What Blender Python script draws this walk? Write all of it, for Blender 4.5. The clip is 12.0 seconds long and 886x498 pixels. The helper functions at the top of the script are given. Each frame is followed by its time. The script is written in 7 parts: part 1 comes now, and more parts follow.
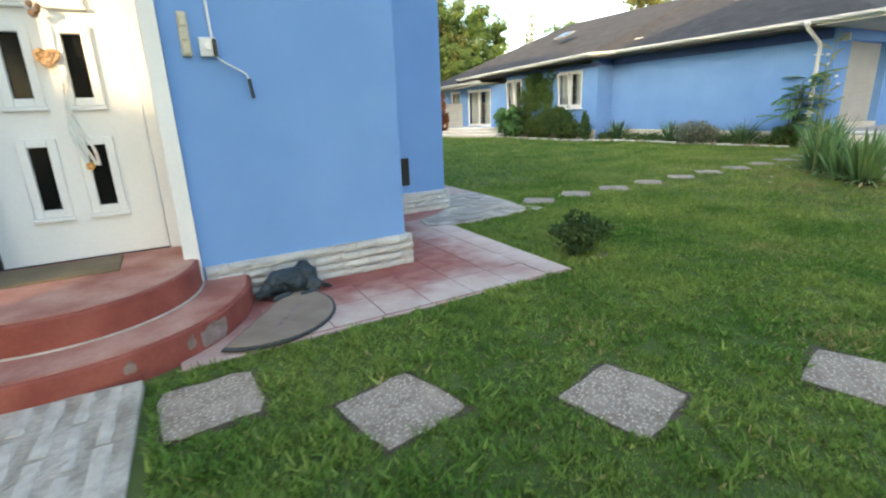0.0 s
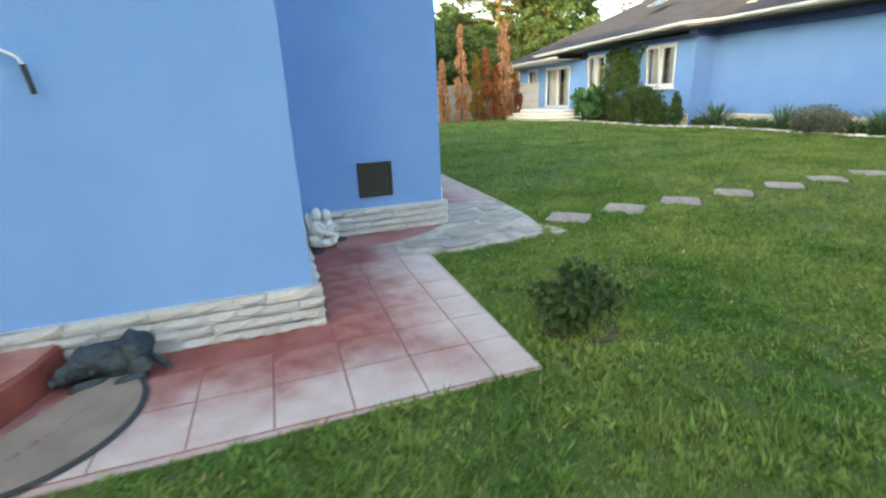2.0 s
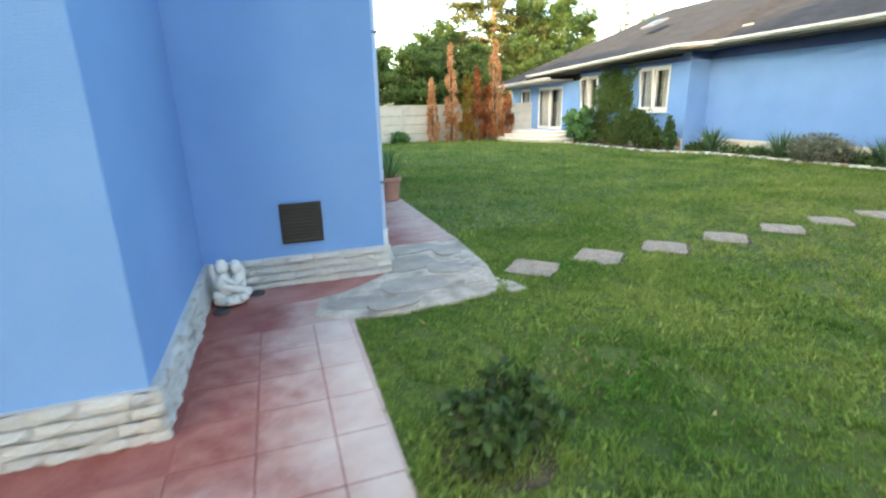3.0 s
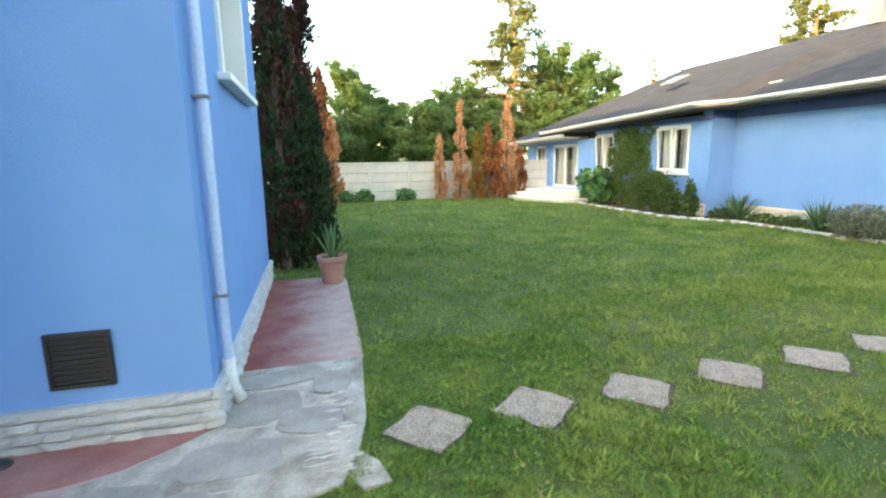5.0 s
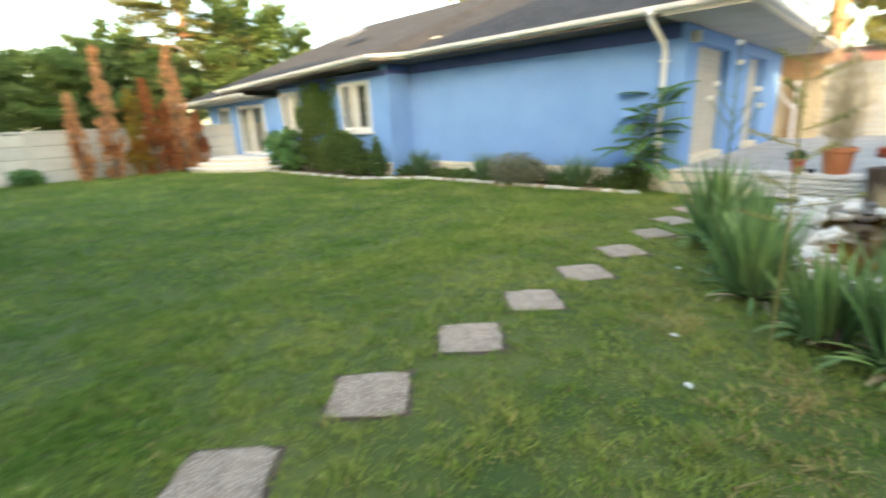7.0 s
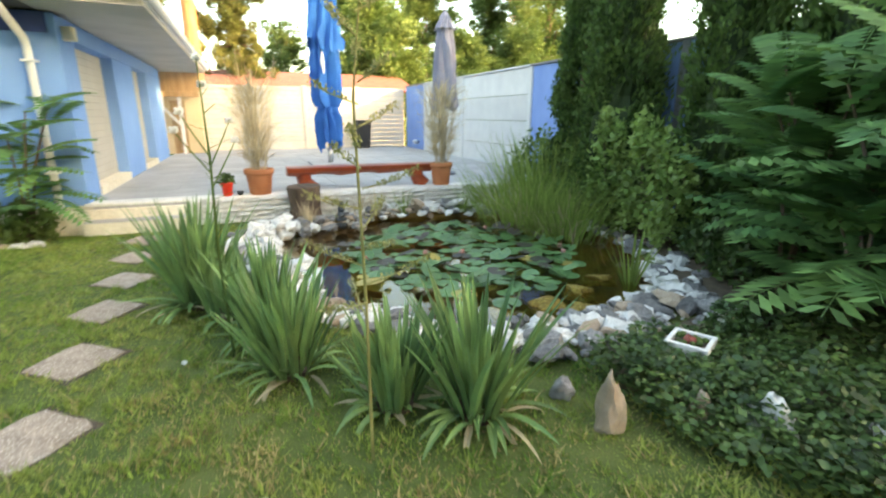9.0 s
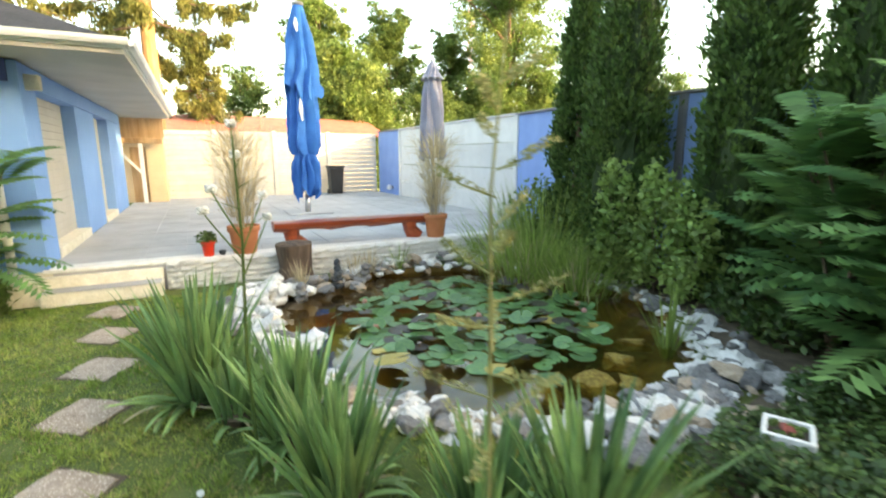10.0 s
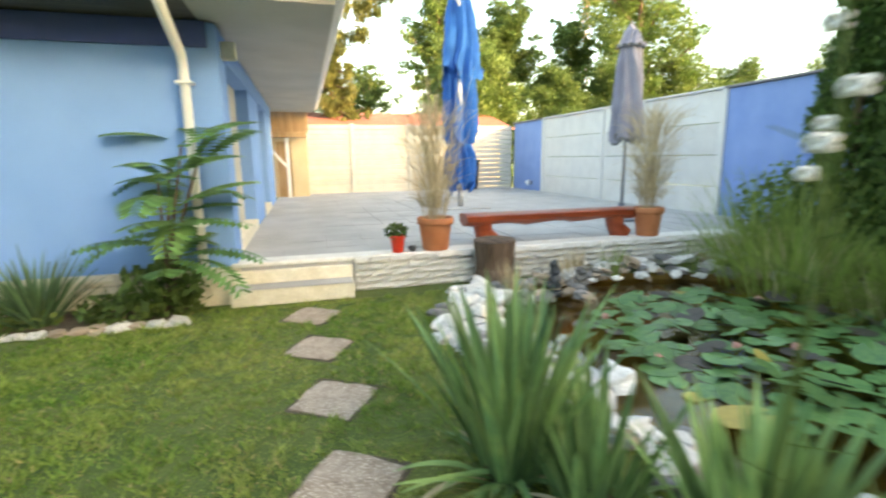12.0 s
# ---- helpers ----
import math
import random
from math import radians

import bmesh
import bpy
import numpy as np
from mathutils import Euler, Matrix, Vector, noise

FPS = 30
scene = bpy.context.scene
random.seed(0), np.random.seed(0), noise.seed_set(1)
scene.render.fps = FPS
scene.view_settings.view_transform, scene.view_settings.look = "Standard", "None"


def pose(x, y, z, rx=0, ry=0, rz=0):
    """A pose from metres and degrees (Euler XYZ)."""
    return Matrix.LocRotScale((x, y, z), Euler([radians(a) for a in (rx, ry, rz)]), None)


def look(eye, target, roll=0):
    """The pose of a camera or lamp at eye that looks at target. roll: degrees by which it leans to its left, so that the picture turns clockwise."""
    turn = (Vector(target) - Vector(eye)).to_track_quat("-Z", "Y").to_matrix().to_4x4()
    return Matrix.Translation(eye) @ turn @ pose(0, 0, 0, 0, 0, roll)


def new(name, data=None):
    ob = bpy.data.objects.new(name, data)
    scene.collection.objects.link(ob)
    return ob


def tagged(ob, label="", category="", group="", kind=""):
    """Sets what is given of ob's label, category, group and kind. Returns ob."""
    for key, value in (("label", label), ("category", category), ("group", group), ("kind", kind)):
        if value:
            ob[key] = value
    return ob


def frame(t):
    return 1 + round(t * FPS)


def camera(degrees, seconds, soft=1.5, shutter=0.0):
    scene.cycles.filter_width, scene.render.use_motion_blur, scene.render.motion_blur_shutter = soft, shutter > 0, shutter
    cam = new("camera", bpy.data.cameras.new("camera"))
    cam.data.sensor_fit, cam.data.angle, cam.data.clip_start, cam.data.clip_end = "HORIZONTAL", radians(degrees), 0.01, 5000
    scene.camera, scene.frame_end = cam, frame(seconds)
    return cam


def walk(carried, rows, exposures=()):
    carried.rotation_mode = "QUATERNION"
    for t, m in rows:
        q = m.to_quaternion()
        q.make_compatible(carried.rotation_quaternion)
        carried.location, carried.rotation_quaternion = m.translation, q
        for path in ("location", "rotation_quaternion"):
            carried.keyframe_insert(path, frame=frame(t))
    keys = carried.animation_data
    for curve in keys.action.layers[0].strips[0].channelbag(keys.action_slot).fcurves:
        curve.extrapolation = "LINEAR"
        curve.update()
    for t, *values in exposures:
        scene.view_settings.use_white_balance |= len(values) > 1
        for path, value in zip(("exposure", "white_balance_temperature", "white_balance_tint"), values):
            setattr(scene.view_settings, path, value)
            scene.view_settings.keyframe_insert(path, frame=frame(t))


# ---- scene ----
cam = camera(85.3, 12.0, soft=2.0, shutter=0.5)
PATH = [
    (0, (-1.591, 0.201, 1.21), (-0.73, 1.745, 0.701), -2.2),
    (0.5, (-1.267, 0.376, 1.189), (-0.43, 1.927, 0.661), -2.4),
    (1, (-0.868, 0.577, 1.222), (-0.086, 2.142, 0.65), -2.5),
    (1.5, (-0.487, 0.719, 1.246), (0.161, 2.339, 0.658), -2.6),
    (2, (-0.094, 1.019, 1.27), (0.46, 2.679, 0.699), -2.4),
    (2.5, (0.267, 1.24, 1.31), (0.798, 2.912, 0.753), -1.8),
    (3, (0.614, 1.577, 1.363), (1.179, 3.249, 0.846), -1.4),
    (3.5, (0.972, 1.845, 1.443), (1.548, 3.532, 0.989), -1.5),
    (5.3, (2.26, 2.653, 1.585), (2.713, 4.406, 1.252), -0.7),
    (5.5, (2.4, 2.735, 1.564), (2.879, 4.48, 1.227), -0.8),
    (6, (2.798, 2.935, 1.515), (3.383, 4.641, 1.153), -0.8),
    (6.5, (3.173, 3.141, 1.454), (4.044, 4.702, 1.018), -0.9),
    (7, (3.583, 3.341, 1.392), (4.87, 4.564, 0.909), -2.4),
    (7.5, (3.958, 3.559, 1.336), (5.574, 4.285, 0.842), -1.3),
    (7.7, (4.048, 3.617, 1.329), (5.751, 4.088, 0.816), -0.9),
    (9.3, (4.968, 4.255, 1.616), (6.58, 3.497, 1.154), 0.2),
    (9.5, (5.079, 4.332, 1.661), (6.682, 3.542, 1.222), 0.2),
    (10, (5.477, 4.501, 1.7), (7.088, 3.684, 1.351), -0.0),
    (10.5, (5.917, 4.717, 1.674), (7.537, 3.89, 1.388), -0.7),
    (11, (6.33, 4.97, 1.612), (7.96, 4.175, 1.299), -0.6),
    (11.5, (6.772, 5.146, 1.524), (8.443, 4.449, 1.197), -0.4),
    (12, (7.193, 5.417, 1.441), (8.933, 4.926, 1.098), -0.7),
]
EXPOSURES = [(0.0, 2.56, 7650, 5), (1.5, 2.68, 7650, 5), (3.0, 2.92, 7850, 5), (5.5, 3.05, 8000, 5), (6.2, 2.98, 8250, 5), (7.5, 2.8, 8900, 5), (9.5, 3.17, 9900, 6), (12.0, 3.03, 10000, 6)]
walk(cam, [(t, look(eye, target, roll)) for t, eye, target, roll in PATH], EXPOSURES)

# ---- light ----
SUN_DIR = Vector((-0.78, -0.62, 0.27)).normalized()
world = bpy.data.worlds.new("sky")
scene.world = world
world.use_nodes = True
wn = world.node_tree
sky = wn.nodes.new("ShaderNodeTexSky")
sky.sky_type = "NISHITA"
sky.sun_disc = False
sky.sun_elevation = math.asin(SUN_DIR.z)
sky.sun_rotation = math.atan2(SUN_DIR.x, SUN_DIR.y)
sky.air_density, sky.dust_density, sky.ozone_density = 1.0, 2.0, 1.5
wn.links.new(sky.outputs[0], wn.nodes["Background"].inputs[0])
wn.nodes["Background"].inputs[1].default_value = 0.15
sun = new("sun", bpy.data.lights.new("sun", "SUN"))
sun.data.energy, sun.data.angle, sun.data.color = 1.5, radians(0.6), (1.0, 0.76, 0.48)
sun.matrix_world = look(SUN_DIR * 60, (0, 0, 0))


# ---- materials ----
def srgb(r, g, b):
    return tuple(((c / 255) / 12.92 if c / 255 <= 0.04045 else ((c / 255 + 0.055) / 1.055) ** 2.4) for c in (r, g, b)) + (1.0,)


def material(name, a, b, scale=6.0, rough=0.85, bump=0.15, fine=60.0, metal=0.0, vary=0.0, island=0.0, stretch=(1, 1, 1), fleck=None, spec=0.5, sheer=0.0, grain_amount=0.22):
    """Two colours mixed by a coarse noise, a fine grain over both, bump from the grain; vary: by object, island: by loose piece."""
    m = bpy.data.materials.new(name)
    m.use_nodes = True
    t, n = m.node_tree, m.node_tree.nodes
    p = n["Principled BSDF"]
    p.inputs["Roughness"].default_value, p.inputs["Metallic"].default_value = rough, metal
    p.inputs["Specular IOR Level"].default_value = spec
    co = n.new("ShaderNodeTexCoord")
    mp = n.new("ShaderNodeMapping")
    mp.inputs["Scale"].default_value = stretch
    t.links.new(co.outputs["Object"], mp.inputs[0])
    big, small = n.new("ShaderNodeTexNoise"), n.new("ShaderNodeTexNoise")
    big.inputs["Scale"].default_value, small.inputs["Scale"].default_value = scale, fine
    big.inputs["Detail"].default_value, small.inputs["Detail"].default_value = 5, 4
    for node in (big, small):
        t.links.new(mp.outputs[0], node.inputs["Vector"])
    ramp = n.new("ShaderNodeValToRGB")
    ramp.color_ramp.elements[0].position, ramp.color_ramp.elements[1].position = 0.32, 0.68
    ramp.color_ramp.elements[0].color, ramp.color_ramp.elements[1].color = a, b
    t.links.new(big.outputs["Fac"], ramp.inputs[0])
    grain = n.new("ShaderNodeMapRange")
    grain.inputs["To Min"].default_value, grain.inputs["To Max"].default_value = 1 - grain_amount, 1 + grain_amount
    t.links.new(small.outputs["Fac"], grain.inputs["Value"])
    value = grain.outputs[0]
    for amount, socket in ((vary, "o"), (island, "i")):
        if amount:
            src = n.new("ShaderNodeObjectInfo").outputs["Random"] if socket == "o" else n.new("ShaderNodeNewGeometry").outputs["Random Per Island"]
            r = n.new("ShaderNodeMapRange")
            r.inputs["To Min"].default_value, r.inputs["To Max"].default_value = 1 - amount, 1 + amount
            t.links.new(src, r.inputs["Value"])
            mul = n.new("ShaderNodeMath")
            mul.operation = "MULTIPLY"
            t.links.new(value, mul.inputs[0])
            t.links.new(r.outputs[0], mul.inputs[1])
            value = mul.outputs[0]
    tint = n.new("ShaderNodeVectorMath")
    tint.operation = "SCALE"
    t.links.new(ramp.outputs[0], tint.inputs[0])
    t.links.new(value, tint.inputs["Scale"])
    out = tint.outputs[0]
    if fleck:
        colour, fscale, size = fleck
        v = n.new("ShaderNodeTexVoronoi")
        v.inputs["Scale"].default_value = fscale
        t.links.new(mp.outputs[0], v.inputs["Vector"])
        cut = n.new("ShaderNodeMapRange")
        cut.inputs["From Min"].default_value, cut.inputs["From Max"].default_value = size, size * 0.6
        t.links.new(v.outputs["Distance"], cut.inputs["Value"])
        mix = n.new("ShaderNodeMixRGB")
        mix.inputs[2].default_value = colour
        t.links.new(cut.outputs[0], mix.inputs[0])
        t.links.new(out, mix.inputs[1])
        out = mix.outputs[0]
    t.links.new(out, p.inputs["Base Color"])
    if bump:
        bp = n.new("ShaderNodeBump")
        bp.inputs["Strength"].default_value, bp.inputs["Distance"].default_value = bump, 0.02
        t.links.new(small.outputs["Fac"], bp.inputs["Height"])
        t.links.new(bp.outputs[0], p.inputs["Normal"])
    if sheer:
        tr = n.new("ShaderNodeBsdfTranslucent")
        t.links.new(out, tr.inputs[0])
        mx = n.new("ShaderNodeMixShader")
        mx.inputs[0].default_value = sheer
        t.links.new(p.outputs[0], mx.inputs[1])
        t.links.new(tr.outputs[0], mx.inputs[2])
        t.links.new(mx.outputs[0], n["Material Output"].inputs[0])
    return m


def glassy(name, colour, rough=0.02, ior=1.45, transmission=1.0):
    m = bpy.data.materials.new(name)
    m.use_nodes = True
    p = m.node_tree.nodes["Principled BSDF"]
    p.inputs["Base Color"].default_value = colour
    p.inputs["Roughness"].default_value = rough
    p.inputs["IOR"].default_value = ior
    p.inputs["Transmission Weight"].default_value = transmission
    return m


BLUE = material("blue_render", (0.155, 0.325, 0.64, 1), (0.185, 0.365, 0.69, 1), 1.1, 0.9, 0.35, 160, grain_amount=0.06)
# colour of the side beam, and of the band that stands for eave shade
BLUE_DARK = material("blue_beam_and_shade", (0.045, 0.075, 0.24, 1), (0.065, 0.105, 0.29, 1), 1.4, 0.85, 0.2, 90, grain_amount=0.06)
PLINTH = material("white_split_stone", (0.72, 0.71, 0.68, 1), (0.84, 0.83, 0.81, 1), 9, 0.85, 0.8, 30, vary=0.08, grain_amount=0.16)
PLINTH_CREAM = material("cream_split_stone", (0.62, 0.56, 0.44, 1), (0.74, 0.69, 0.58, 1), 7, 0.85, 0.5, 40, vary=0.1)
WHITE = material("white_paint", (0.74, 0.74, 0.73, 1), (0.80, 0.80, 0.79, 1), 2.0, 0.45, 0.05, 40, grain_amount=0.06)
UPVC = material("white_upvc", (0.78, 0.78, 0.77, 1), (0.82, 0.82, 0.81, 1), 2.0, 0.3, 0.0, 40, grain_amount=0.06)
SOFFIT = material("soffit_board", (0.42, 0.40, 0.35, 1), (0.50, 0.47, 0.42, 1), 1.5, 0.7, 0.1, 30, grain_amount=0.06)
ROOF = material("bitumen_shingle", (0.026, 0.025, 0.028, 1), (0.046, 0.043, 0.046, 1), 2.5, 0.95, 0.5, 120, vary=0.25)
RED_STEP = material("red_painted_concrete", (0.21, 0.04, 0.03, 1), (0.32, 0.085, 0.062, 1), 5, 0.7, 0.2, 50)
RED_TOP = material("worn_pink_tread", (0.34, 0.115, 0.085, 1), (0.53, 0.30, 0.24, 1), 3.2, 0.75, 0.3, 45)
RED_FLOOR = material("red_floor_paint", (0.29, 0.085, 0.07, 1), (0.47, 0.23, 0.2, 1), 2.2, 0.75, 0.2, 50)


def worn_paint(name, edges, red_a, red_b, bare_a, bare_b, start, end):
    """Red floor paint worn to pale concrete away from the walls: edges are (axis, sign, offset) distances in metres."""
    m = material(name, red_a, red_b, 3.0, 0.8, 0.35, 34)
    t, n = m.node_tree, m.node_tree.nodes
    p = n["Principled BSDF"]
    red = p.inputs["Base Color"].links[0].from_socket
    xyz = n.new("ShaderNodeSeparateXYZ")
    geo = n.new("ShaderNodeNewGeometry")
    t.links.new(geo.outputs["Position"], xyz.inputs[0])
    far = None
    for axis, sign, offset in edges:
        q = n.new("ShaderNodeMath")
        q.operation = "MULTIPLY_ADD"
        t.links.new(xyz.outputs[axis], q.inputs[0])
        q.inputs[1].default_value, q.inputs[2].default_value = sign, offset
        if far is None:
            far = q.outputs[0]
        else:
            top = n.new("ShaderNodeMath")
            top.operation = "MAXIMUM"
            t.links.new(far, top.inputs[0])
            t.links.new(q.outputs[0], top.inputs[1])
            far = top.outputs[0]
    cloud = n.new("ShaderNodeTexNoise")
    cloud.inputs["Scale"].default_value, cloud.inputs["Detail"].default_value, cloud.inputs["Roughness"].default_value = 2.6, 8, 0.65
    t.links.new(geo.outputs["Position"], cloud.inputs["Vector"])
    add = n.new("ShaderNodeMath")
    add.operation = "MULTIPLY_ADD"
    t.links.new(cloud.outputs["Fac"], add.inputs[0])
    add.inputs[1].default_value = 0.9
    t.links.new(far, add.inputs[2])
    wear = n.new("ShaderNodeMapRange")
    wear.interpolation_type = "SMOOTHSTEP"
    wear.inputs["From Min"].default_value, wear.inputs["From Max"].default_value = start + 0.45, end + 0.45
    t.links.new(add.outputs[0], wear.inputs["Value"])
    bare = n.new("ShaderNodeTexNoise")
    bare.inputs["Scale"].default_value, bare.inputs["Detail"].default_value = 7, 8
    t.links.new(geo.outputs["Position"], bare.inputs["Vector"])
    tone = n.new("ShaderNodeMixRGB")
    tone.inputs[1].default_value, tone.inputs[2].default_value = bare_a, bare_b
    t.links.new(bare.outputs["Fac"], tone.inputs[0])
    mix = n.new("ShaderNodeMixRGB")
    t.links.new(wear.outputs[0], mix.inputs[0])
    t.links.new(red, mix.inputs[1])
    t.links.new(tone.outputs[0], mix.inputs[2])
    t.links.new(mix.outputs[0], p.inputs["Base Color"])
    return m


FRONT = [("Y", -1.0, 3.66), ("X", 1.0, 0.0)]
PATH_WORN = worn_paint("worn_red_path", FRONT, (0.24, 0.06, 0.05, 1), (0.36, 0.13, 0.11, 1), (0.44, 0.27, 0.23, 1), (0.60, 0.47, 0.42, 1), 0.28, 0.95)
TILE_WORN = worn_paint("worn_stamped_tile", FRONT, (0.27, 0.075, 0.06, 1), (0.40, 0.16, 0.13, 1), (0.52, 0.36, 0.31, 1), (0.70, 0.60, 0.54, 1), 0.22, 0.95)
SIDE_WORN = worn_paint("worn_side_path", [("X", 1.0, -1.42)], (0.23, 0.055, 0.05, 1), (0.34, 0.115, 0.10, 1), (0.40, 0.22, 0.18, 1), (0.60, 0.47, 0.42, 1), 0.12, 0.8)
JOINT = material("red_joint", (0.25, 0.07, 0.06, 1), (0.33, 0.12, 0.10, 1), 5, 0.85, 0.2, 50)
PALE = material("pale_screed", (0.27, 0.225, 0.18, 1), (0.60, 0.54, 0.465, 1), 5, 0.9, 0.8, 45, grain_amount=0.35)
PALE_RIB = material("pale_screed_ridge", (0.43, 0.385, 0.335, 1), (0.62, 0.565, 0.50, 1), 9, 0.9, 0.8, 30)
SLAB = material("washed_concrete", (0.30, 0.222, 0.17, 1), (0.46, 0.362, 0.292, 1), 9, 0.9, 1.0, 70, vary=0.08, fleck=((0.66, 0.55, 0.455, 1), 58, 0.40), grain_amount=0.4)
SOIL = material("bare_soil", (0.06, 0.045, 0.03, 1), (0.12, 0.09, 0.06, 1), 8, 0.95, 0.6, 60)
LAWN = material("lawn_ground", (0.055, 0.1, 0.02, 1), (0.14, 0.17, 0.045, 1), 1.3, 0.95, 0.8, 160)
GRASS = material("grass_blade", (0.075, 0.20, 0.026, 1), (0.26, 0.35, 0.075, 1), 1.1, 0.7, 0.0, 14, island=0.35, sheer=0.4)
CONCRETE = material("grey_paving", (0.36, 0.36, 0.36, 1), (0.45, 0.45, 0.45, 1), 1.6, 0.85, 0.3, 60, vary=0.06)
FENCE = material("cream_concrete_fence", (0.53, 0.515, 0.46, 1), (0.62, 0.605, 0.55, 1), 3, 0.85, 0.3, 50, vary=0.05, grain_amount=0.06)
FENCE_WHITE = material("white_concrete_fence", (0.62, 0.63, 0.64, 1), (0.70, 0.71, 0.71, 1), 3, 0.8, 0.2, 50, vary=0.05, grain_amount=0.06)
FENCE_BLUE = material("blue_fence_panel", (0.17, 0.31, 0.66, 1), (0.22, 0.37, 0.72, 1), 2, 0.85, 0.2, 50, grain_amount=0.06)
GREY = material("grey_capping", (0.16, 0.17, 0.2, 1), (0.22, 0.23, 0.26, 1), 3, 0.7, 0.1, 40)
BLACK = material("black_plastic", (0.012, 0.012, 0.013, 1), (0.02, 0.02, 0.022, 1), 6, 0.45, 0.05, 60)
RUBBER = material("dark_rubber", (0.03, 0.035, 0.04, 1), (0.05, 0.055, 0.06, 1), 6, 0.7, 0.2, 120)
MAT_FELT = material("doormat_pile", (0.25, 0.185, 0.145, 1), (0.34, 0.26, 0.205, 1), 5, 0.95, 0.5, 220)
STATUE_DARK = material("dark_cast_stone", (0.012, 0.024, 0.032, 1), (0.036, 0.055, 0.066, 1), 9, 0.5, 1.0, 28)
STATUE_WHITE = material("white_plaster", (0.66, 0.65, 0.62, 1), (0.78, 0.77, 0.75, 1), 9, 0.75, 0.3, 40)
TERRACOTTA = material("terracotta", (0.42, 0.14, 0.06, 1), (0.50, 0.19, 0.09, 1), 5, 0.75, 0.15, 50, grain_amount=0.06)
TERRA_PALE = material("pale_terracotta", (0.42, 0.20, 0.15, 1), (0.52, 0.28, 0.22, 1), 5, 0.8, 0.15, 50, grain_amount=0.06)
RED_PLASTIC = material("red_plastic", (0.62, 0.03, 0.015, 1), (0.68, 0.045, 0.02, 1), 4, 0.35, 0.0, 40)
VARNISH = material("red_varnished_log", (0.20, 0.030, 0.012, 1), (0.36, 0.07, 0.025, 1), 3, 0.35, 0.15, 18, stretch=(3, 0.35, 3))
LOG = material("weathered_log", (0.05, 0.032, 0.022, 1), (0.17, 0.115, 0.085, 1), 5, 0.9, 0.8, 25, stretch=(2, 2, 0.4))
CLOTH_BLUE = material("blue_parasol_cloth", (0.006, 0.125, 0.45, 1), (0.010, 0.17, 0.55, 1), 3, 0.8, 0.1, 120, sheer=0.15)
CLOTH_GREY = material("grey_lilac_parasol_cloth", (0.26, 0.27, 0.36, 1), (0.33, 0.34, 0.44, 1), 3, 0.85, 0.1, 120, sheer=0.15)
STEEL = material("brushed_steel", (0.5, 0.5, 0.5, 1), (0.6, 0.6, 0.6, 1), 8, 0.3, 0.05, 80, metal=0.9)
BARK = material("bark", (0.10, 0.07, 0.05, 1), (0.2, 0.14, 0.10, 1), 6, 0.95, 0.9, 22, stretch=(1, 1, 0.25))
BARK_PINE = material("pine_bark", (0.30, 0.15, 0.08, 1), (0.42, 0.24, 0.14, 1), 4, 0.95, 0.8, 18, stretch=(1, 1, 0.3))
LEAF = material("leaf_green", (0.05, 0.105, 0.025, 1), (0.12, 0.18, 0.04, 1), 0.6, 0.7, 0.0, 20, island=0.4, sheer=0.35)
LEAF_YELLOW = material("leaf_yellow_green", (0.095, 0.18, 0.045, 1), (0.185, 0.25, 0.08, 1), 0.6, 0.7, 0.0, 20, island=0.25, sheer=0.55)
NEEDLE = material("needle_green", (0.085, 0.12, 0.035, 1), (0.20, 0.20, 0.065, 1), 0.5, 0.75, 0.0, 20, island=0.35, sheer=0.4)
THUJA = material("thuja_green", (0.034, 0.088, 0.018, 1), (0.085, 0.155, 0.036, 1), 1.8, 0.75, 0.0, 20, island=0.45, sheer=0.2)
THUJA_DEAD = material("thuja_brown", (0.2, 0.06, 0.022, 1), (0.44, 0.165, 0.06, 1), 1.5, 0.85, 0.0, 20, island=0.4, sheer=0.2)
THUJA_GOLD = material("thuja_turning", (0.30, 0.12, 0.02, 1), (0.22, 0.22, 0.03, 1), 1.5, 0.85, 0.0, 20, island=0.35, sheer=0.2)
YUCCA = material("yucca_leaf", (0.095, 0.215, 0.09, 1), (0.30, 0.44, 0.15, 1), 2.0, 0.5, 0.0, 20, island=0.4, sheer=0.25)
SUMAC = material("sumac_leaf", (0.06, 0.18, 0.065, 1), (0.17, 0.31, 0.095, 1), 1.5, 0.55, 0.0, 20, island=0.35, sheer=0.35)
REED = material("reed_blade", (0.17, 0.28, 0.06, 1), (0.34, 0.43, 0.125, 1), 2, 0.7, 0.0, 20, island=0.35, sheer=0.45)
STRAW = material("dry_bamboo", (0.46, 0.36, 0.22, 1), (0.66, 0.57, 0.39, 1), 3, 0.8, 0.0, 20, island=0.3, sheer=0.35)
GREYBUSH = material("silver_leaf", (0.14, 0.165, 0.12, 1), (0.22, 0.235, 0.17, 1), 2, 0.85, 0.0, 20, island=0.3, sheer=0.2)
LILY = material("lily_pad", (0.04, 0.14, 0.05, 1), (0.115, 0.235, 0.075, 1), 3, 0.4, 0.05, 30, vary=0.3)
LILY_OLD = material("lily_pad_yellow", (0.32, 0.26, 0.06, 1), (0.42, 0.33, 0.09, 1), 3, 0.5, 0.05, 30, vary=0.2)
STONE_WHITE = material("white_marble_rubble", (0.58, 0.57, 0.55, 1), (0.80, 0.79, 0.77, 1), 6, 0.8, 0.5, 30, vary=0.15)
STONE_GREY = material("grey_rubble", (0.12, 0.12, 0.125, 1), (0.27, 0.26, 0.255, 1), 6, 0.75, 0.4, 30, vary=0.35)
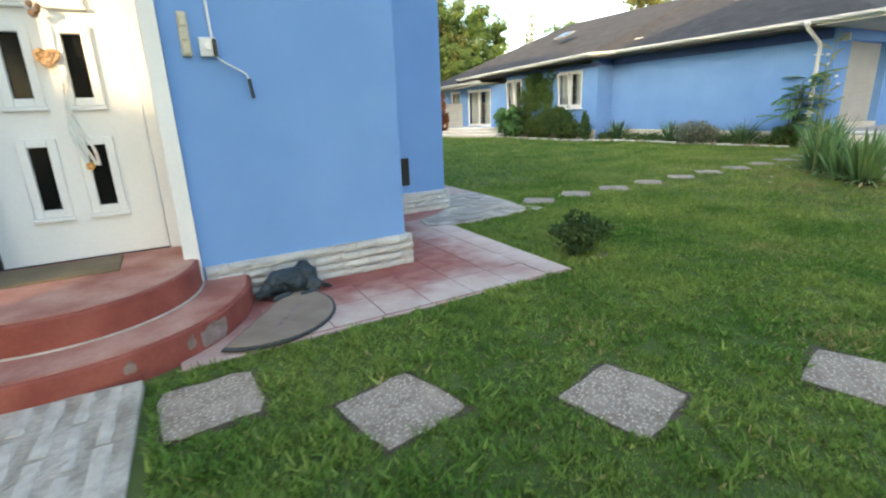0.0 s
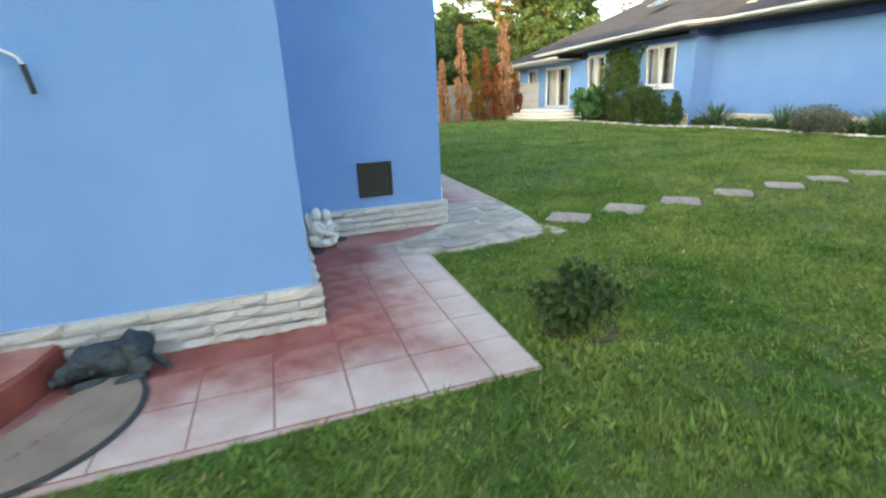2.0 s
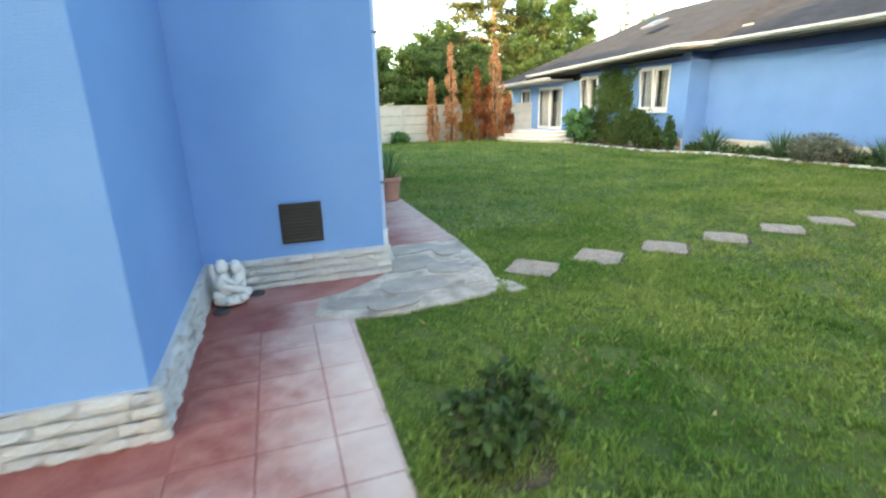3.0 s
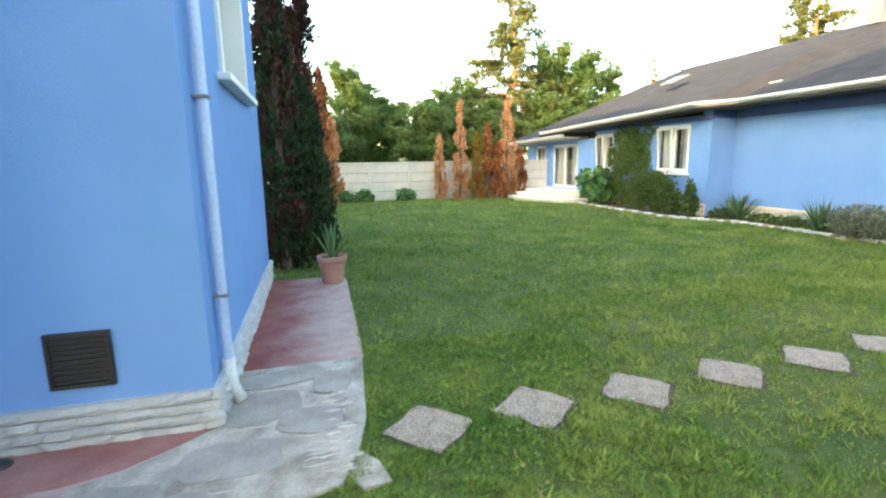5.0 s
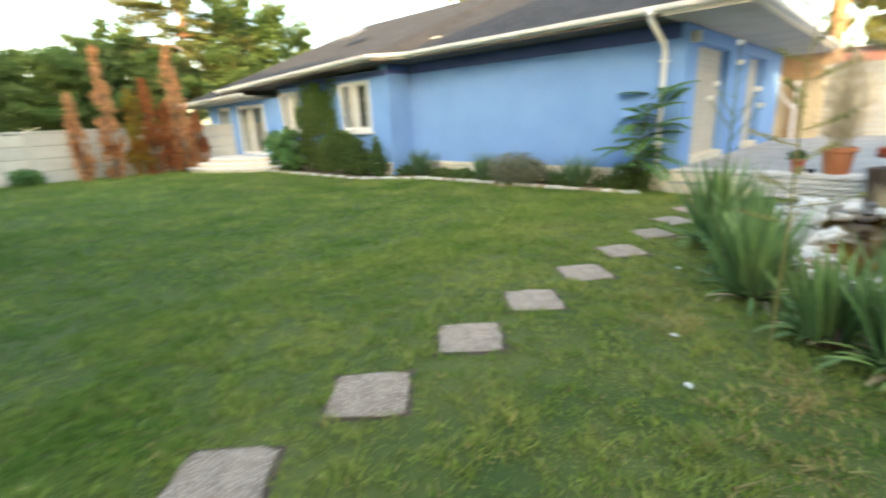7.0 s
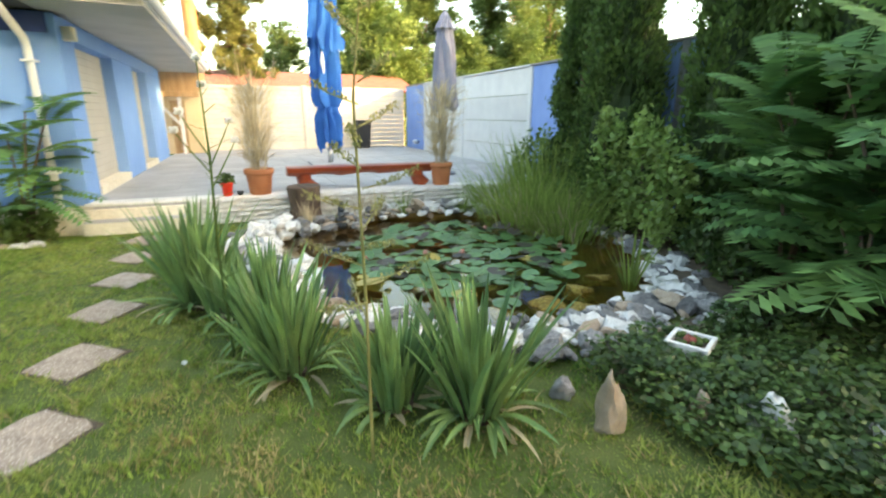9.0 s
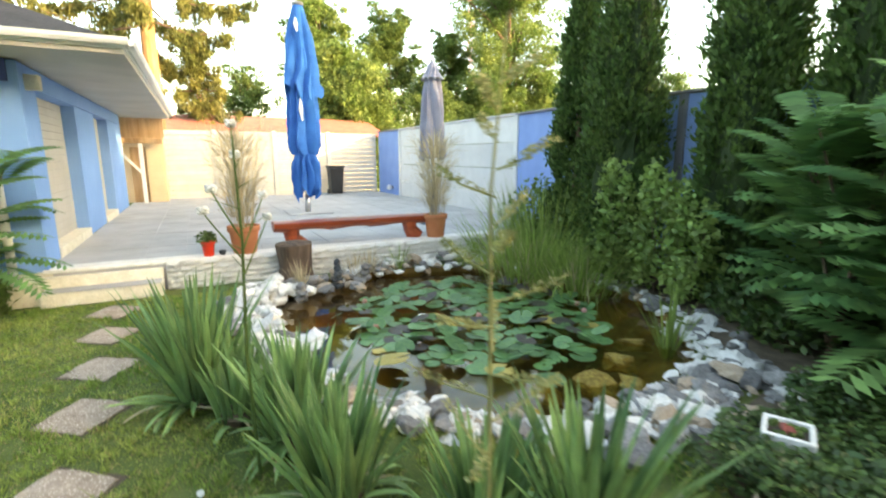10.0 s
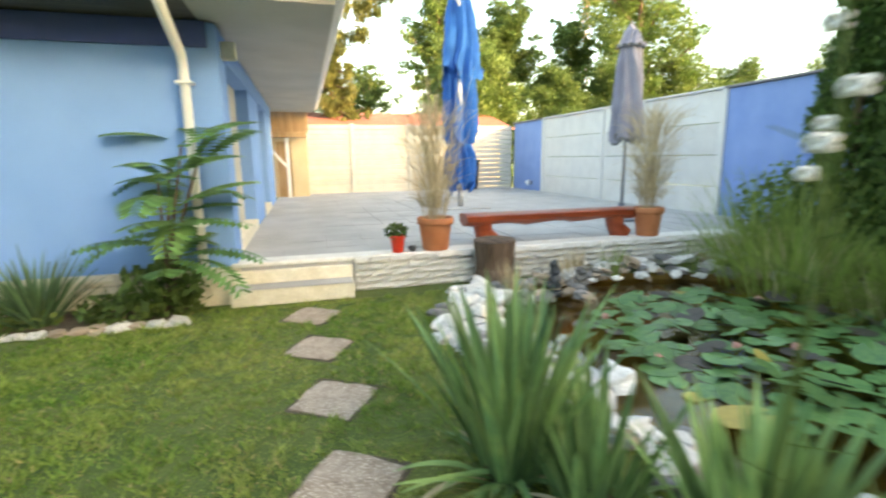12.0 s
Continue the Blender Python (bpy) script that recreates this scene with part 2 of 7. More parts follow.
STONE_TAN = material("tan_rubble", (0.34, 0.25, 0.18, 1), (0.46, 0.37, 0.29, 1), 6, 0.8, 0.4, 30, vary=0.2)
BASIN = material("amber_pond_bed", (0.07, 0.042, 0.010, 1), (0.24, 0.145, 0.03, 1), 2.5, 0.9, 0.4, 14)
WATER = glassy("pond_water", (0.80, 0.72, 0.5, 1), 0.015, 1.33)
GLASS = glassy("window_glass", (0.9, 0.94, 0.94, 1), 0.01, 1.45)
LILY_DARK = material("lily_pad_purple", (0.03, 0.03, 0.028, 1), (0.075, 0.06, 0.05, 1), 5, 0.5, 0.05, 30, vary=0.3)
LEAF_DARK = material("dark_shrub_leaf", (0.035, 0.078, 0.02, 1), (0.09, 0.155, 0.04, 1), 5, 0.65, 0.0, 20, island=0.45, sheer=0.3)
CHIP = material("chipped_concrete", (0.2, 0.12, 0.105, 1), (0.34, 0.27, 0.25, 1), 12, 0.9, 0.6, 40)
DARK_GLASS = material("dark_door_glass", (0.006, 0.006, 0.007, 1), (0.01, 0.01, 0.011, 1), 4, 0.12, 0.0, 40, spec=0.15)
CURTAIN = material("net_curtain", (0.55, 0.56, 0.54, 1), (0.68, 0.69, 0.67, 1), 4, 0.9, 0.1, 60, stretch=(6, 6, 0.3))
# the unlit look of the room is put into a dark colour
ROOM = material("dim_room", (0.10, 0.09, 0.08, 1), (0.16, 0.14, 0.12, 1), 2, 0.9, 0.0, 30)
TIMBER = material("honey_timber", (0.35, 0.22, 0.11, 1), (0.48, 0.33, 0.19, 1), 3, 0.7, 0.2, 20, stretch=(4, 4, 0.4))
CREAM = material("cream_render", (0.60, 0.48, 0.30, 1), (0.66, 0.54, 0.36, 1), 2, 0.85, 0.2, 60)
ROOF_RED = material("red_roof_sheet", (0.36, 0.12, 0.09, 1), (0.44, 0.17, 0.13, 1), 3, 0.7, 0.1, 40)
STRAW_MAT = material("coir_mat", (0.17, 0.13, 0.08, 1), (0.24, 0.19, 0.12, 1), 5, 0.95, 0.6, 200)
BEIGE = material("aged_plastic", (0.52, 0.48, 0.36, 1), (0.58, 0.54, 0.42, 1), 4, 0.5, 0.05, 50)
DRIED = material("dried_flowers", (0.35, 0.22, 0.11, 1), (0.5, 0.32, 0.2, 1), 20, 0.9, 0.3, 60)
RIBBON = material("pastel_ribbon", (0.62, 0.72, 0.72, 1), (0.78, 0.66, 0.6, 1), 12, 0.7, 0.0, 40)
PETAL = material("white_petal", (0.72, 0.72, 0.68, 1), (0.8, 0.8, 0.76, 1), 9, 0.7, 0.0, 30, sheer=0.3)


# ---- building helpers ----
def thing(name, label, category, at=(0, 0, 0), group="", kind="", rz=0.0):
    ob = tagged(new(name), label, category, group, kind)
    ob.empty_display_size = 0.1
    ob.matrix_basis = pose(*at, 0, 0, rz)
    return ob


def done(bm, name, mat, smooth=False):
    me = bpy.data.meshes.new(name)
    bm.normal_update()
    bm.to_mesh(me)
    bm.free()
    for m in (mat if isinstance(mat, (list, tuple)) else (mat,)):
        me.materials.append(m)
    if smooth:
        me.shade_smooth()
    return me


def part(name, bm, mat, parent=None, label="", smooth=False, kind=""):
    ob = new(name, done(bm, name, mat, smooth))
    ob.parent = parent
    return tagged(ob, label, "", "", kind)


def solid(name, bm, mat, label, category="", kind="structure", smooth=False, group=""):
    return tagged(part(name, bm, mat, None, "", smooth), label, category, group, kind)


def box(bm, x0, x1, y0, y1, z0, z1, bevel=0.0):
    vs = [bm.verts.new(p) for p in ((x0, y0, z0), (x1, y0, z0), (x1, y1, z0), (x0, y1, z0), (x0, y0, z1), (x1, y0, z1), (x1, y1, z1), (x0, y1, z1))]
    fs = [bm.faces.new([vs[i] for i in q]) for q in ((3, 2, 1, 0), (4, 5, 6, 7), (0, 1, 5, 4), (1, 2, 6, 5), (2, 3, 7, 6), (3, 0, 4, 7))]
    if bevel:
        bmesh.ops.bevel(bm, geom=list({e for f in fs for e in f.edges}), offset=bevel, segments=2, affect="EDGES", profile=0.5)
    return bm


def boxes(*rows, bevel=0.0):
    bm = bmesh.new()
    for r in rows:
        box(bm, *r, bevel=bevel)
    return bm


def prism(poly, z0, z1, bevel=0.0):
    bm = bmesh.new()
    lo = [bm.verts.new((x, y, z0)) for x, y in poly]
    hi = [bm.verts.new((x, y, z1)) for x, y in poly]
    bm.faces.new(lo[::-1])
    top = bm.faces.new(hi)
    k = len(poly)
    for i in range(k):
        bm.faces.new((lo[i], lo[(i + 1) % k], hi[(i + 1) % k], hi[i]))
    bmesh.ops.recalc_face_normals(bm, faces=bm.faces[:])
    if bevel:
        bmesh.ops.bevel(bm, geom=list(top.edges), offset=bevel, segments=2, affect="EDGES", profile=0.5)
    return bm


def tube(bm, points, radii, n=8, caps=True):
    """A round tube through points, with a radius at each."""
    rings = []
    pts = [Vector(p) for p in points]
    side = None
    for i, p in enumerate(pts):
        d = (pts[min(i + 1, len(pts) - 1)] - pts[max(i - 1, 0)]).normalized()
        if side is None:
            side = d.orthogonal().normalized()
        side = (side - d * side.dot(d)).normalized()
        up = d.cross(side)
        r = radii[i] if isinstance(radii, (list, tuple)) else radii
        rings.append([bm.verts.new(p + (side * math.cos(a) + up * math.sin(a)) * r) for a in (2 * math.pi * k / n for k in range(n))])
    for lo, hi in zip(rings, rings[1:]):
        for k in range(n):
            bm.faces.new((lo[k], lo[(k + 1) % n], hi[(k + 1) % n], hi[k]))
    if caps:
        bm.faces.new(rings[0][::-1])
        bm.faces.new(rings[-1])
    return bm


def lathe(profile, n=24, at=(0, 0, 0)):
    bm = bmesh.new()
    rings = [[bm.verts.new((at[0] + r * math.cos(2 * math.pi * k / n), at[1] + r * math.sin(2 * math.pi * k / n), at[2] + z)) for k in range(n)] for r, z in profile]
    for lo, hi in zip(rings, rings[1:]):
        for k in range(n):
            bm.faces.new((lo[k], lo[(k + 1) % n], hi[(k + 1) % n], hi[k]))
    bm.faces.new(rings[0][::-1])
    bm.faces.new(rings[-1])
    return bm


def blob(bm, at, size, turn=(0, 0, 0), rough=0.0, seed=0, sub=2):
    """A lumpy ellipsoid; rough: how far its surface wanders."""
    got = bmesh.ops.create_icosphere(bm, subdivisions=sub, radius=1.0)["verts"]
    m = pose(*at, *turn) @ Matrix.Diagonal((*size, 1))
    for v in got:
        k = 1 + rough * noise.noise(v.co * 1.6 + Vector((seed * 7.3, seed * 3.1, seed)))
        v.co = m @ (v.co * k)
    return bm


def quads(name, verts, faces, mat, parent=None, label=""):
    me = bpy.data.meshes.new(name)
    me.from_pydata(verts, [], faces)
    me.materials.append(mat)
    ob = new(name, me)
    ob.parent = parent
    return tagged(ob, label)


def leaf_cloud(rng, spots, count, size, flat=0.0, droop=0.0, slim=0.55):
    """Small folded leaves about the given ellipsoids (centre, radii); each is two triangles."""
    vol = np.array([s[1][0] * s[1][1] * s[1][2] for s in spots]) ** 0.67
    pick = rng.choice(len(spots), count, p=vol / vol.sum())
    c = np.array([s[0] for s in spots])[pick]
    r = np.array([s[1] for s in spots])[pick]
    d = rng.normal(size=(count, 3))
    d /= np.linalg.norm(d, axis=1)[:, None]
    p = c + d * r * (rng.uniform(0.2, 1.0, (count, 1)) ** 0.6 + np.abs(rng.normal(size=(count, 1))) * 0.16)
    a = rng.normal(size=(count, 3))
    a[:, 2] = a[:, 2] * (1 - flat) - droop
    a /= np.linalg.norm(a, axis=1)[:, None]
    b = np.cross(a, rng.normal(size=(count, 3)))
    b /= np.linalg.norm(b, axis=1)[:, None]
    s = size * rng.uniform(0.6, 1.4, (count, 1))
    v = np.stack([p - a * s, p + b * s * slim, p + a * s, p - b * s * slim], 1).reshape(-1, 3)
    return v, np.arange(count * 4).reshape(-1, 4)


def cloud_part(name, rng, spots, count, size, mat, parent, label="", flat=0.0, droop=0.0, slim=0.55):
    v, f = leaf_cloud(rng, spots, count, size, flat, droop, slim)
    return quads(name, v.tolist(), f.tolist(), mat, parent, label)


def blade(verts, faces, base, heading, length, width, lean, curl, seg=5, fold=0.25, keep=0.35):
    """A long leaf from base that leans out along heading and curls over; appended to verts and faces."""
    h = Vector((math.cos(heading), math.sin(heading), 0))
    s = Vector((-h.y, h.x, 0))
    p, a, k = Vector(base), lean, len(verts)
    for i in range(seg + 1):
        u = i / seg
        w = width * (keep + (1 - keep) * min(1, u * 4)) * (1 - u ** 3) * 0.5 + 0.0008
        out = h * math.sin(a) + Vector((0, 0, math.cos(a)))
        lift = (out.cross(s)) * w * fold * 2
        verts += [tuple(p - s * w + lift), tuple(p), tuple(p + s * w + lift)]
        p = p + out * (length / seg)
        a += curl / seg
    for i in range(seg):
        j = k + i * 3
        faces += [(j, j + 1, j + 4, j + 3), (j + 1, j + 2, j + 5, j + 4)]
TREE_LEAF = material("tree_leaf", (0.075, 0.145, 0.04, 1), (0.14, 0.205, 0.065, 1), 0.6, 0.7, 0.0, 20, island=0.25, sheer=0.55)
# drier blades, their pale yellow also carrying the brighter light on the lawn
GRASS_DRY_LIT = material("dry_lit_grass_blade", (0.17, 0.295, 0.048, 1), (0.39, 0.435, 0.12, 1), 1.1, 0.7, 0.0, 14, island=0.3, sheer=0.4)
GRASS_STRAW = material("straw_grass_blade", (0.34, 0.26, 0.11, 1), (0.52, 0.42, 0.20, 1), 3, 0.8, 0.0, 14, island=0.3, sheer=0.3)
STALK = material("pale_seed_stalk", (0.24, 0.26, 0.09, 1), (0.42, 0.38, 0.17, 1), 3, 0.8, 0.0, 20, island=0.3, sheer=0.3)
# withered foliage, lightened in colour to look sunlit
THUJA_TAN_LIT = material("thuja_sunlit_tan", (0.46, 0.20, 0.08, 1), (0.68, 0.40, 0.22, 1), 1.5, 0.85, 0.0, 20, island=0.4, sheer=0.35)
# green and brown thuja colours with the shade already darkened in
THUJA_SHADED = material("thuja_shaded_green", (0.014, 0.034, 0.01, 1), (0.04, 0.072, 0.02, 1), 2.2, 0.8, 0.0, 20, island=0.45, sheer=0.15)
THUJA_BROWN_SHADED = material("thuja_shaded_brown", (0.032, 0.016, 0.011, 1), (0.13, 0.042, 0.024, 1), 2.0, 0.85, 0.0, 20, island=0.45, sheer=0.15)
FLAG = material("grey_flagstone", (0.30, 0.265, 0.23, 1), (0.42, 0.38, 0.335, 1), 4, 0.85, 0.35, 60, vary=0.1)
STEM_DARK = material("dark_pond_figure", (0.016, 0.022, 0.03, 1), (0.05, 0.06, 0.07, 1), 9, 0.5, 0.4, 40)
BRIGHT_LEAF = material("young_bush_leaf", (0.15, 0.27, 0.07, 1), (0.30, 0.41, 0.13, 1), 2, 0.6, 0.0, 20, island=0.35, sheer=0.4)
IVY = material("ivy_leaf", (0.022, 0.062, 0.015, 1), (0.09, 0.155, 0.042, 1), 4, 0.5, 0.0, 20, island=0.5, sheer=0.25)
YUCCA_DARK = material("dark_yucca_leaf", (0.045, 0.115, 0.055, 1), (0.13, 0.23, 0.095, 1), 3, 0.55, 0.0, 20, island=0.4, sheer=0.2)
MOSS = material("amber_moss", (0.16, 0.10, 0.018, 1), (0.36, 0.27, 0.06, 1), 5, 0.9, 0.6, 40, vary=0.2)
# eave shade is put into this dark board colour, which also cuts bounce
SOFFIT_SHADED = material("shaded_eave_boards", (0.07, 0.06, 0.05, 1), (0.12, 0.10, 0.085, 1), 2, 0.8, 0.2, 30, stretch=(6, 0.4, 1))


# ---- ground and pond ----
POND = [(10.55, 4.05), (9.6, 3.95), (8.9, 3.72), (8.2, 3.3), (7.72, 2.65), (7.62, 1.7), (7.9, 0.9), (8.6, 0.2), (9.6, -0.25), (10.8, -0.2), (11.6, 0.4), (12.1, 1.3), (12.2, 2.3), (11.9, 3.3), (11.3, 3.9)]


def smooth_loop(poly, n=4):
    out = []
    k = len(poly)
    for i in range(k):
        p0, p1, p2, p3 = (Vector((*poly[(i + j - 1) % k], 0)) for j in range(4))
        for s in range(n):
            t = s / n
            q = 0.5 * (2 * p1 + (p2 - p0) * t + (2 * p0 - 5 * p1 + 4 * p2 - p3) * t * t + (3 * p1 - p0 - 3 * p2 + p3) * t ** 3)
            out.append((q.x, q.y))
    return out


SHORE = smooth_loop(POND)


def inside(x, y, poly):
    hit = False
    for (x0, y0), (x1, y1) in zip(poly, poly[1:] + poly[:1]):
        if (y0 > y) != (y1 > y) and x < (x1 - x0) * (y - y0) / (y1 - y0) + x0:
            hit = not hit
    return hit


bm = bmesh.new()
outer = [bm.verts.new((x, y, 0)) for x, y in ((-400, -400), (400, -400), (400, 400), (-400, 400))]
inner = [bm.verts.new((x, y, 0)) for x, y in SHORE]
rim = [bm.edges.new((vs[i], vs[(i + 1) % len(vs)])) for vs in (outer, inner) for i in range(len(vs))]
bmesh.ops.triangle_fill(bm, edges=rim, use_beauty=True, use_dissolve=False)
bmesh.ops.recalc_face_normals(bm, faces=bm.faces[:])
if bm.faces[0].normal.z < 0:
    bmesh.ops.reverse_faces(bm, faces=bm.faces[:])
solid("ground", bm, LAWN, "green mown lawn, patchy and slightly worn", "lawn")

mid = Vector((9.9, 1.9, 0))
bm = bmesh.new()
rings = []
for k, z in ((1.0, 0.0), (0.985, -0.14), (0.86, -0.24), (0.7, -0.42), (0.35, -0.55)):
    rings.append([bm.verts.new((mid.x + (x - mid.x) * k, mid.y + (y - mid.y) * k, z)) for x, y in SHORE])
for lo, hi in zip(rings, rings[1:]):
    for i in range(len(lo)):
        bm.faces.new((lo[i], lo[(i + 1) % len(lo)], hi[(i + 1) % len(lo)], hi[i]))
bm.faces.new(rings[-1])
bmesh.ops.recalc_face_normals(bm, faces=bm.faces[:])
solid("pond_bed", bm, BASIN, "amber-brown silty bed of the garden pond", "pond bed")
water = solid("water", prism([(mid.x + (x - mid.x) * 0.99, mid.y + (y - mid.y) * 0.99) for x, y in SHORE], -0.085, -0.08), WATER, "clear brown-tinted still pond water", "water")
water.visible_shadow = False


# ---- house by the entrance ----
H1 = 5.6


def wall(name, rows, mat, label):
    return solid(name, boxes(*rows), mat, label, "wall")


wall("wall_front", [(-7.0, -2.62, 3.68, 3.98, 0, H1), (-1.50, 0.0, 3.68, 3.98, 0, H1), (-2.62, -1.50, 3.68, 3.98, 2.42, H1)], BLUE, "light blue rendered house wall beside the entrance door")
wall("wall_return", [(-0.3, 0.0, 3.98, 5.47, 0, H1)], BLUE, "light blue rendered return wall")
wall("wall_vent", [(-0.3, 1.1, 5.47, 5.77, 0, H1)], BLUE, "light blue rendered wall with a black vent")
wall("wall_side", [(1.1, 1.4, 5.47, 6.75, 0, H1), (1.1, 1.4, 6.75, 8.3, 0, 2.25), (1.1, 1.4, 6.75, 8.3, 3.5, H1), (1.1, 1.4, 8.3, 9.35, 0, H1)], BLUE, "light blue rendered side wall with a small window")
wall("wall_back", [(-7.0, 1.1, 9.05, 9.35, 0, H1), (-7.0, -6.7, 3.98, 9.05, 0, H1)], BLUE, "light blue rendered house wall")
# simple roof out of view, added only for the shadow it casts
bm = bmesh.new()
v = [bm.verts.new(p) for p in ((-7.5, 3.2, H1), (1.9, 3.2, H1), (1.9, 9.8, H1), (-7.5, 9.8, H1), (-4.5, 6.3, H1 + 2), (-1.0, 6.3, H1 + 2))]
for q in ((0, 1, 5, 4), (1, 2, 5), (2, 3, 4, 5), (3, 0, 4), (3, 2, 1, 0)):
    bm.faces.new([v[i] for i in q])
solid("roof", bm, ROOF, "unseen hipped roof added for its shadow", "roof")


# ---- long house across the lawn ----
WX, MX, H2 = 11.75, 12.5, 2.72
wall("wall_long", [(MX, MX + 0.3, 6.15, 12.75, 0.02, H2)], BLUE, "light blue rendered windowless house wall above a flower bed")
wall("wall_jog", [(WX, MX, 12.75, 13.05, 0.02, H2)], BLUE, "light blue rendered short wall at the setback")
WINS = [(13.45, 14.75, 1.12, 2.42), (16.85, 17.95, 1.12, 2.36)]
DOORS = [(19.1, 21.1, 0.40, 2.1), (21.75, 22.7, 0.40, 2.1)]
rows, y = [], 13.05
for y0, y1, z0, z1 in WINS + DOORS:
    top = 2.6 if y0 < 18.5 else 2.24
    rows += [(WX, WX + 0.3, y, y0, 0.02, top), (WX, WX + 0.3, y0, y1, 0.02, z0), (WX, WX + 0.3, y0, y1, z1, top)]
    y = y1
rows.append((WX, WX + 0.3, y, 23.2, 0.02, 2.24))
wall("wall_windows", rows, BLUE, "light blue rendered house wall with white windows")
wall("wall_far_end", [(WX, 21.0, 23.2, 23.5, 0, 2.24), (21.0, 21.3, 6.45, 23.5, 0, H2)], BLUE, "light blue rendered house wall")
EAVE = [(11.75, 5.07, 2.88), (11.75, 12.0, 2.86), (11.05, 12.6, 2.83), (11.0, 20.6, 2.57), (10.95, 20.7, 2.36), (10.95, 24.3, 2.26), (21.8, 24.3, 2.86), (21.8, 5.07, 2.88)]
bm = bmesh.new()
ev = [bm.verts.new(p) for p in EAVE]
r1, rm, r2 = (bm.verts.new((16.6, y, 5.0)) for y in (9.7, 12.3, 19.3))
for f in ((ev[0], ev[1], rm, r1), (ev[1], ev[2], rm), (ev[2], ev[3], r2, rm), (ev[3], ev[4], r2), (ev[4], ev[5], r2), (ev[5], ev[6], r2), (ev[6], ev[7], r1, rm, r2), (ev[7], ev[0], r1)):
    bm.faces.new(f[::-1])
bmesh.ops.recalc_face_normals(bm, faces=bm.faces[:])
solid("roof_long", bm, ROOF, "dark grey shingled hipped roof over a bungalow", "roof")


def eave_strip(rows):
    """Boards hung under an eave: rows of (outer x, outer y, inner x, inner y, z)."""
    bm = bmesh.new()
    last = None
    for ax, ay, bx, by, z in rows:
        ring = [bm.verts.new(p) for p in ((ax, ay, z - 0.12), (bx, by, z - 0.12), (bx, by, z - 0.06), (ax, ay, z - 0.06))]
        if last:
            for i in range(4):
                bm.faces.new((last[i], last[(i + 1) % 4], ring[(i + 1) % 4], ring[i]))
        else:
            bm.faces.new(ring)
        last = ring
    bm.faces.new(last[::-1])
    bmesh.ops.recalc_face_normals(bm, faces=bm.faces[:])
    return bm


solid("soffit", eave_strip([(11.75, 5.07, 11.75, 6.3, 2.87), (21.8, 5.07, 21.8, 6.3, 2.87)]), SOFFIT, "pale painted soffit under a wide eave", "soffit")
solid("soffit_long", eave_strip([(11.75, 6.304, 12.7, 6.304, 2.87), (11.75, 12.0, 12.7, 12.0, 2.86), (11.05, 12.6, 12.7, 12.6, 2.83), (11.0, 20.6, 12.0, 20.6, 2.57)]), SOFFIT_SHADED, "dark boards under the eave, shade put into their colour", "soffit")
solid("soffit_wing", eave_strip([(10.95, 18.8, 12.0, 18.8, 2.40), (10.95, 24.3, 12.0, 24.3, 2.26)]), SOFFIT, "pale boards under the low eave", "soffit")


def gutter(name, runs, label):
    bm = bmesh.new()
    for (x0, y0, z0), (x1, y1, z1) in runs:
        d = Vector((x1 - x0, y1 - y0, 0)).normalized()
        o = Vector((-d.y, d.x, 0))
        prof = [(0.0, -0.08), (0.02, -0.08), (0.02, -0.05), (0.05, -0.06), (0.095, -0.05), (0.115, -0.015), (0.12, 0.02), (0.10, 0.02), (0.09, -0.015), (0.05, -0.025), (0.0, 0.01)]
        a = [bm.verts.new(Vector((x0, y0, z0 + z)) - d * 0.06 + o * s) for s, z in prof]
        b = [bm.verts.new(Vector((x1, y1, z1 + z)) + d * 0.06 + o * s) for s, z in prof]
        for i in range(len(prof)):
            j = (i + 1) % len(prof)
            bm.faces.new((a[i], a[j], b[j], b[i]))
        bm.faces.new(a)
        bm.faces.new(b[::-1])
    bmesh.ops.recalc_face_normals(bm, faces=bm.faces[:])
    solid(name, bm, WHITE, label, "gutter")


gutter("gutter_trim", [(EAVE[i], EAVE[i + 1]) for i in (0, 1, 2)] + [(EAVE[7], EAVE[0])], "white fascia board with a metal gutter")
gutter("gutter_wing", [((10.95, 18.8, 2.40), (10.95, 24.3, 2.26))], "white gutter along the lower eave")

# terrace-side wall: pillars, lintel beam and pale roller doors between them
TY = 6.2
wall("wall_terrace", [(12.8, 13.35, TY, TY + 0.5, 0.37, 2.5), (15.5, 17.2, TY, TY + 0.5, 0.37, 2.5), (18.8, 20.6, TY, TY + 0.5, 0.37, 2.5)], BLUE, "light blue rendered pillars between pale doors")
wall("wall_beam", [(12.52, 20.6, TY - 0.03, TY + 0.5, 2.5, 2.735)], BLUE, "light blue rendered beam over the pillars")
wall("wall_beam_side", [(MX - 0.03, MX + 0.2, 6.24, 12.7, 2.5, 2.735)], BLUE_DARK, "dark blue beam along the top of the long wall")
# dark strips added where the eave shades the window wall and jog
wall("wall_beam_windows", [(WX - 0.03, WX, 12.72, 18.0, 2.46, 2.58), (WX, MX - 0.03, 12.72, 12.75, 2.5, 2.70)], BLUE_DARK, "dark blue band over the windows, standing for eave shade")
wall("wall_pillar_base", [(13.35, 15.5, TY - 0.02, TY + 0.5, 0.37, 0.5), (17.2, 18.8, TY - 0.02, TY + 0.5, 0.37, 0.5)], PLINTH_CREAM, "cream stone threshold under the doors")
wall("wall_terrace_back", [(20.6, 21.0, TY, 6.45, 0.0, H2), (12.8, 21.0, 7.4, 7.5, 0.37, H2)], BLUE, "light blue rendered house wall")
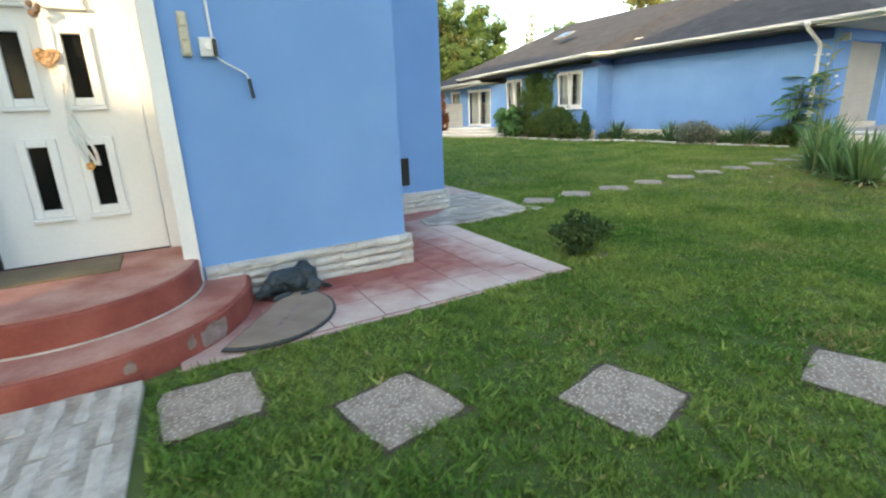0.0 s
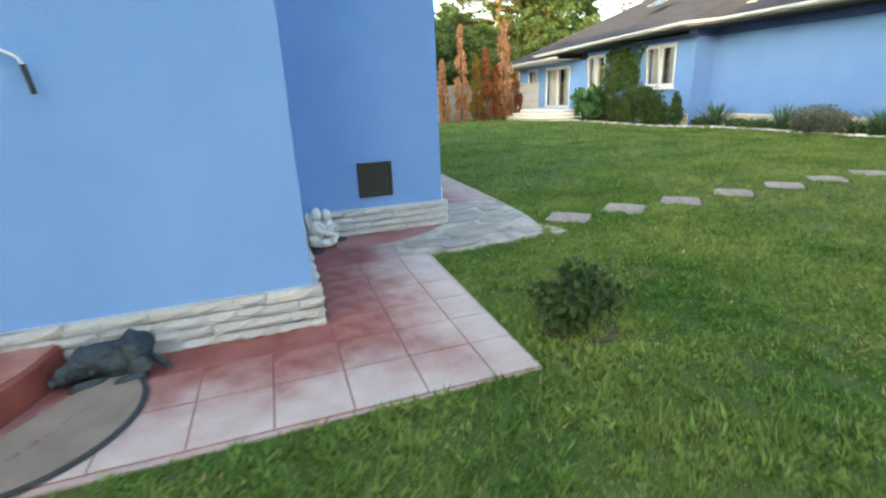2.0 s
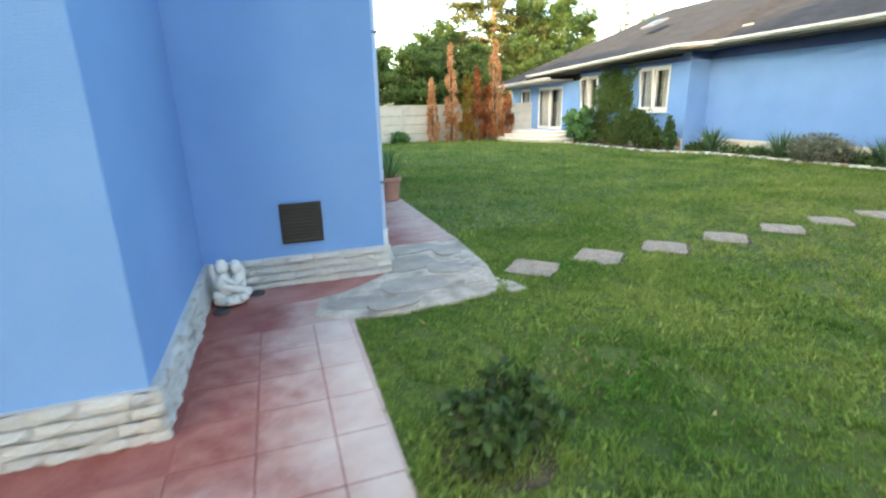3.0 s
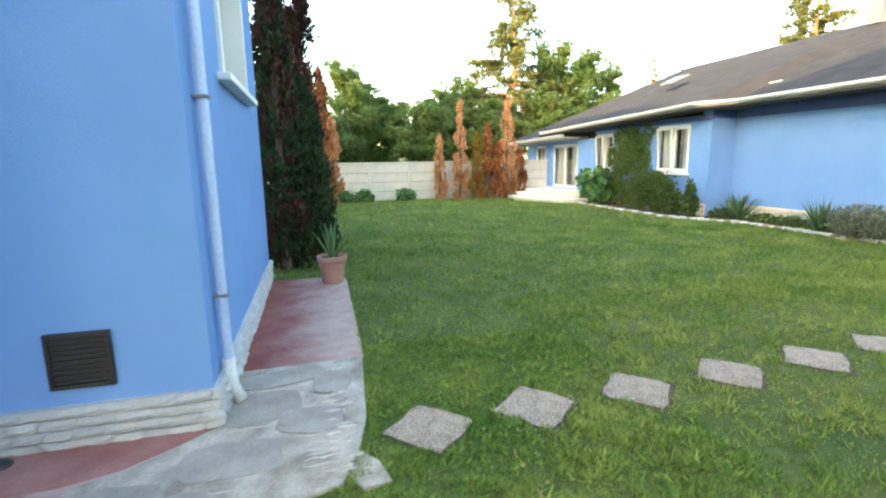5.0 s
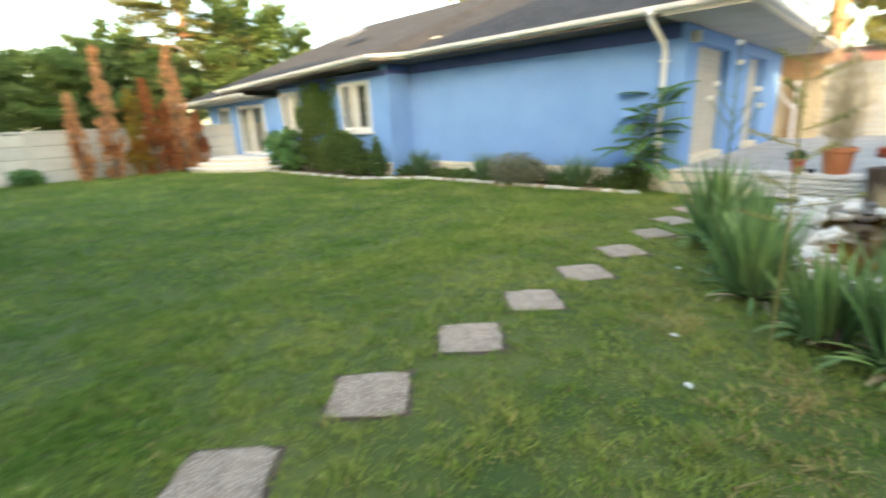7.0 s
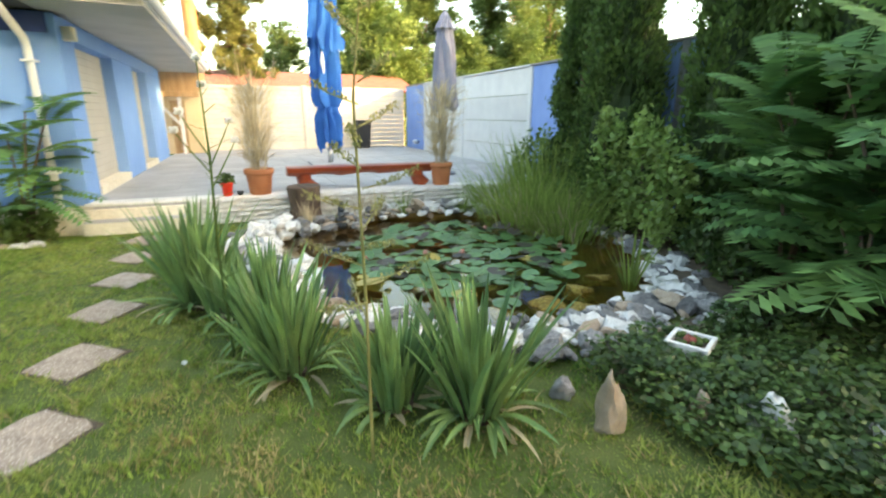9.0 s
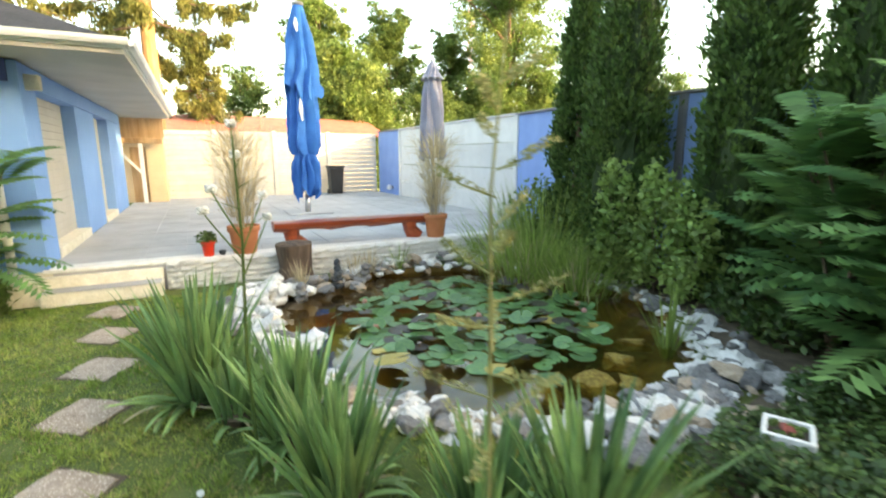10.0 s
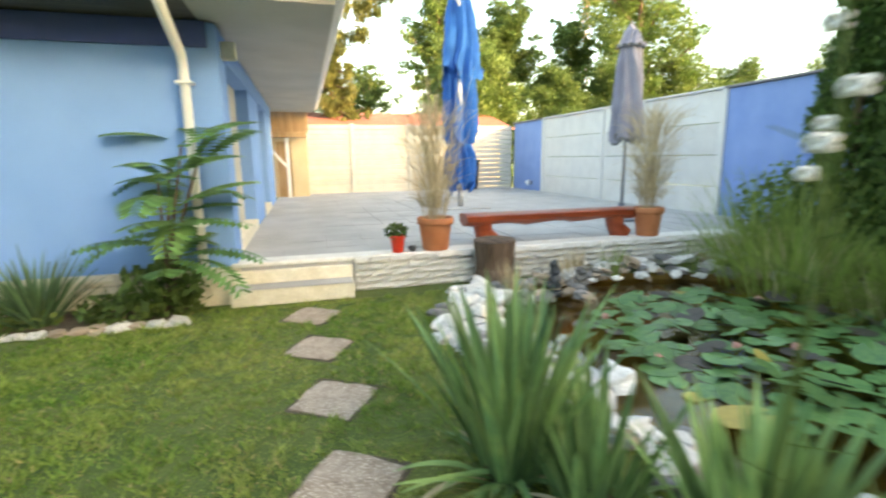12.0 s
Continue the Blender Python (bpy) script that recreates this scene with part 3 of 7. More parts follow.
for x0, x1 in ((13.35, 15.5), (17.2, 18.8)):
    d = thing("roller_door", "closed pale slatted roller door between blue pillars", "door", (x0, TY + 0.18, 0.5), "pale doors onto the terrace")
    n = 18
    h = 2.0 / n
    for i in range(n):
        part("slat", boxes((0, x1 - x0, 0, 0.03, i * h + 0.0015, (i + 1) * h - 0.0015), bevel=0.004), SOFFIT, d)
    part("backing", boxes((0, x1 - x0, 0.03, 0.05, 0, 2.0)), GREY, d)

# plinths with split stone blocks
def stone_rows(parent, x0, y0, x1, y1, z0, z1, courses, mat, seed, depth=0.05, length=0.34):
    rng = random.Random(seed)
    d = Vector((x1 - x0, y1 - y0, 0))
    run = d.length
    d.normalize()
    h = (z1 - z0) / courses
    rz = math.degrees(math.atan2(d.y, d.x))
    shapes = []
    for i in range(5):
        bm = bmesh.new()
        box(bm, 0, 1, -1, 0, 0, 1)
        face = [f for f in bm.faces if f.calc_center_median().y < -0.9]
        bmesh.ops.delete(bm, geom=face, context="FACES_ONLY")
        grid = [[bm.verts.new((k / 3, -1.0, j / 2)) for k in range(4)] for j in range(3)]
        for j in range(2):
            for k in range(3):
                bm.faces.new((grid[j][k], grid[j][k + 1], grid[j + 1][k + 1], grid[j + 1][k]))
        bmesh.ops.remove_doubles(bm, verts=bm.verts[:], dist=1e-4)
        for v in bm.verts:
            if v.co.y < -0.5:
                edge = abs(v.co.z - 0.5) > 0.4 or abs(v.co.x - 0.5) > 0.49
                v.co += Vector((rng.uniform(-0.02, 0.02), rng.uniform(0.15, 0.5) if edge else rng.uniform(-0.3, 0.2), rng.uniform(-0.05, 0.05)))
                v.co.z = 0.5 + (v.co.z - 0.5) * 0.9
        shapes.append(done(bm, "stone", mat))
    for c in range(courses):
        s = -rng.uniform(0, length)
        while s < run - 0.01:
            a, b = max(s, 0), min(s + length * rng.uniform(0.8, 1.25), run)
            s = b if b >= run else b
            if b - a < 0.02 and b < run:
                continue
            ob = new("stone", shapes[rng.randrange(5)])
            ob.parent = parent
            p = Vector((x0, y0, z0 + c * h)) + d * (a + 0.003)
            ob.matrix_basis = pose(*p, 0, 0, rz) @ Matrix.Diagonal((b - a - 0.003, depth * rng.uniform(0.85, 1.1), h - 0.002, 1))
            if b >= run:
                break


def plinth(name, runs, mat, label, z1, courses, seed, **kw):
    ob = solid(name, boxes(*[(min(a, c) - 0.001, max(a, c) + 0.001, min(b, e) - 0.001, max(b, e) + 0.001, 0, 0.02) for a, b, c, e in runs]), mat, label, "plinth")
    for i, (a, b, c, e) in enumerate(runs):
        stone_rows(ob, a, b, c, e, 0.0, z1, courses, mat, seed + i, **kw)


plinth("baseboard_1", [(-1.49, 3.68, 0.05, 3.68), (0.0, 3.64, 0.0, 5.47), (0.0, 5.47, 1.45, 5.47), (1.4, 5.43, 1.4, 9.38)], PLINTH, "white split-stone plinth along the blue house", 0.26, 4, 11, length=0.17)
plinth("baseboard_2", [(MX, 12.75, MX, 6.1), (WX, 19.0, WX, 12.75)], PLINTH_CREAM, "cream split-stone plinth along the bungalow", 0.36, 3, 31, length=0.5)

# red path, tiles and the pale screed patch
RED = [(-1.7, 2.72), (0.96, 2.76), (0.99, 4.62), (1.42, 4.7), (1.42, 5.45), (0.0, 5.45), (0.0, 3.66), (-1.7, 3.66)]
solid("pavement_red", prism(RED, -0.05, 0.012), PATH_WORN, "worn red painted concrete path round the house", "path")
solid("pavement_side", prism([(1.42, 6.22), (2.36, 6.25), (2.4, 8.85), (2.38, 9.15), (1.42, 9.15)], -0.05, 0.012), SIDE_WORN, "worn red painted concrete strip along the side wall", "path")
PATCH = [(0.74, 4.72), (0.98, 4.60), (1.35, 4.57), (1.8, 4.62), (2.1, 4.70), (2.2, 4.95), (2.28, 5.3), (2.31, 5.75), (2.35, 6.24), (1.9, 6.23), (1.40, 6.21), (1.40, 5.42), (1.32, 5.36), (1.2, 5.25), (1.05, 5.12), (0.80, 5.03)]
solid("pavement_corner", prism([(0.75, 5.06), (1.0, 5.14), (1.2, 5.28), (1.39, 5.44), (0.3, 5.44), (0.3, 5.06)], 0.0, 0.0165), RED_FLOOR, "unworn red painted strip at the foot of the wall", "path")
patch = solid("pavement_patch", prism(PATCH, -0.05, 0.024, 0.006), PALE, "pale cracked screed patch with brushed ridges", "path")
rng = random.Random(2)
for k, (x, y, a, b) in enumerate(((1.05, 4.85, 0.16, 0.08), (1.55, 5.05, 0.2, 0.11), (1.62, 5.6, 0.2, 0.14), (1.95, 5.35, 0.15, 0.1), (1.75, 6.0, 0.22, 0.09), (2.1, 5.85, 0.1, 0.12), (1.3, 4.72, 0.14, 0.06))):
    ring = [(a * 1.35 * math.copysign(abs(math.cos(t)) ** 0.6, math.cos(t)) * rng.uniform(0.92, 1.06), b * 1.5 * math.copysign(abs(math.sin(t)) ** 0.6, math.sin(t)) * rng.uniform(0.92, 1.06)) for t in (0.4488 * q for q in range(14))]
    o = part("flagstone", prism(ring, 0.0, 0.007), FLAG, patch)
    o.matrix_basis = pose(x, y, 0.0205 + 0.0018 * k, 0, 0, rng.uniform(-12, 12))
for k in range(54):
    l = rng.uniform(0.1, 0.34)
    x, y = rng.uniform(1.5, 2.25), 4.78 + 0.0255 * k + rng.uniform(-0.02, 0.02)
    x = min(max(x, 1.46 + l / 2), 2.2 - l / 2)
    w = rng.uniform(0.006, 0.012)
    if k % 2:
        x, l = rng.uniform(2.02, 2.2), l * 0.55
        w *= 1.9
    bm = tube(bmesh.new(), [(-l / 2, 0, 0), (-l / 4, rng.uniform(-0.012, 0.012), 0.001), (0, rng.uniform(-0.012, 0.012), 0.001), (l / 4, rng.uniform(-0.012, 0.012), 0.001), (l / 2, 0, 0)], [0.003, w, w * 1.3, w, 0.003], 6)
    for v in bm.verts:
        v.co.z *= 0.55
    o = part("ridge", bm, PALE_RIB, patch)
    o.matrix_basis = pose(x, y, 0.023, 0, 0, rng.uniform(-9, 9))
solid("pavement_crumb", prism([(2.13, 4.78), (2.20, 4.64), (2.34, 4.66), (2.30, 4.84), (2.22, 4.95)], -0.05, 0.02, 0.005), PALE, "broken corner piece of pale screed", "path")
tiles = solid("pavement_tiles", boxes((-1.22, 0.955, 2.768, 3.41, 0.0, 0.0135), (0.075, 0.955, 3.41, 4.6, 0.0, 0.0135)), JOINT, "pinkish stamped concrete tiles with red joints", "path")
tile_shapes = []
for i in range(4):
    bm = boxes((0.012, 0.988, 0.013, 0.987, 0.0, 1.0))
    bmesh.ops.bevel(bm, geom=[e for e in bm.edges if min(v.co.z for v in e.verts) > 0.5], offset=0.012, segments=1, affect="EDGES")
    tile_shapes.append(done(bm, "tile", TILE_WORN))
for i in range(7):
    x0, x1 = 0.725 - 0.325 * i, (0.725 - 0.325 * i + 0.325 if i else 0.955)
    for j in range(7):
        y = 2.80 + 0.302 * j - (0.0 if j else 0.03)
        y1 = 2.80 + 0.302 * (j + 1)
        if y1 > (4.63 if x0 > 0.05 else 3.42):
            continue
        ob = new("tile", tile_shapes[(i + j) % 4])
        ob.parent = tiles
        ob.matrix_basis = pose(x0, y, 0.0065, random.uniform(-0.25, 0.25), random.uniform(-0.25, 0.25), 0) @ Matrix.Diagonal((x1 - x0, y1 - y, 0.011, 1))

# stepping slabs
rng = random.Random(5)
slab_mesh = []
for i in range(4):
    bm = boxes((-0.2, 0.2, -0.2, 0.2, -0.04, 0.012))
    bmesh.ops.subdivide_edges(bm, edges=bm.edges[:], cuts=3)
    for v in bm.verts:
        if v.co.z > 0:
            v.co += Vector((rng.uniform(-0.012, 0.012), rng.uniform(-0.012, 0.012), rng.uniform(-0.005, 0.003)))
            if abs(v.co.x) > 0.17 and abs(v.co.y) > 0.17:
                v.co.x, v.co.y = v.co.x * 0.95, v.co.y * 0.95
    slab_mesh.append(done(bm, "stepping_slab", SLAB))
SLABS = [(2.63, 5.10, 44), (3.35, 5.15, 42), (4.12, 5.16, 44), (4.93, 5.19, 46), (5.77, 5.21, 44), (6.58, 5.25, 45), (7.42, 5.25, 47), (8.27, 5.28, 52), (9.17, 5.31, 55), (9.99, 5.33, 58), (10.85, 5.39, 57), (11.66, 5.43, 58), (-0.91, 1.86, 12), (-0.06, 1.40, 14), (-1.60, 2.34, 0), (0.92, 0.93, 14), (1.75, 0.45, 12)]
for i, (x, y, a) in enumerate(SLABS):
    ob = tagged(new("stepping_slab", slab_mesh[i % 4]), "square grey washed-concrete stepping slab set in the lawn", "paving slab", "stepping slabs across the lawn")
    ob.matrix_basis = pose(x, y, 0.0, rng.uniform(-1, 1), rng.uniform(-1, 1), a + rng.uniform(-2, 2))

bm = bmesh.new()
for x, y, a in SLABS:
    c, q = math.cos(radians(a)), math.sin(radians(a))
    rr = [0.222 + rng.uniform(-0.015, 0.02) for _ in range(4)]
    bm.faces.new([bm.verts.new((x + r * (i * c - j * q), y + r * (i * q + j * c), 0.004)) for r, (i, j) in zip(rr, ((-1, -1), (1, -1), (1, 1), (-1, 1)))])
solid("soil_rim", bm, SOIL, "dark bare soil round the stepping slabs", "soil")

# ---- entrance ----
PX, PY = -2.25, 3.68


def half_round(r):
    return [(PX + r * math.cos(a), PY - r * math.sin(a) * 0.99) for a in (math.pi * k / 28 for k in range(29))]


porch = thing("entrance_steps", "two half-round red painted concrete steps, chipped", "steps", (0, 0, 0))
part("lower_step", prism(half_round(1.03), 0.0, 0.165, 0.012), [RED_STEP], porch)
part("lower_tread", prism(half_round(1.005), 0.165, 0.171), RED_TOP, porch, "worn pink tread")
part("upper_step", prism(half_round(0.735), 0.171, 0.335, 0.012), [RED_STEP], porch)
part("upper_tread", prism(half_round(0.71), 0.335, 0.341), RED_TOP, porch, "worn pink tread")
part("threshold_floor", boxes((-2.62, -1.51, 3.682, 4.1, 0.0, 0.341)), RED_TOP, porch)
part("grout_line", prism(half_round(0.748), 0.1712, 0.178), PALE_RIB, porch, "pale mortar line under the upper step")
rng = random.Random(8)
for a0, a1, z0, z1 in ((39, 50, 0.012, 0.15), (52, 55, 0.05, 0.14), (69, 72, 0.06, 0.14)):
    n, top, low = 8, [], []
    for k in range(n + 1):
        r = radians(a0 + (a1 - a0) * k / n)
        c = (PX + 1.0325 * math.cos(r), PY - 1.0325 * math.sin(r) * 0.99)
        pinch = 0.3 * (z1 - z0) * (abs(2 * k / n - 1) ** 5) * rng.uniform(0.3, 1)
        low.append((*c, z0 + pinch + rng.uniform(0, 0.02)))
        top.append((*c, z1 - pinch - rng.uniform(0, 0.035)))
    bm = bmesh.new()
    lo, hi = [bm.verts.new(p) for p in low], [bm.verts.new(p) for p in top]
    for k in range(n):
        bm.faces.new((lo[k + 1], lo[k], hi[k], hi[k + 1]))
    part("bare_patch", bm, CHIP, porch, "bare grey concrete where the paint has chipped")
mat_t = thing("coir_mat", "flat brown coir doormat lying on the step", "doormat", (0, 0, 0.342))
part("matting", boxes((-2.62, -1.95, 3.62, 3.98, 0, 0.016), bevel=0.005), STRAW_MAT, mat_t)
ramp = thing("ramp_slab", "white ridged concrete ramp slab leading to the steps", "ramp", (-1.86, 2.64, 0))
ramp.matrix_basis = pose(-1.86, 2.66, 0.05, 3, 0, -3)
part("slab", boxes((-1.1, 0, -1.7, 0.0, -0.06, 0.0), bevel=0.008), PALE, ramp)
for i in range(10):
    x, y = -1.07 + i * 0.108, -1.68
    while y < -0.1:
        l = rng.uniform(0.12, 0.5)
        e = min(y + l, -0.03)
        bm = boxes((-0.026, 0.026, y, e, 0.0, 0.007))
        bmesh.ops.subdivide_edges(bm, edges=[q for q in bm.edges if abs(q.verts[0].co.y - q.verts[1].co.y) > 0.05], cuts=3)
        for v in bm.verts:
            v.co.x += rng.uniform(-0.011, 0.011)
            if v.co.z > 0.003:
                v.co.x *= 0.75
                v.co.z += rng.uniform(-0.004, 0.001)
        o = part("ridge", bm, PALE_RIB, ramp)
        o.matrix_basis = pose(x, 0, 0, 0, 0, 0)
        y = e + rng.uniform(0.005, 0.05)

door = thing("door_1", "white panelled entrance door with four narrow dark panes and a hanging dried-flower wreath", "door", (-2.59, 4.08, 0.35), kind="structure")
DW, DH = 0.92, 2.05
lights = [(0.34, 0.73), (1.02, 1.39), (1.60, 1.95)]
rows = []
xs = [0.0, 0.27, 0.37, 0.57, 0.67, DW]
for i in range(5):
    if i in (1, 3):
        zc = [0.0] + [z for l in lights for z in l] + [DH]
        rows += [(xs[i], xs[i + 1], 0, 0.05, zc[k], zc[k + 1]) for k in range(0, len(zc), 2)]
    else:
        rows.append((xs[i], xs[i + 1], 0, 0.05, 0, DH))
part("leaf", boxes(*rows), UPVC, door)
for x0, x1 in ((0.27, 0.37), (0.57, 0.67)):
    for z0, z1 in lights:
        f = part("pane_frame", boxes((x0 - 0.05, x0, -0.025, 0, z0 - 0.05, z1 + 0.05), (x1, x1 + 0.05, -0.025, 0, z0 - 0.05, z1 + 0.05), (x0, x1, -0.025, 0, z0 - 0.05, z0), (x0, x1, -0.025, 0, z1, z1 + 0.05), (x0 - 0.06, x1 + 0.06, -0.035, 0, z0 - 0.075, z0 - 0.05), bevel=0.006), UPVC, door)
        part("pane", boxes((x0, x1, 0.02, 0.03, z0, z1)), DARK_GLASS, f, "dark glass pane")
part("seal", boxes((-0.03, -0.002, -0.01, 0.05, 0, DH), (-0.03, DW, -0.01, 0.05, -0.012, -0.002)), BLACK, door, "black rubber seal")
part("frame", boxes((DW + 0.004, DW + 0.09, -0.03, 0.07, -0.01, DH + 0.07), (-0.11, -0.032, -0.03, 0.07, -0.01, DH + 0.07), (-0.032, DW + 0.004, -0.03, 0.07, DH + 0.004, DH + 0.07), bevel=0.006), UPVC, door)
solid("trim_door", boxes((-1.60, -1.503, 3.63, 4.05, 0.0, 2.42), (-2.62, -1.60, 3.66, 4.05, 2.33, 2.42), bevel=0.008), WHITE, "white rendered reveal beside the door", "door surround")
wreath = thing("door_wreath", "dried-flower heart with pastel ribbons hanging on the door", "door decoration", (-2.10, 4.02, 0))
bm = bmesh.new()
for i in range(26):
    a = 2 * math.pi * i / 26
    x, z = 0.055 * (math.sin(a) ** 3), 0.05 * (0.81 * math.cos(a) - 0.31 * math.cos(2 * a) - 0.12 * math.cos(3 * a))
    for k in (0.45, 1.0):
        blob(bm, (x * k, random.uniform(-0.012, 0.005), 1.60 + z * k), (0.016, 0.014, 0.016), rough=0.4, seed=i, sub=1)
part("heart", bm, DRIED, wreath, "brown dried-flower heart")
bm = bmesh.new()
for i in range(9):
    blob(bm, (random.uniform(-0.03, 0.03), random.uniform(-0.015, 0.0), 1.86 + random.uniform(-0.03, 0.04)), (0.018, 0.014, 0.02), rough=0.4, seed=i, sub=1)
part("bow", bm, LOG, wreath, "dark bow")
part("cord", tube(bmesh.new(), [(0, 0, 1.84), (0.006, -0.003, 1.74), (0, 0, 1.64)], 0.006, 6), RIBBON, wreath)
for i in range(3):
    v, f = [], []
    for k in range(13):
        x, z = 0.02 * i - 0.01 + 0.025 * math.sin(k * 0.55 + i) + 0.006 * k, 1.56 - 0.05 * k
        v += [(x, 0.012 * math.sin(k + i) - 0.01, z), (x + 0.02, 0.012 * math.cos(k + i) - 0.012, z - 0.01)]
        if k:
            f.append((2 * k - 2, 2 * k - 1, 2 * k + 1, 2 * k))
    quads("ribbon", v, f, RIBBON, wreath, "pastel ribbon")
bm = bmesh.new()
for i in range(5):
    blob(bm, (0.085 + 0.016 * math.cos(i * 1.256), -0.012, 0.95 + 0.016 * math.sin(i * 1.256)), (0.013, 0.006, 0.013), sub=1)
part("flower", bm, material("orange_petal", (0.6, 0.25, 0.05, 1), (0.65, 0.32, 0.08, 1), 9), wreath, "small orange flower")

sw = thing("switch_plate", "aged cream triple light-switch plate on the wall", "switch", (-1.40, 3.665, 1.58))
part("plate", boxes((0, 0.055, -0.012, 0.0145, 0, 0.25), bevel=0.008), BEIGE, sw)
for i in range(3):
    part("rocker", boxes((0.008, 0.047, -0.022, -0.012, 0.012 + i * 0.078, 0.078 + i * 0.078), bevel=0.005), BEIGE, sw)
cr = thing("awning_crank", "white crank box with folded metal crank and black grip", "crank handle", (-1.30, 3.665, 1.58))
part("box", boxes((0, 0.1, -0.02, 0.0145, 0, 0.11), bevel=0.006), WHITE, cr)
part("knob", tube(bmesh.new(), [(0.045, -0.02, 0.055), (0.045, -0.035, 0.055)], 0.014, 12), STEEL, cr)
part("clip", boxes((0.072, 0.094, -0.05, -0.02, 0.0, 0.10), bevel=0.005), BLACK, cr)
part("rod", tube(bmesh.new(), [(0.085, -0.03, 0.0), (0.10, -0.03, -0.02), (0.24, -0.03, -0.10), (0.255, -0.03, -0.13)], 0.006, 8), WHITE, cr)
part("grip", tube(bmesh.new(), [(0.255, -0.03, -0.13), (0.268, -0.03, -0.25)], 0.011, 10), BLACK, cr, "black rubber grip")
part("conduit", tube(bmesh.new(), [(0.075, -0.005, 0.11), (0.065, -0.005, 0.5), (0.06, -0.005, 1.5)], 0.008, 8), WHITE, cr)

vent = thing("wall_vent", "black plastic louvred vent cover on the blue wall", "vent", (0.59, 5.47, 0.36))
part("frame", boxes((0, 0.32, -0.03, 0, 0, 0.025), (0, 0.32, -0.03, 0, 0.295, 0.32), (0, 0.025, -0.03, 0, 0.025, 0.295), (0.295, 0.32, -0.03, 0, 0.025, 0.295), bevel=0.004), BLACK, vent)
part("back", boxes((0.025, 0.295, -0.012, -0.004, 0.025, 0.295)), BLACK, vent)
for i in range(9):
    part("slat", boxes((0.025, 0.295, -0.024, -0.012, 0.03 + i * 0.029, 0.05 + i * 0.029), bevel=0.003), BLACK, vent)

dp = thing("downpipe", "pale blue painted downpipe with brackets at the house corner", "downpipe", (1.43, 5.72, 0))
PIPE = material("pipe_pale_blue", (0.42, 0.52, 0.72, 1), (0.50, 0.60, 0.78, 1), 2, 0.6, 0.05, 40)
part("pipe", tube(bmesh.new(), [(0.02, 0, H1), (0.02, 0, 0.28), (0.02, 0.0, 0.16), (0.06, 0.0, 0.06)], 0.032, 14), PIPE, dp, smooth=True)
part("shoe", tube(bmesh.new(), [(0.02, 0, 0.34), (0.02, 0.0, 0.17), (0.075, 0.0, 0.04)], 0.042, 14), STATUE_WHITE, dp, smooth=True)
for z in (0.75, 1.95, 3.4):
    part("bracket", boxes((-0.03, 0.06, -0.04, 0.04, z, z + 0.02), bevel=0.004), GREY, dp)

# small window with a roller shutter
w1 = thing("window_1", "small white-framed window with its roller shutter down", "window", (1.4, 6.75, 2.25), kind="structure")
part("frame", boxes((-0.22, 0.03, 0, 0.07, 0, 1.25), (-0.22, 0.03, 1.48, 1.55, 0, 1.25), (-0.22, 0.03, 0.07, 1.48, 1.18, 1.25), bevel=0.008), WHITE, w1)
part("sill", boxes((-0.22, 0.10, -0.14, 1.69, -0.06, 0.0), bevel=0.01), WHITE, w1)
for i in range(22):
    part("shutter_slat", boxes((-0.2, -0.18, 0.07, 1.48, 0.005 + i * 0.0535, 0.05 + i * 0.0535), bevel=0.006), UPVC, w1)


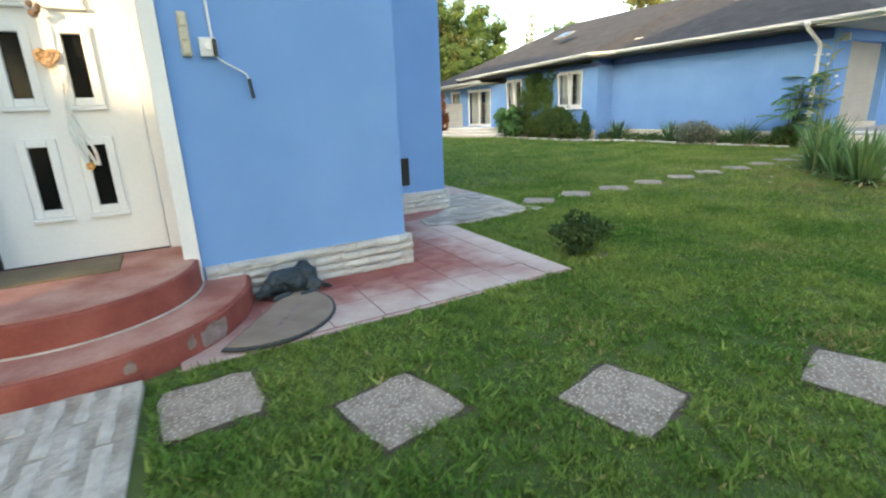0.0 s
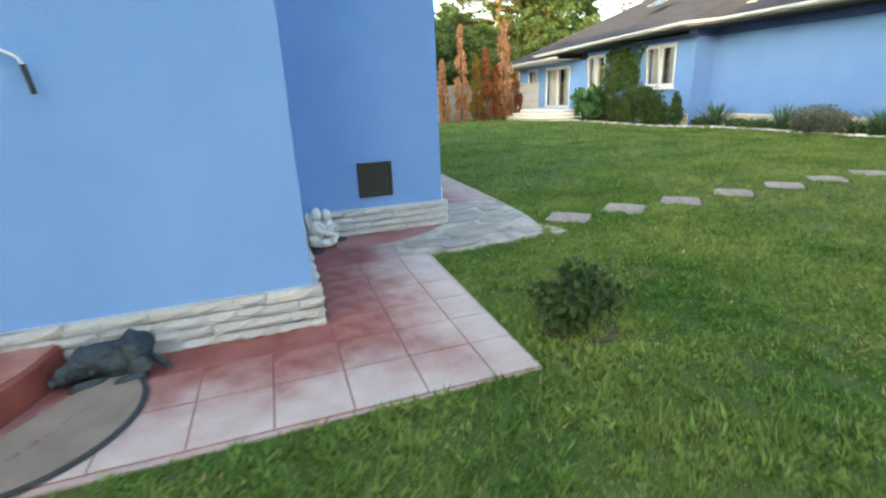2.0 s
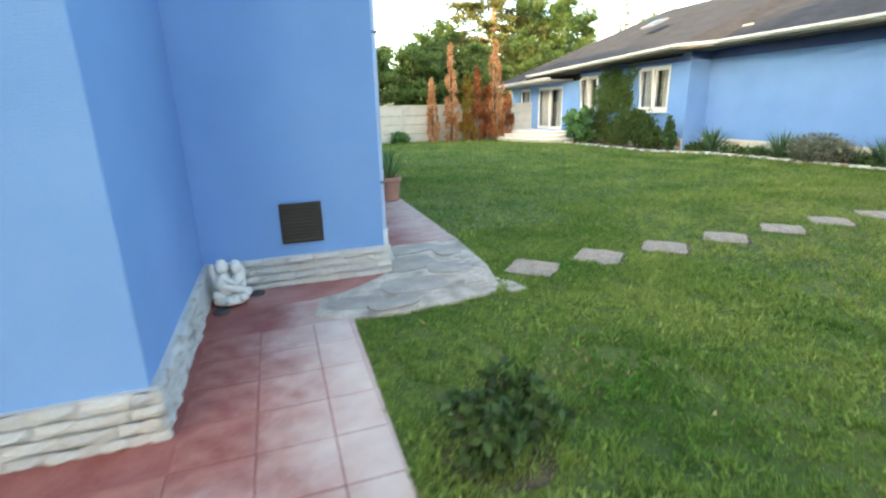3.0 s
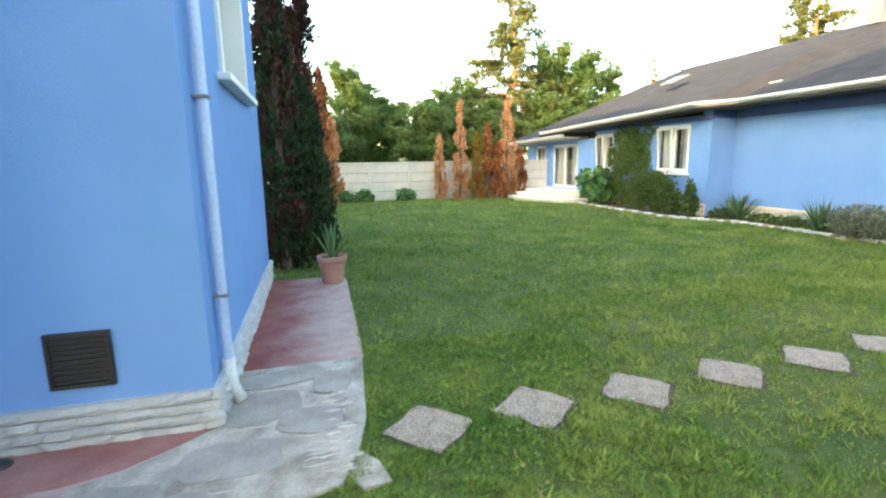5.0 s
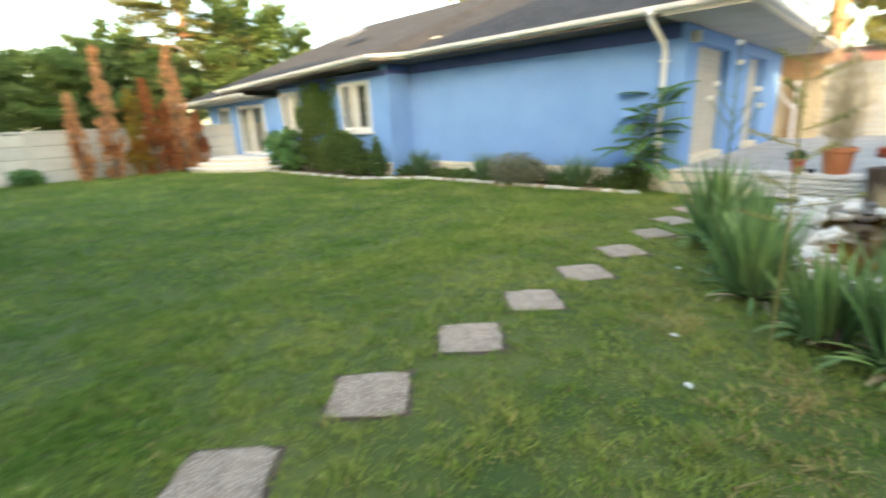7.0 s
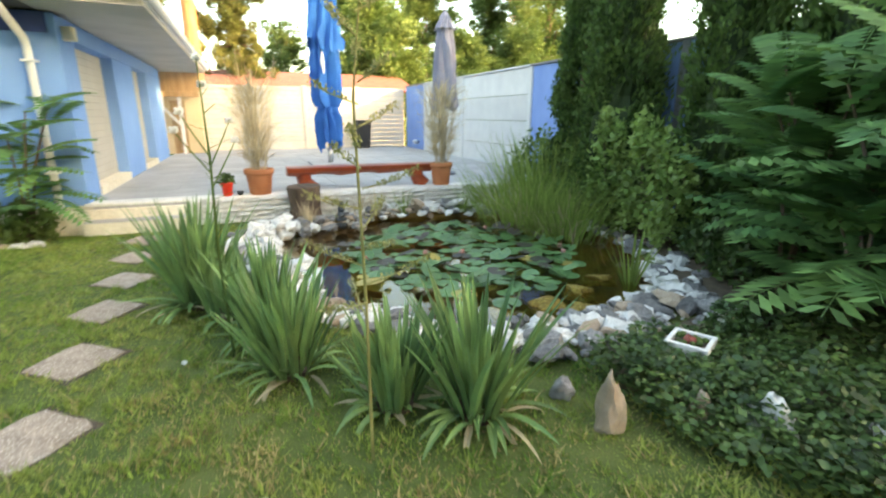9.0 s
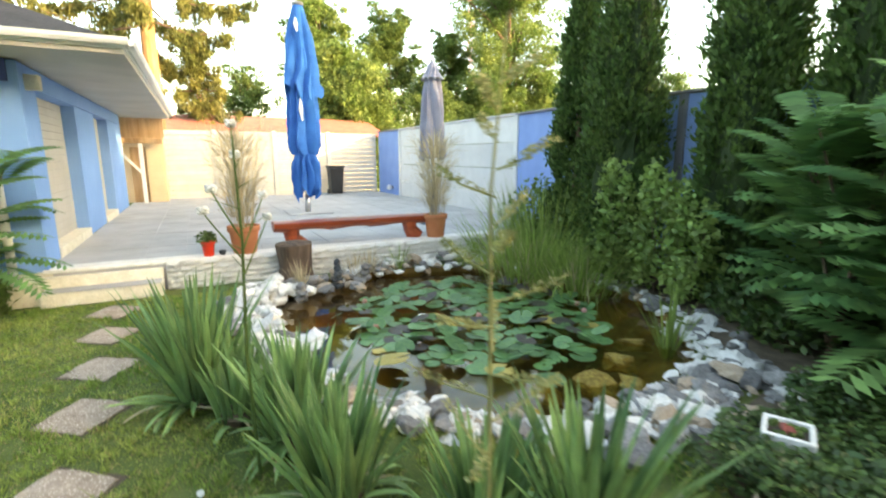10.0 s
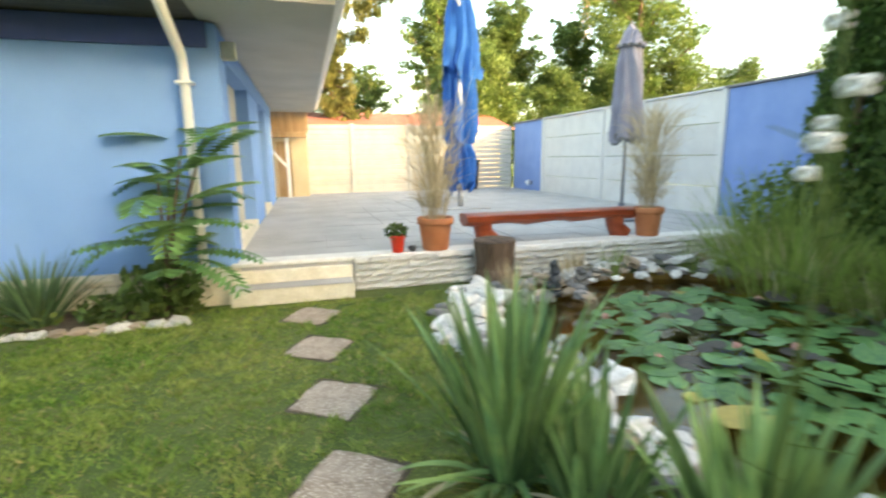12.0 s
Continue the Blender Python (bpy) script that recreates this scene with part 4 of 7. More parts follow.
# ---- bungalow windows ----
def big_window(name, y0, y1, z0, z1, leaves, label, sill=True, tilt=0.0):
    w = thing(name, label, "window", (WX, y0, z0), kind="structure")
    L, h = y1 - y0, z1 - z0
    part("frame", boxes((0.05, 0.13, 0, 0.06, 0, h), (0.05, 0.13, L - 0.06, L, 0, h), (0.05, 0.13, 0.06, L - 0.06, 0, 0.06), (0.05, 0.13, 0.06, L - 0.06, h - 0.06, h), bevel=0.006), UPVC, w)
    if sill:
        part("sill", boxes((-0.10, 0.05, -0.06, L + 0.06, -0.05, 0.0), bevel=0.008), WHITE, w)
    span = (L - 0.12) / leaves
    for i in range(leaves):
        a = 0.06 + i * span
        s = part("sash", boxes((0.03, 0.09, a + 0.004, a + 0.06, 0.064, h - 0.064), (0.03, 0.09, a + span - 0.06, a + span - 0.004, 0.064, h - 0.064), (0.03, 0.09, a + 0.06, a + span - 0.06, 0.064, 0.12), (0.03, 0.09, a + 0.06, a + span - 0.06, h - 0.12, h - 0.064), bevel=0.005), UPVC, w)
        if tilt and i == leaves - 1:
            s.matrix_basis = Matrix.Translation((0.03, 0, 0.064)) @ pose(0, 0, 0, 0, -tilt, 0) @ Matrix.Translation((-0.03, 0, -0.064))
        g = part("pane", boxes((0.055, 0.062, a + 0.06, a + span - 0.06, 0.12, h - 0.12)), GLASS, s)
        g.visible_shadow = False
        bars = []
        for k in (0.33, 0.66):
            bars.append((0.05, 0.055, a + 0.06, a + span - 0.06, 0.12 + (h - 0.24) * k - 0.005, 0.12 + (h - 0.24) * k + 0.005))
        bars.append((0.05, 0.0549, a + span / 2 - 0.005, a + span / 2 + 0.005, 0.12, h - 0.12))
        part("glazing_bar", boxes(*bars), STATUE_WHITE, s)
    cv, cf = [], []
    for k in range(41):
        x = 0.2 + 0.025 * math.sin(k * 1.9)
        y = 0.06 + (L - 0.12) * k / 40
        cv += [(x, y, 0.05), (x, y, h - 0.05)]
        if k and not (14 < k < 22):
            cf.append((2 * k - 2, 2 * k, 2 * k + 1, 2 * k - 1))
    c = quads("curtain", cv, cf, CURTAIN)
    tagged(c, "pale net curtain hanging behind the window", "curtain")
    c.matrix_basis = pose(WX, y0, z0)


for i, (y0, y1, z0, z1) in enumerate(WINS):
    big_window("window_%d" % (i + 2), y0, y1, z0, z1, 2, "white two-leaf window with leaded panes, one leaf tilted", True, 5.0)
for i, (y0, y1, z0, z1) in enumerate(DOORS):
    big_window("door_%d" % (i + 2), y0, y1, z0, z1, 2 if i == 0 else 1, "white glazed terrace door with leaded panes", False)
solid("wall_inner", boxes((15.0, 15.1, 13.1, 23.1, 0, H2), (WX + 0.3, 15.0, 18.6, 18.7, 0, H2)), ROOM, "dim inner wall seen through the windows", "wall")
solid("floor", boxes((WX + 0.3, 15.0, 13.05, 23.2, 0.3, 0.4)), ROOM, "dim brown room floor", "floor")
st = thing("garden_steps", "white stone steps up to the terrace doors", "steps", (0, 0, 0))
for i in range(3):
    r = 1.0 - 0.17 * i
    part("step", prism([(WX - 0.06 - 2.1 * r * math.sin(a), 20.3 - 2.7 * r * math.cos(a)) for a in (math.pi * k / 24 for k in range(25))], 0.13 * i, 0.13 * (i + 1) - 0.035), PLINTH_CREAM, st)
    part("tread", prism([(WX - 0.06 - 2.13 * r * math.sin(a), 20.3 - 2.73 * r * math.cos(a)) for a in (math.pi * k / 24 for k in range(25))], 0.13 * (i + 1) - 0.035, 0.13 * (i + 1), 0.008), PLINTH, st)

# downspout at the bungalow corner
sp = thing("downspout", "white metal downspout cranked from gutter to wall", "downpipe", (0, 0, 0))
part("pipe", tube(bmesh.new(), [(11.68, 6.45, 2.80), (11.71, 6.45, 2.72), (12.36, 6.45, 2.42), (12.41, 6.45, 2.32), (12.41, 6.45, 0.12)], 0.045, 14), WHITE, sp, smooth=True)
part("outlet", tube(bmesh.new(), [(11.66, 6.45, 2.86), (11.68, 6.45, 2.76)], [0.07, 0.055], 14), WHITE, sp, smooth=True)
for z in (0.8, 2.15):
    part("bracket", boxes((12.33, 12.5, 6.38, 6.52, z, z + 0.025), bevel=0.004), WHITE, sp)

# roof details
for x, y in ((12.7, 11.9), (14.8, 9.9)):
    rv = thing("roof_vent", "small pale metal roof vent on the dark shingles", "roof vent", (x, y, 3.0 + 0.455 * (x - 11.95) - 0.12), "roof vents")
    part("cap", boxes((-0.08, 0.08, -0.16, 0.16, 0, 0.06), bevel=0.02), SOFFIT, rv)
sk = thing("skylight", "small roof window in the dark shingles", "skylight", (13.6, 16.4, 4.0))
sk.matrix_basis = pose(13.6, 16.4, 3.98, 0, -22, 0)
part("frame", boxes((-0.35, 0.35, -0.3, 0.3, 0, 0.07), bevel=0.02), GREY, sk)
part("pane", boxes((-0.28, 0.28, -0.23, 0.23, 0.07, 0.08)), DARK_GLASS, sk)
ch = thing("chimney", "slim dark roof chimney", "chimney", (16.3, 12.4, 4.85))
part("shaft", boxes((-0.15, 0.15, -0.15, 0.15, 0, 0.7), bevel=0.02), GREY, ch)
part("cowl", boxes((-0.2, 0.2, -0.2, 0.2, 0.72, 0.78), bevel=0.01), BLACK, ch)

# ---- terrace ----
TZ = 0.37
terrace = solid("floor_terrace", boxes((12.48, 23.2, -1.75, 6.2, 0.0, TZ - 0.006)), CONCRETE, "grey paved terrace raised above the lawn", "terrace")
rng = np.random.default_rng(3)
v, f = [], []
for i in range(22):
    for j in range(16):
        x0, y0 = 12.75 + i * 0.475, -1.72 + j * 0.495
        h = TZ + rng.uniform(-0.004, 0.004)
        k = len(v)
        x1, y1 = x0 + 0.472, y0 + 0.492
        v += [(x0, y0, TZ - 0.03), (x1, y0, TZ - 0.03), (x1, y1, TZ - 0.03), (x0, y1, TZ - 0.03), (x0 + 0.006, y0 + 0.006, h), (x1 - 0.006, y0 + 0.006, h), (x1 - 0.006, y1 - 0.006, h), (x0 + 0.006, y1 - 0.006, h)]
        f += [(k + 4, k + 5, k + 6, k + 7), (k, k + 1, k + 5, k + 4), (k + 1, k + 2, k + 6, k + 5), (k + 2, k + 3, k + 7, k + 6), (k + 3, k, k + 4, k + 7)]
tagged(quads("paver", v, f, CONCRETE, terrace), kind="stuff")
edge = solid("trim_terrace", boxes((12.46, 12.75, -1.75, 6.2, TZ - 0.03, TZ + 0.012), bevel=0.01), PLINTH, "white stone coping along the terrace edge", "coping")
stone_rows(edge, 12.47, 4.95, 12.47, -0.5, 0.0, TZ - 0.0, 5, PLINTH, 77, depth=0.085, length=0.24)
ts = thing("terrace_step", "cream concrete step up to the terrace", "steps", (0, 0, 0))
part("lower_step", boxes((12.15, 12.45, 4.98, 6.2, 0.0, 0.17), bevel=0.015), PLINTH_CREAM, ts)
part("tread", boxes((12.14, 12.45, 5.0, 6.18, 0.171, 0.178), bevel=0.002), CONCRETE, ts)
part("upper_riser", boxes((12.36, 12.449, 4.98, 6.2, 0.18, TZ - 0.062), bevel=0.008), PLINTH_CREAM, ts)
solid("trim_bed", boxes((12.3, 12.48, 6.21, 6.6, 0.0, 0.3), bevel=0.01), PLINTH_CREAM, "cream stone end of the flower bed", "edging")


# ---- fences ----
def bay(fence, x0, y0, x1, y1, z0, courses, h, mat, thick=0.05, bevel=0.008):
    d = Vector((x1 - x0, y1 - y0, 0))
    rz = math.degrees(math.atan2(d.y, d.x))
    for c in range(courses):
        ob = part("panel", boxes((0.05, d.length - 0.05, -thick / 2, thick / 2, c * h + 0.006, (c + 1) * h - 0.006), bevel=bevel), mat, fence)
        ob.matrix_basis = pose(x0, y0, z0, 0, 0, rz)


def post(fence, x, y, z0, z1, mat, w=0.13):
    part("post", boxes((x - w / 2, x + w / 2, y - w / 2, y + w / 2, z0, z1), bevel=0.012), mat, fence)


side = thing("boundary_fence", "concrete boundary fence in white and blue bays with grey capping", "fence", (0, 0, 0))
XS = [23.1, 20.9, 17.8, 14.2, 12.2, 10.2, 8.2, 6.2, 4.2]
for i, (a, b) in enumerate(zip(XS, XS[1:])):
    white = i in (1, 2)
    bay(side, a, -1.72, b, -1.72, 0.30 if a > 14 else 0.0, 4 if white else 1, 0.565 if white else (2.26 if a > 14 else 2.56), FENCE_WHITE if white else FENCE_BLUE)
    post(side, b, -1.72, 0.0, 2.6, FENCE_WHITE if i < 3 else GREY)
    part("capping", boxes((b, a, -1.80, -1.64, 2.56, 2.60), bevel=0.008), FENCE_WHITE if white else GREY, side)
back = thing("ribbed_fence", "cream ribbed concrete fence closing the terrace", "fence", (0, 0, 0))
for i in range(4):
    y0, y1 = -1.65 + i * 1.85, -1.65 + (i + 1) * 1.85
    bay(back, 23.1, y0, 23.1, y1, 0.3, 14, 0.1575, FENCE, 0.06, 0.012)
    post(back, 23.08, y1, 0.3, 2.54, FENCE)
far = thing("panel_fence", "pale grey concrete panel fence across the far end of the lawn", "fence", (0, 0, 0))
for i in range(10):
    x0 = -2.0 + i * 1.55
    bay(far, x0, 21.6, x0 + 1.55, 21.6, 0.0, 4, 0.36, FENCE)
    post(far, x0, 21.58, 0.0, 1.48, FENCE)
    part("capping", boxes((x0, x0 + 1.55, 21.54, 21.66, 1.44, 1.50), bevel=0.008), FENCE, far)

# sunlit shed with a braced post, and the red roof beyond the fence
shed = thing("garden_shed", "cream garden shed with a braced white post and timber gable", "shed", (0, 0, 0))
part("wall", boxes((22.0, 22.1, 5.3, 5.75, TZ, 2.2), (22.0, 22.1, 6.15, 6.6, TZ, 2.2), (22.1, 22.9, 5.3, 5.4, TZ, 2.2), (22.0, 22.1, 5.75, 6.15, 1.95, 2.2)), CREAM, shed)
part("door", boxes((22.05, 22.09, 5.75, 6.15, TZ, 1.95)), TIMBER, shed, "honey timber door")
part("post", boxes((21.7, 21.8, 5.8, 5.9, TZ, 2.05), bevel=0.01), WHITE, shed)
part("brace", tube(bmesh.new(), [(21.75, 5.85, 1.2), (21.75, 6.3, 1.75), (21.75, 6.3, 2.05)], 0.05, 4), WHITE, shed)
part("beam", boxes((21.68, 21.82, 5.3, 6.6, 2.05, 2.2), bevel=0.01), TIMBER, shed)
part("gable", boxes((21.9, 22.0, 5.25, 6.6, 2.2, 2.9)), TIMBER, shed, "honey timber boarding")
nb = thing("neighbour_roof", "low neighbouring house with a dull red sheet roof", "house", (0, 0, 0))
part("wall", boxes((27.5, 33, -3.0, 7.0, 0, 2.6)), CREAM, nb)
bm = bmesh.new()
v = [bm.verts.new(p) for p in ((26.8, -3.5, 2.6), (26.8, 7.5, 2.6), (33.7, 7.5, 2.6), (33.7, -3.5, 2.6), (30.2, -3.5, 3.5), (30.2, 7.5, 3.5))]
for q in ((0, 1, 5, 4), (2, 3, 4, 5), (0, 4, 3), (1, 2, 5), (0, 3, 2, 1)):
    bm.faces.new([v[i] for i in q])
part("roof", bm, ROOF_RED, nb, "dull red sheet roof")

# unseen tall houses added behind the walk to keep the garden in evening shade
for x0, x1, y0, y1, h in ((-30, -14, -5.0, 8.0, 12.0), (-20.5, -12, -22.0, -11.0, 12.5)):
    hs = thing("sun_block_house", "unseen plain house added to block the low sun", "house", (0, 0, 0), "houses across the street")
    part("wall", boxes((x0, x1, y0, y1, 0, h)), CREAM, hs)
    bm = bmesh.new()
    xm = (x0 + x1) / 2
    v = [bm.verts.new(p) for p in ((x0 - 0.5, y0 - 0.5, h), (x1 + 0.5, y0 - 0.5, h), (x1 + 0.5, y1 + 0.5, h), (x0 - 0.5, y1 + 0.5, h), (xm, y0 + 4, h + 2.5), (xm, y1 - 4, h + 2.5))]
    for q in ((0, 1, 4), (1, 2, 5, 4), (2, 3, 5), (3, 0, 4, 5), (3, 2, 1, 0)):
        bm.faces.new([v[i] for i in q])
    part("roof", bm, ROOF, hs)

# ---- things round the entrance ----
hm = thing("half_moon_mat", "half-round grey-brown doormat with a dark rubber rim", "doormat", (-1.24, 3.17, 0.024), rz=54)
HM = [(0.46 * math.cos(a), -0.45 * math.sin(a)) for a in (math.pi * k / 24 for k in range(25))]
part("rim", prism(HM, 0, 0.012, 0.003), RUBBER, hm, "dark rubber rim")
mm = part("matting", prism([(x * 0.94, y * 0.94 - 0.012) for x, y in HM], 0.012, 0.018, 0.002), MAT_FELT, hm)
for i in range(5):
    part("lettering", boxes((-0.17 + i * 0.07, -0.12 + i * 0.07, -0.20, -0.17, 0.018, 0.0195)), CHIP, mm, "unreadable woven mark")


def statue(name, blobs, mat, label, category, at, rz, sub=3, rough=0.12, grow=(1, 1, 1)):
    bm = bmesh.new()
    for i, (p, s, t) in enumerate(blobs):
        blob(bm, p, s, t, rough, i, sub)
    for v in bm.verts:
        v.co = Vector((v.co.x * grow[0], v.co.y * grow[1], v.co.z * grow[2]))
    ob = part(name, bm, mat, None, "", True)
    low = min(v.co.z for v in ob.data.vertices)
    ob.matrix_basis = pose(at[0], at[1], at[2] - low, 0, 0, rz)
    return tagged(ob, label, category)


statue("dog_statue", [((0, 0, 0.09), (0.17, 0.085, 0.075), (0, 8, 0)), ((0.13, 0.01, 0.105), (0.10, 0.09, 0.085), (0, 0, 0)), ((-0.13, 0, 0.085), (0.09, 0.075, 0.07), (0, 0, 0)), ((-0.22, -0.02, 0.06), (0.06, 0.045, 0.042), (0, -15, 0)), ((-0.275, -0.02, 0.04), (0.035, 0.03, 0.024), (0, -10, 0)), ((-0.21, -0.055, 0.06), (0.016, 0.012, 0.04), (25, 0, 0)), ((-0.20, 0.02, 0.065), (0.016, 0.012, 0.04), (-25, 0, 0)), ((-0.12, -0.085, 0.022), (0.095, 0.02, 0.02), (0, 0, 12)), ((-0.19, 0.04, 0.02), (0.085, 0.02, 0.02), (0, 0, -6)), ((0.14, -0.075, 0.05), (0.075, 0.03, 0.05), (0, 0, -20)), ((0.10, -0.115, 0.02), (0.08, 0.02, 0.018), (0, 0, 8)), ((0.24, -0.02, 0.035), (0.06, 0.018, 0.018), (0, 35, -30)), ((0.28, -0.06, 0.018), (0.05, 0.014, 0.014), (0, 0, -60)), ((0.0, 0, 0.14), (0.14, 0.04, 0.03), (0, 4, 0))], STATUE_DARK, "dark green-black statue of a lying dog by the plinth", "statue", (-0.98, 3.48, 0.02), 8, rough=0.3, grow=(0.82, 1.0, 1.08))
statue("angel_statue", [((0, 0, 0.03), (0.12, 0.10, 0.035), (0, 0, 0)), ((-0.04, 0, 0.13), (0.055, 0.05, 0.08), (0, -8, 0)), ((0.055, 0.01, 0.12), (0.048, 0.045, 0.07), (0, 10, 0)), ((-0.02, -0.05, 0.16), (0.05, 0.016, 0.016), (0, 35, 20)), ((0.045, -0.05, 0.14), (0.045, 0.015, 0.015), (0, -30, -20)), ((-0.09, -0.02, 0.07), (0.035, 0.05, 0.03), (0, 0, 30)), ((0.1, -0.02, 0.06), (0.03, 0.05, 0.028), (0, 0, -30)), ((-0.045, -0.01, 0.245), (0.042, 0.042, 0.048), (0, 0, 0)), ((0.05, 0.0, 0.225), (0.038, 0.038, 0.044), (0, 0, 0)), ((0.0, -0.07, 0.11), (0.09, 0.022, 0.02), (0, 20, 0)), ((-0.08, 0.05, 0.17), (0.03, 0.025, 0.09), (-20, 0, 20)), ((0.09, 0.05, 0.15), (0.028, 0.02, 0.08), (-20, 0, -20)), ((-0.05, -0.07, 0.05), (0.03, 0.06, 0.025), (0, 0, 0)), ((0.05, -0.07, 0.045), (0.03, 0.06, 0.025), (0, 0, 0))], STATUE_WHITE, "white plaster statue of two small cherubs in the corner", "statue", (0.2, 5.2, 0.014), 20, grow=(1.05, 1.05, 1.2))
for x, y in ((0.13, 5.06), (0.36, 5.34)):
    bm = lathe([(0.055, 0), (0.06, 0.008), (0.05, 0.02), (0.02, 0.024)], 16)
    dsh = thing("garden_light", "small dark round cap lying on the path", "path light", (x, y, 0.013), "dark caps by the statue")
    part("cap", bm, RUBBER, dsh)


def pot(name, label, at, r, h, mat, group=""):
    p = thing(name, label, "plant pot", at, group)
    prof = [(r * 0.72, 0), (r * 0.76, 0.01), (r * 0.95, h * 0.78), (r * 0.95, h * 0.80), (r * 1.06, h * 0.80), (r * 1.08, h * 0.83), (r * 1.08, h * 0.98), (r * 1.05, h), (r * 0.98, h), (r * 0.95, h * 0.9), (r * 0.9, h * 0.88)]
    part("body", lathe(prof, 32), mat, p, smooth=True)
    part("soil", lathe([(r * 0.9, h * 0.86), (r * 0.92, h * 0.885), (r * 0.5, h * 0.91)], 24), SOIL, p)
    return p


def tufted(parent, name, count, length, width, lean, mat, seed, z=0.0, spread=0.08, curl=0.8, seg=5, up=0.0):
    rng = random.Random(seed)
    v, f = [], []
    for i in range(count):
        a = rng.uniform(0, 2 * math.pi)
        q = rng.random() ** 0.6
        base = (spread * q * math.cos(a), spread * q * math.sin(a), z)
        blade(v, f, base, a + rng.uniform(-0.5, 0.5), length * rng.uniform(0.6, 1.1), width * rng.uniform(0.7, 1.2), up + lean * q * rng.uniform(0.5, 1.1), curl * rng.uniform(0.1, 1.3) * (0.3 + q), seg)
    return quads(name, v, f, mat, parent)


p = pot("flower_pot", "pale terracotta pot with an upright agave on the path", (2.22, 8.85, 0.014), 0.18, 0.36, TERRA_PALE)
tufted(p, "agave_leaf", 22, 0.5, 0.06, 0.6, YUCCA, 3, 0.3, 0.05, 0.3)


# ---- terrace things ----
bn = thing("log_bench", "long red-varnished split-log bench on short red legs", "bench", (0, 0, TZ + 0.012))
bm = bmesh.new()
n, L = 26, 2.4
rings = []
for i in range(n + 1):
    y = 1.17 + L * i / n
    w, h = 0.17 + 0.012 * math.sin(i * 1.1), 0.125 + 0.012 * math.sin(i * 0.8 + 1) + 0.012 * (i % 7 == 3)
    rings.append([bm.verts.new((12.80 + w * math.cos(a) * (1 if math.sin(a) < 0 else 0.97), y, 0.35 + (h * math.sin(a) if math.sin(a) < 0 else 0.03 * math.sin(a)))) for a in (2 * math.pi * k / 14 for k in range(14))])
for lo, hi in zip(rings, rings[1:]):
    for k in range(14):
        bm.faces.new((lo[k], lo[(k + 1) % 14], hi[(k + 1) % 14], hi[k]))
bm.faces.new(rings[0])
bm.faces.new(rings[-1][::-1])
bmesh.ops.recalc_face_normals(bm, faces=bm.faces[:])
part("seat", bm, VARNISH, bn)
for y in (1.4, 3.3):
    part("leg", tube(bmesh.new(), [(12.80, y - 0.10, 0.0), (12.80, y, 0.13), (12.80, y + 0.02, 0.27)], [0.14, 0.115, 0.13], 12), VARNISH, bn)
stp = thing("log_stump", "weathered grey-brown log stump beside the pond", "tree stump", (12.22, 3.38, 0.0))
bm = tube(bmesh.new(), [(0, 0, 0), (0.01, 0, 0.2), (0, 0.01, 0.52)], [0.25, 0.22, 0.24], 18)
for v in bm.verts:
    v.co.xy *= 1 + 0.12 * noise.noise(v.co * 6)
part("log", bm, LOG, stp)
part("cut_face", lathe([(0.21, 0.521), (0.2, 0.528), (0.05, 0.532)], 18), LOG, stp)
for i, (x, y) in enumerate(((12.60, 3.98), (12.62, 1.02))):
    p = pot("reed_pot", "terracotta pot of dry straw-coloured bamboo canes", (x, y, TZ + 0.012), 0.2 - 0.015 * i, 0.38, TERRACOTTA, "bamboo pots on the terrace")
    tufted(p, "dry_cane", 70, 1.6 - 0.15 * i, 0.009, 0.26, STRAW, 21 + i, 0.33, 0.14, 0.22, 6)
    for k, z in enumerate((0.5, 0.7, 0.9, 1.1, 1.3, 1.45)):
        tufted(p, "dry_leaf", 75, 0.36, 0.012, 0.9, STRAW, 41 + i + 5 * k, z, 0.17 + 0.03 * k, 1.3, 4)
p = pot("red_pot", "small bright red plastic pot with a green leafy plant", (12.56, 4.44, TZ + 0.012), 0.085, 0.2, RED_PLASTIC)
cloud_part("foliage", np.random.default_rng(4), [((0, 0, 0.24), (0.12, 0.12, 0.09))], 160, 0.03, LEAF, p)
blk = thing("small_bowl", "small dark bowl beside the pots", "bowl", (12.56, 4.27, TZ + 0.012))
part("body", lathe([(0.03, 0), (0.045, 0.03), (0.05, 0.06), (0.045, 0.06), (0.02, 0.03)], 16), RUBBER, blk)


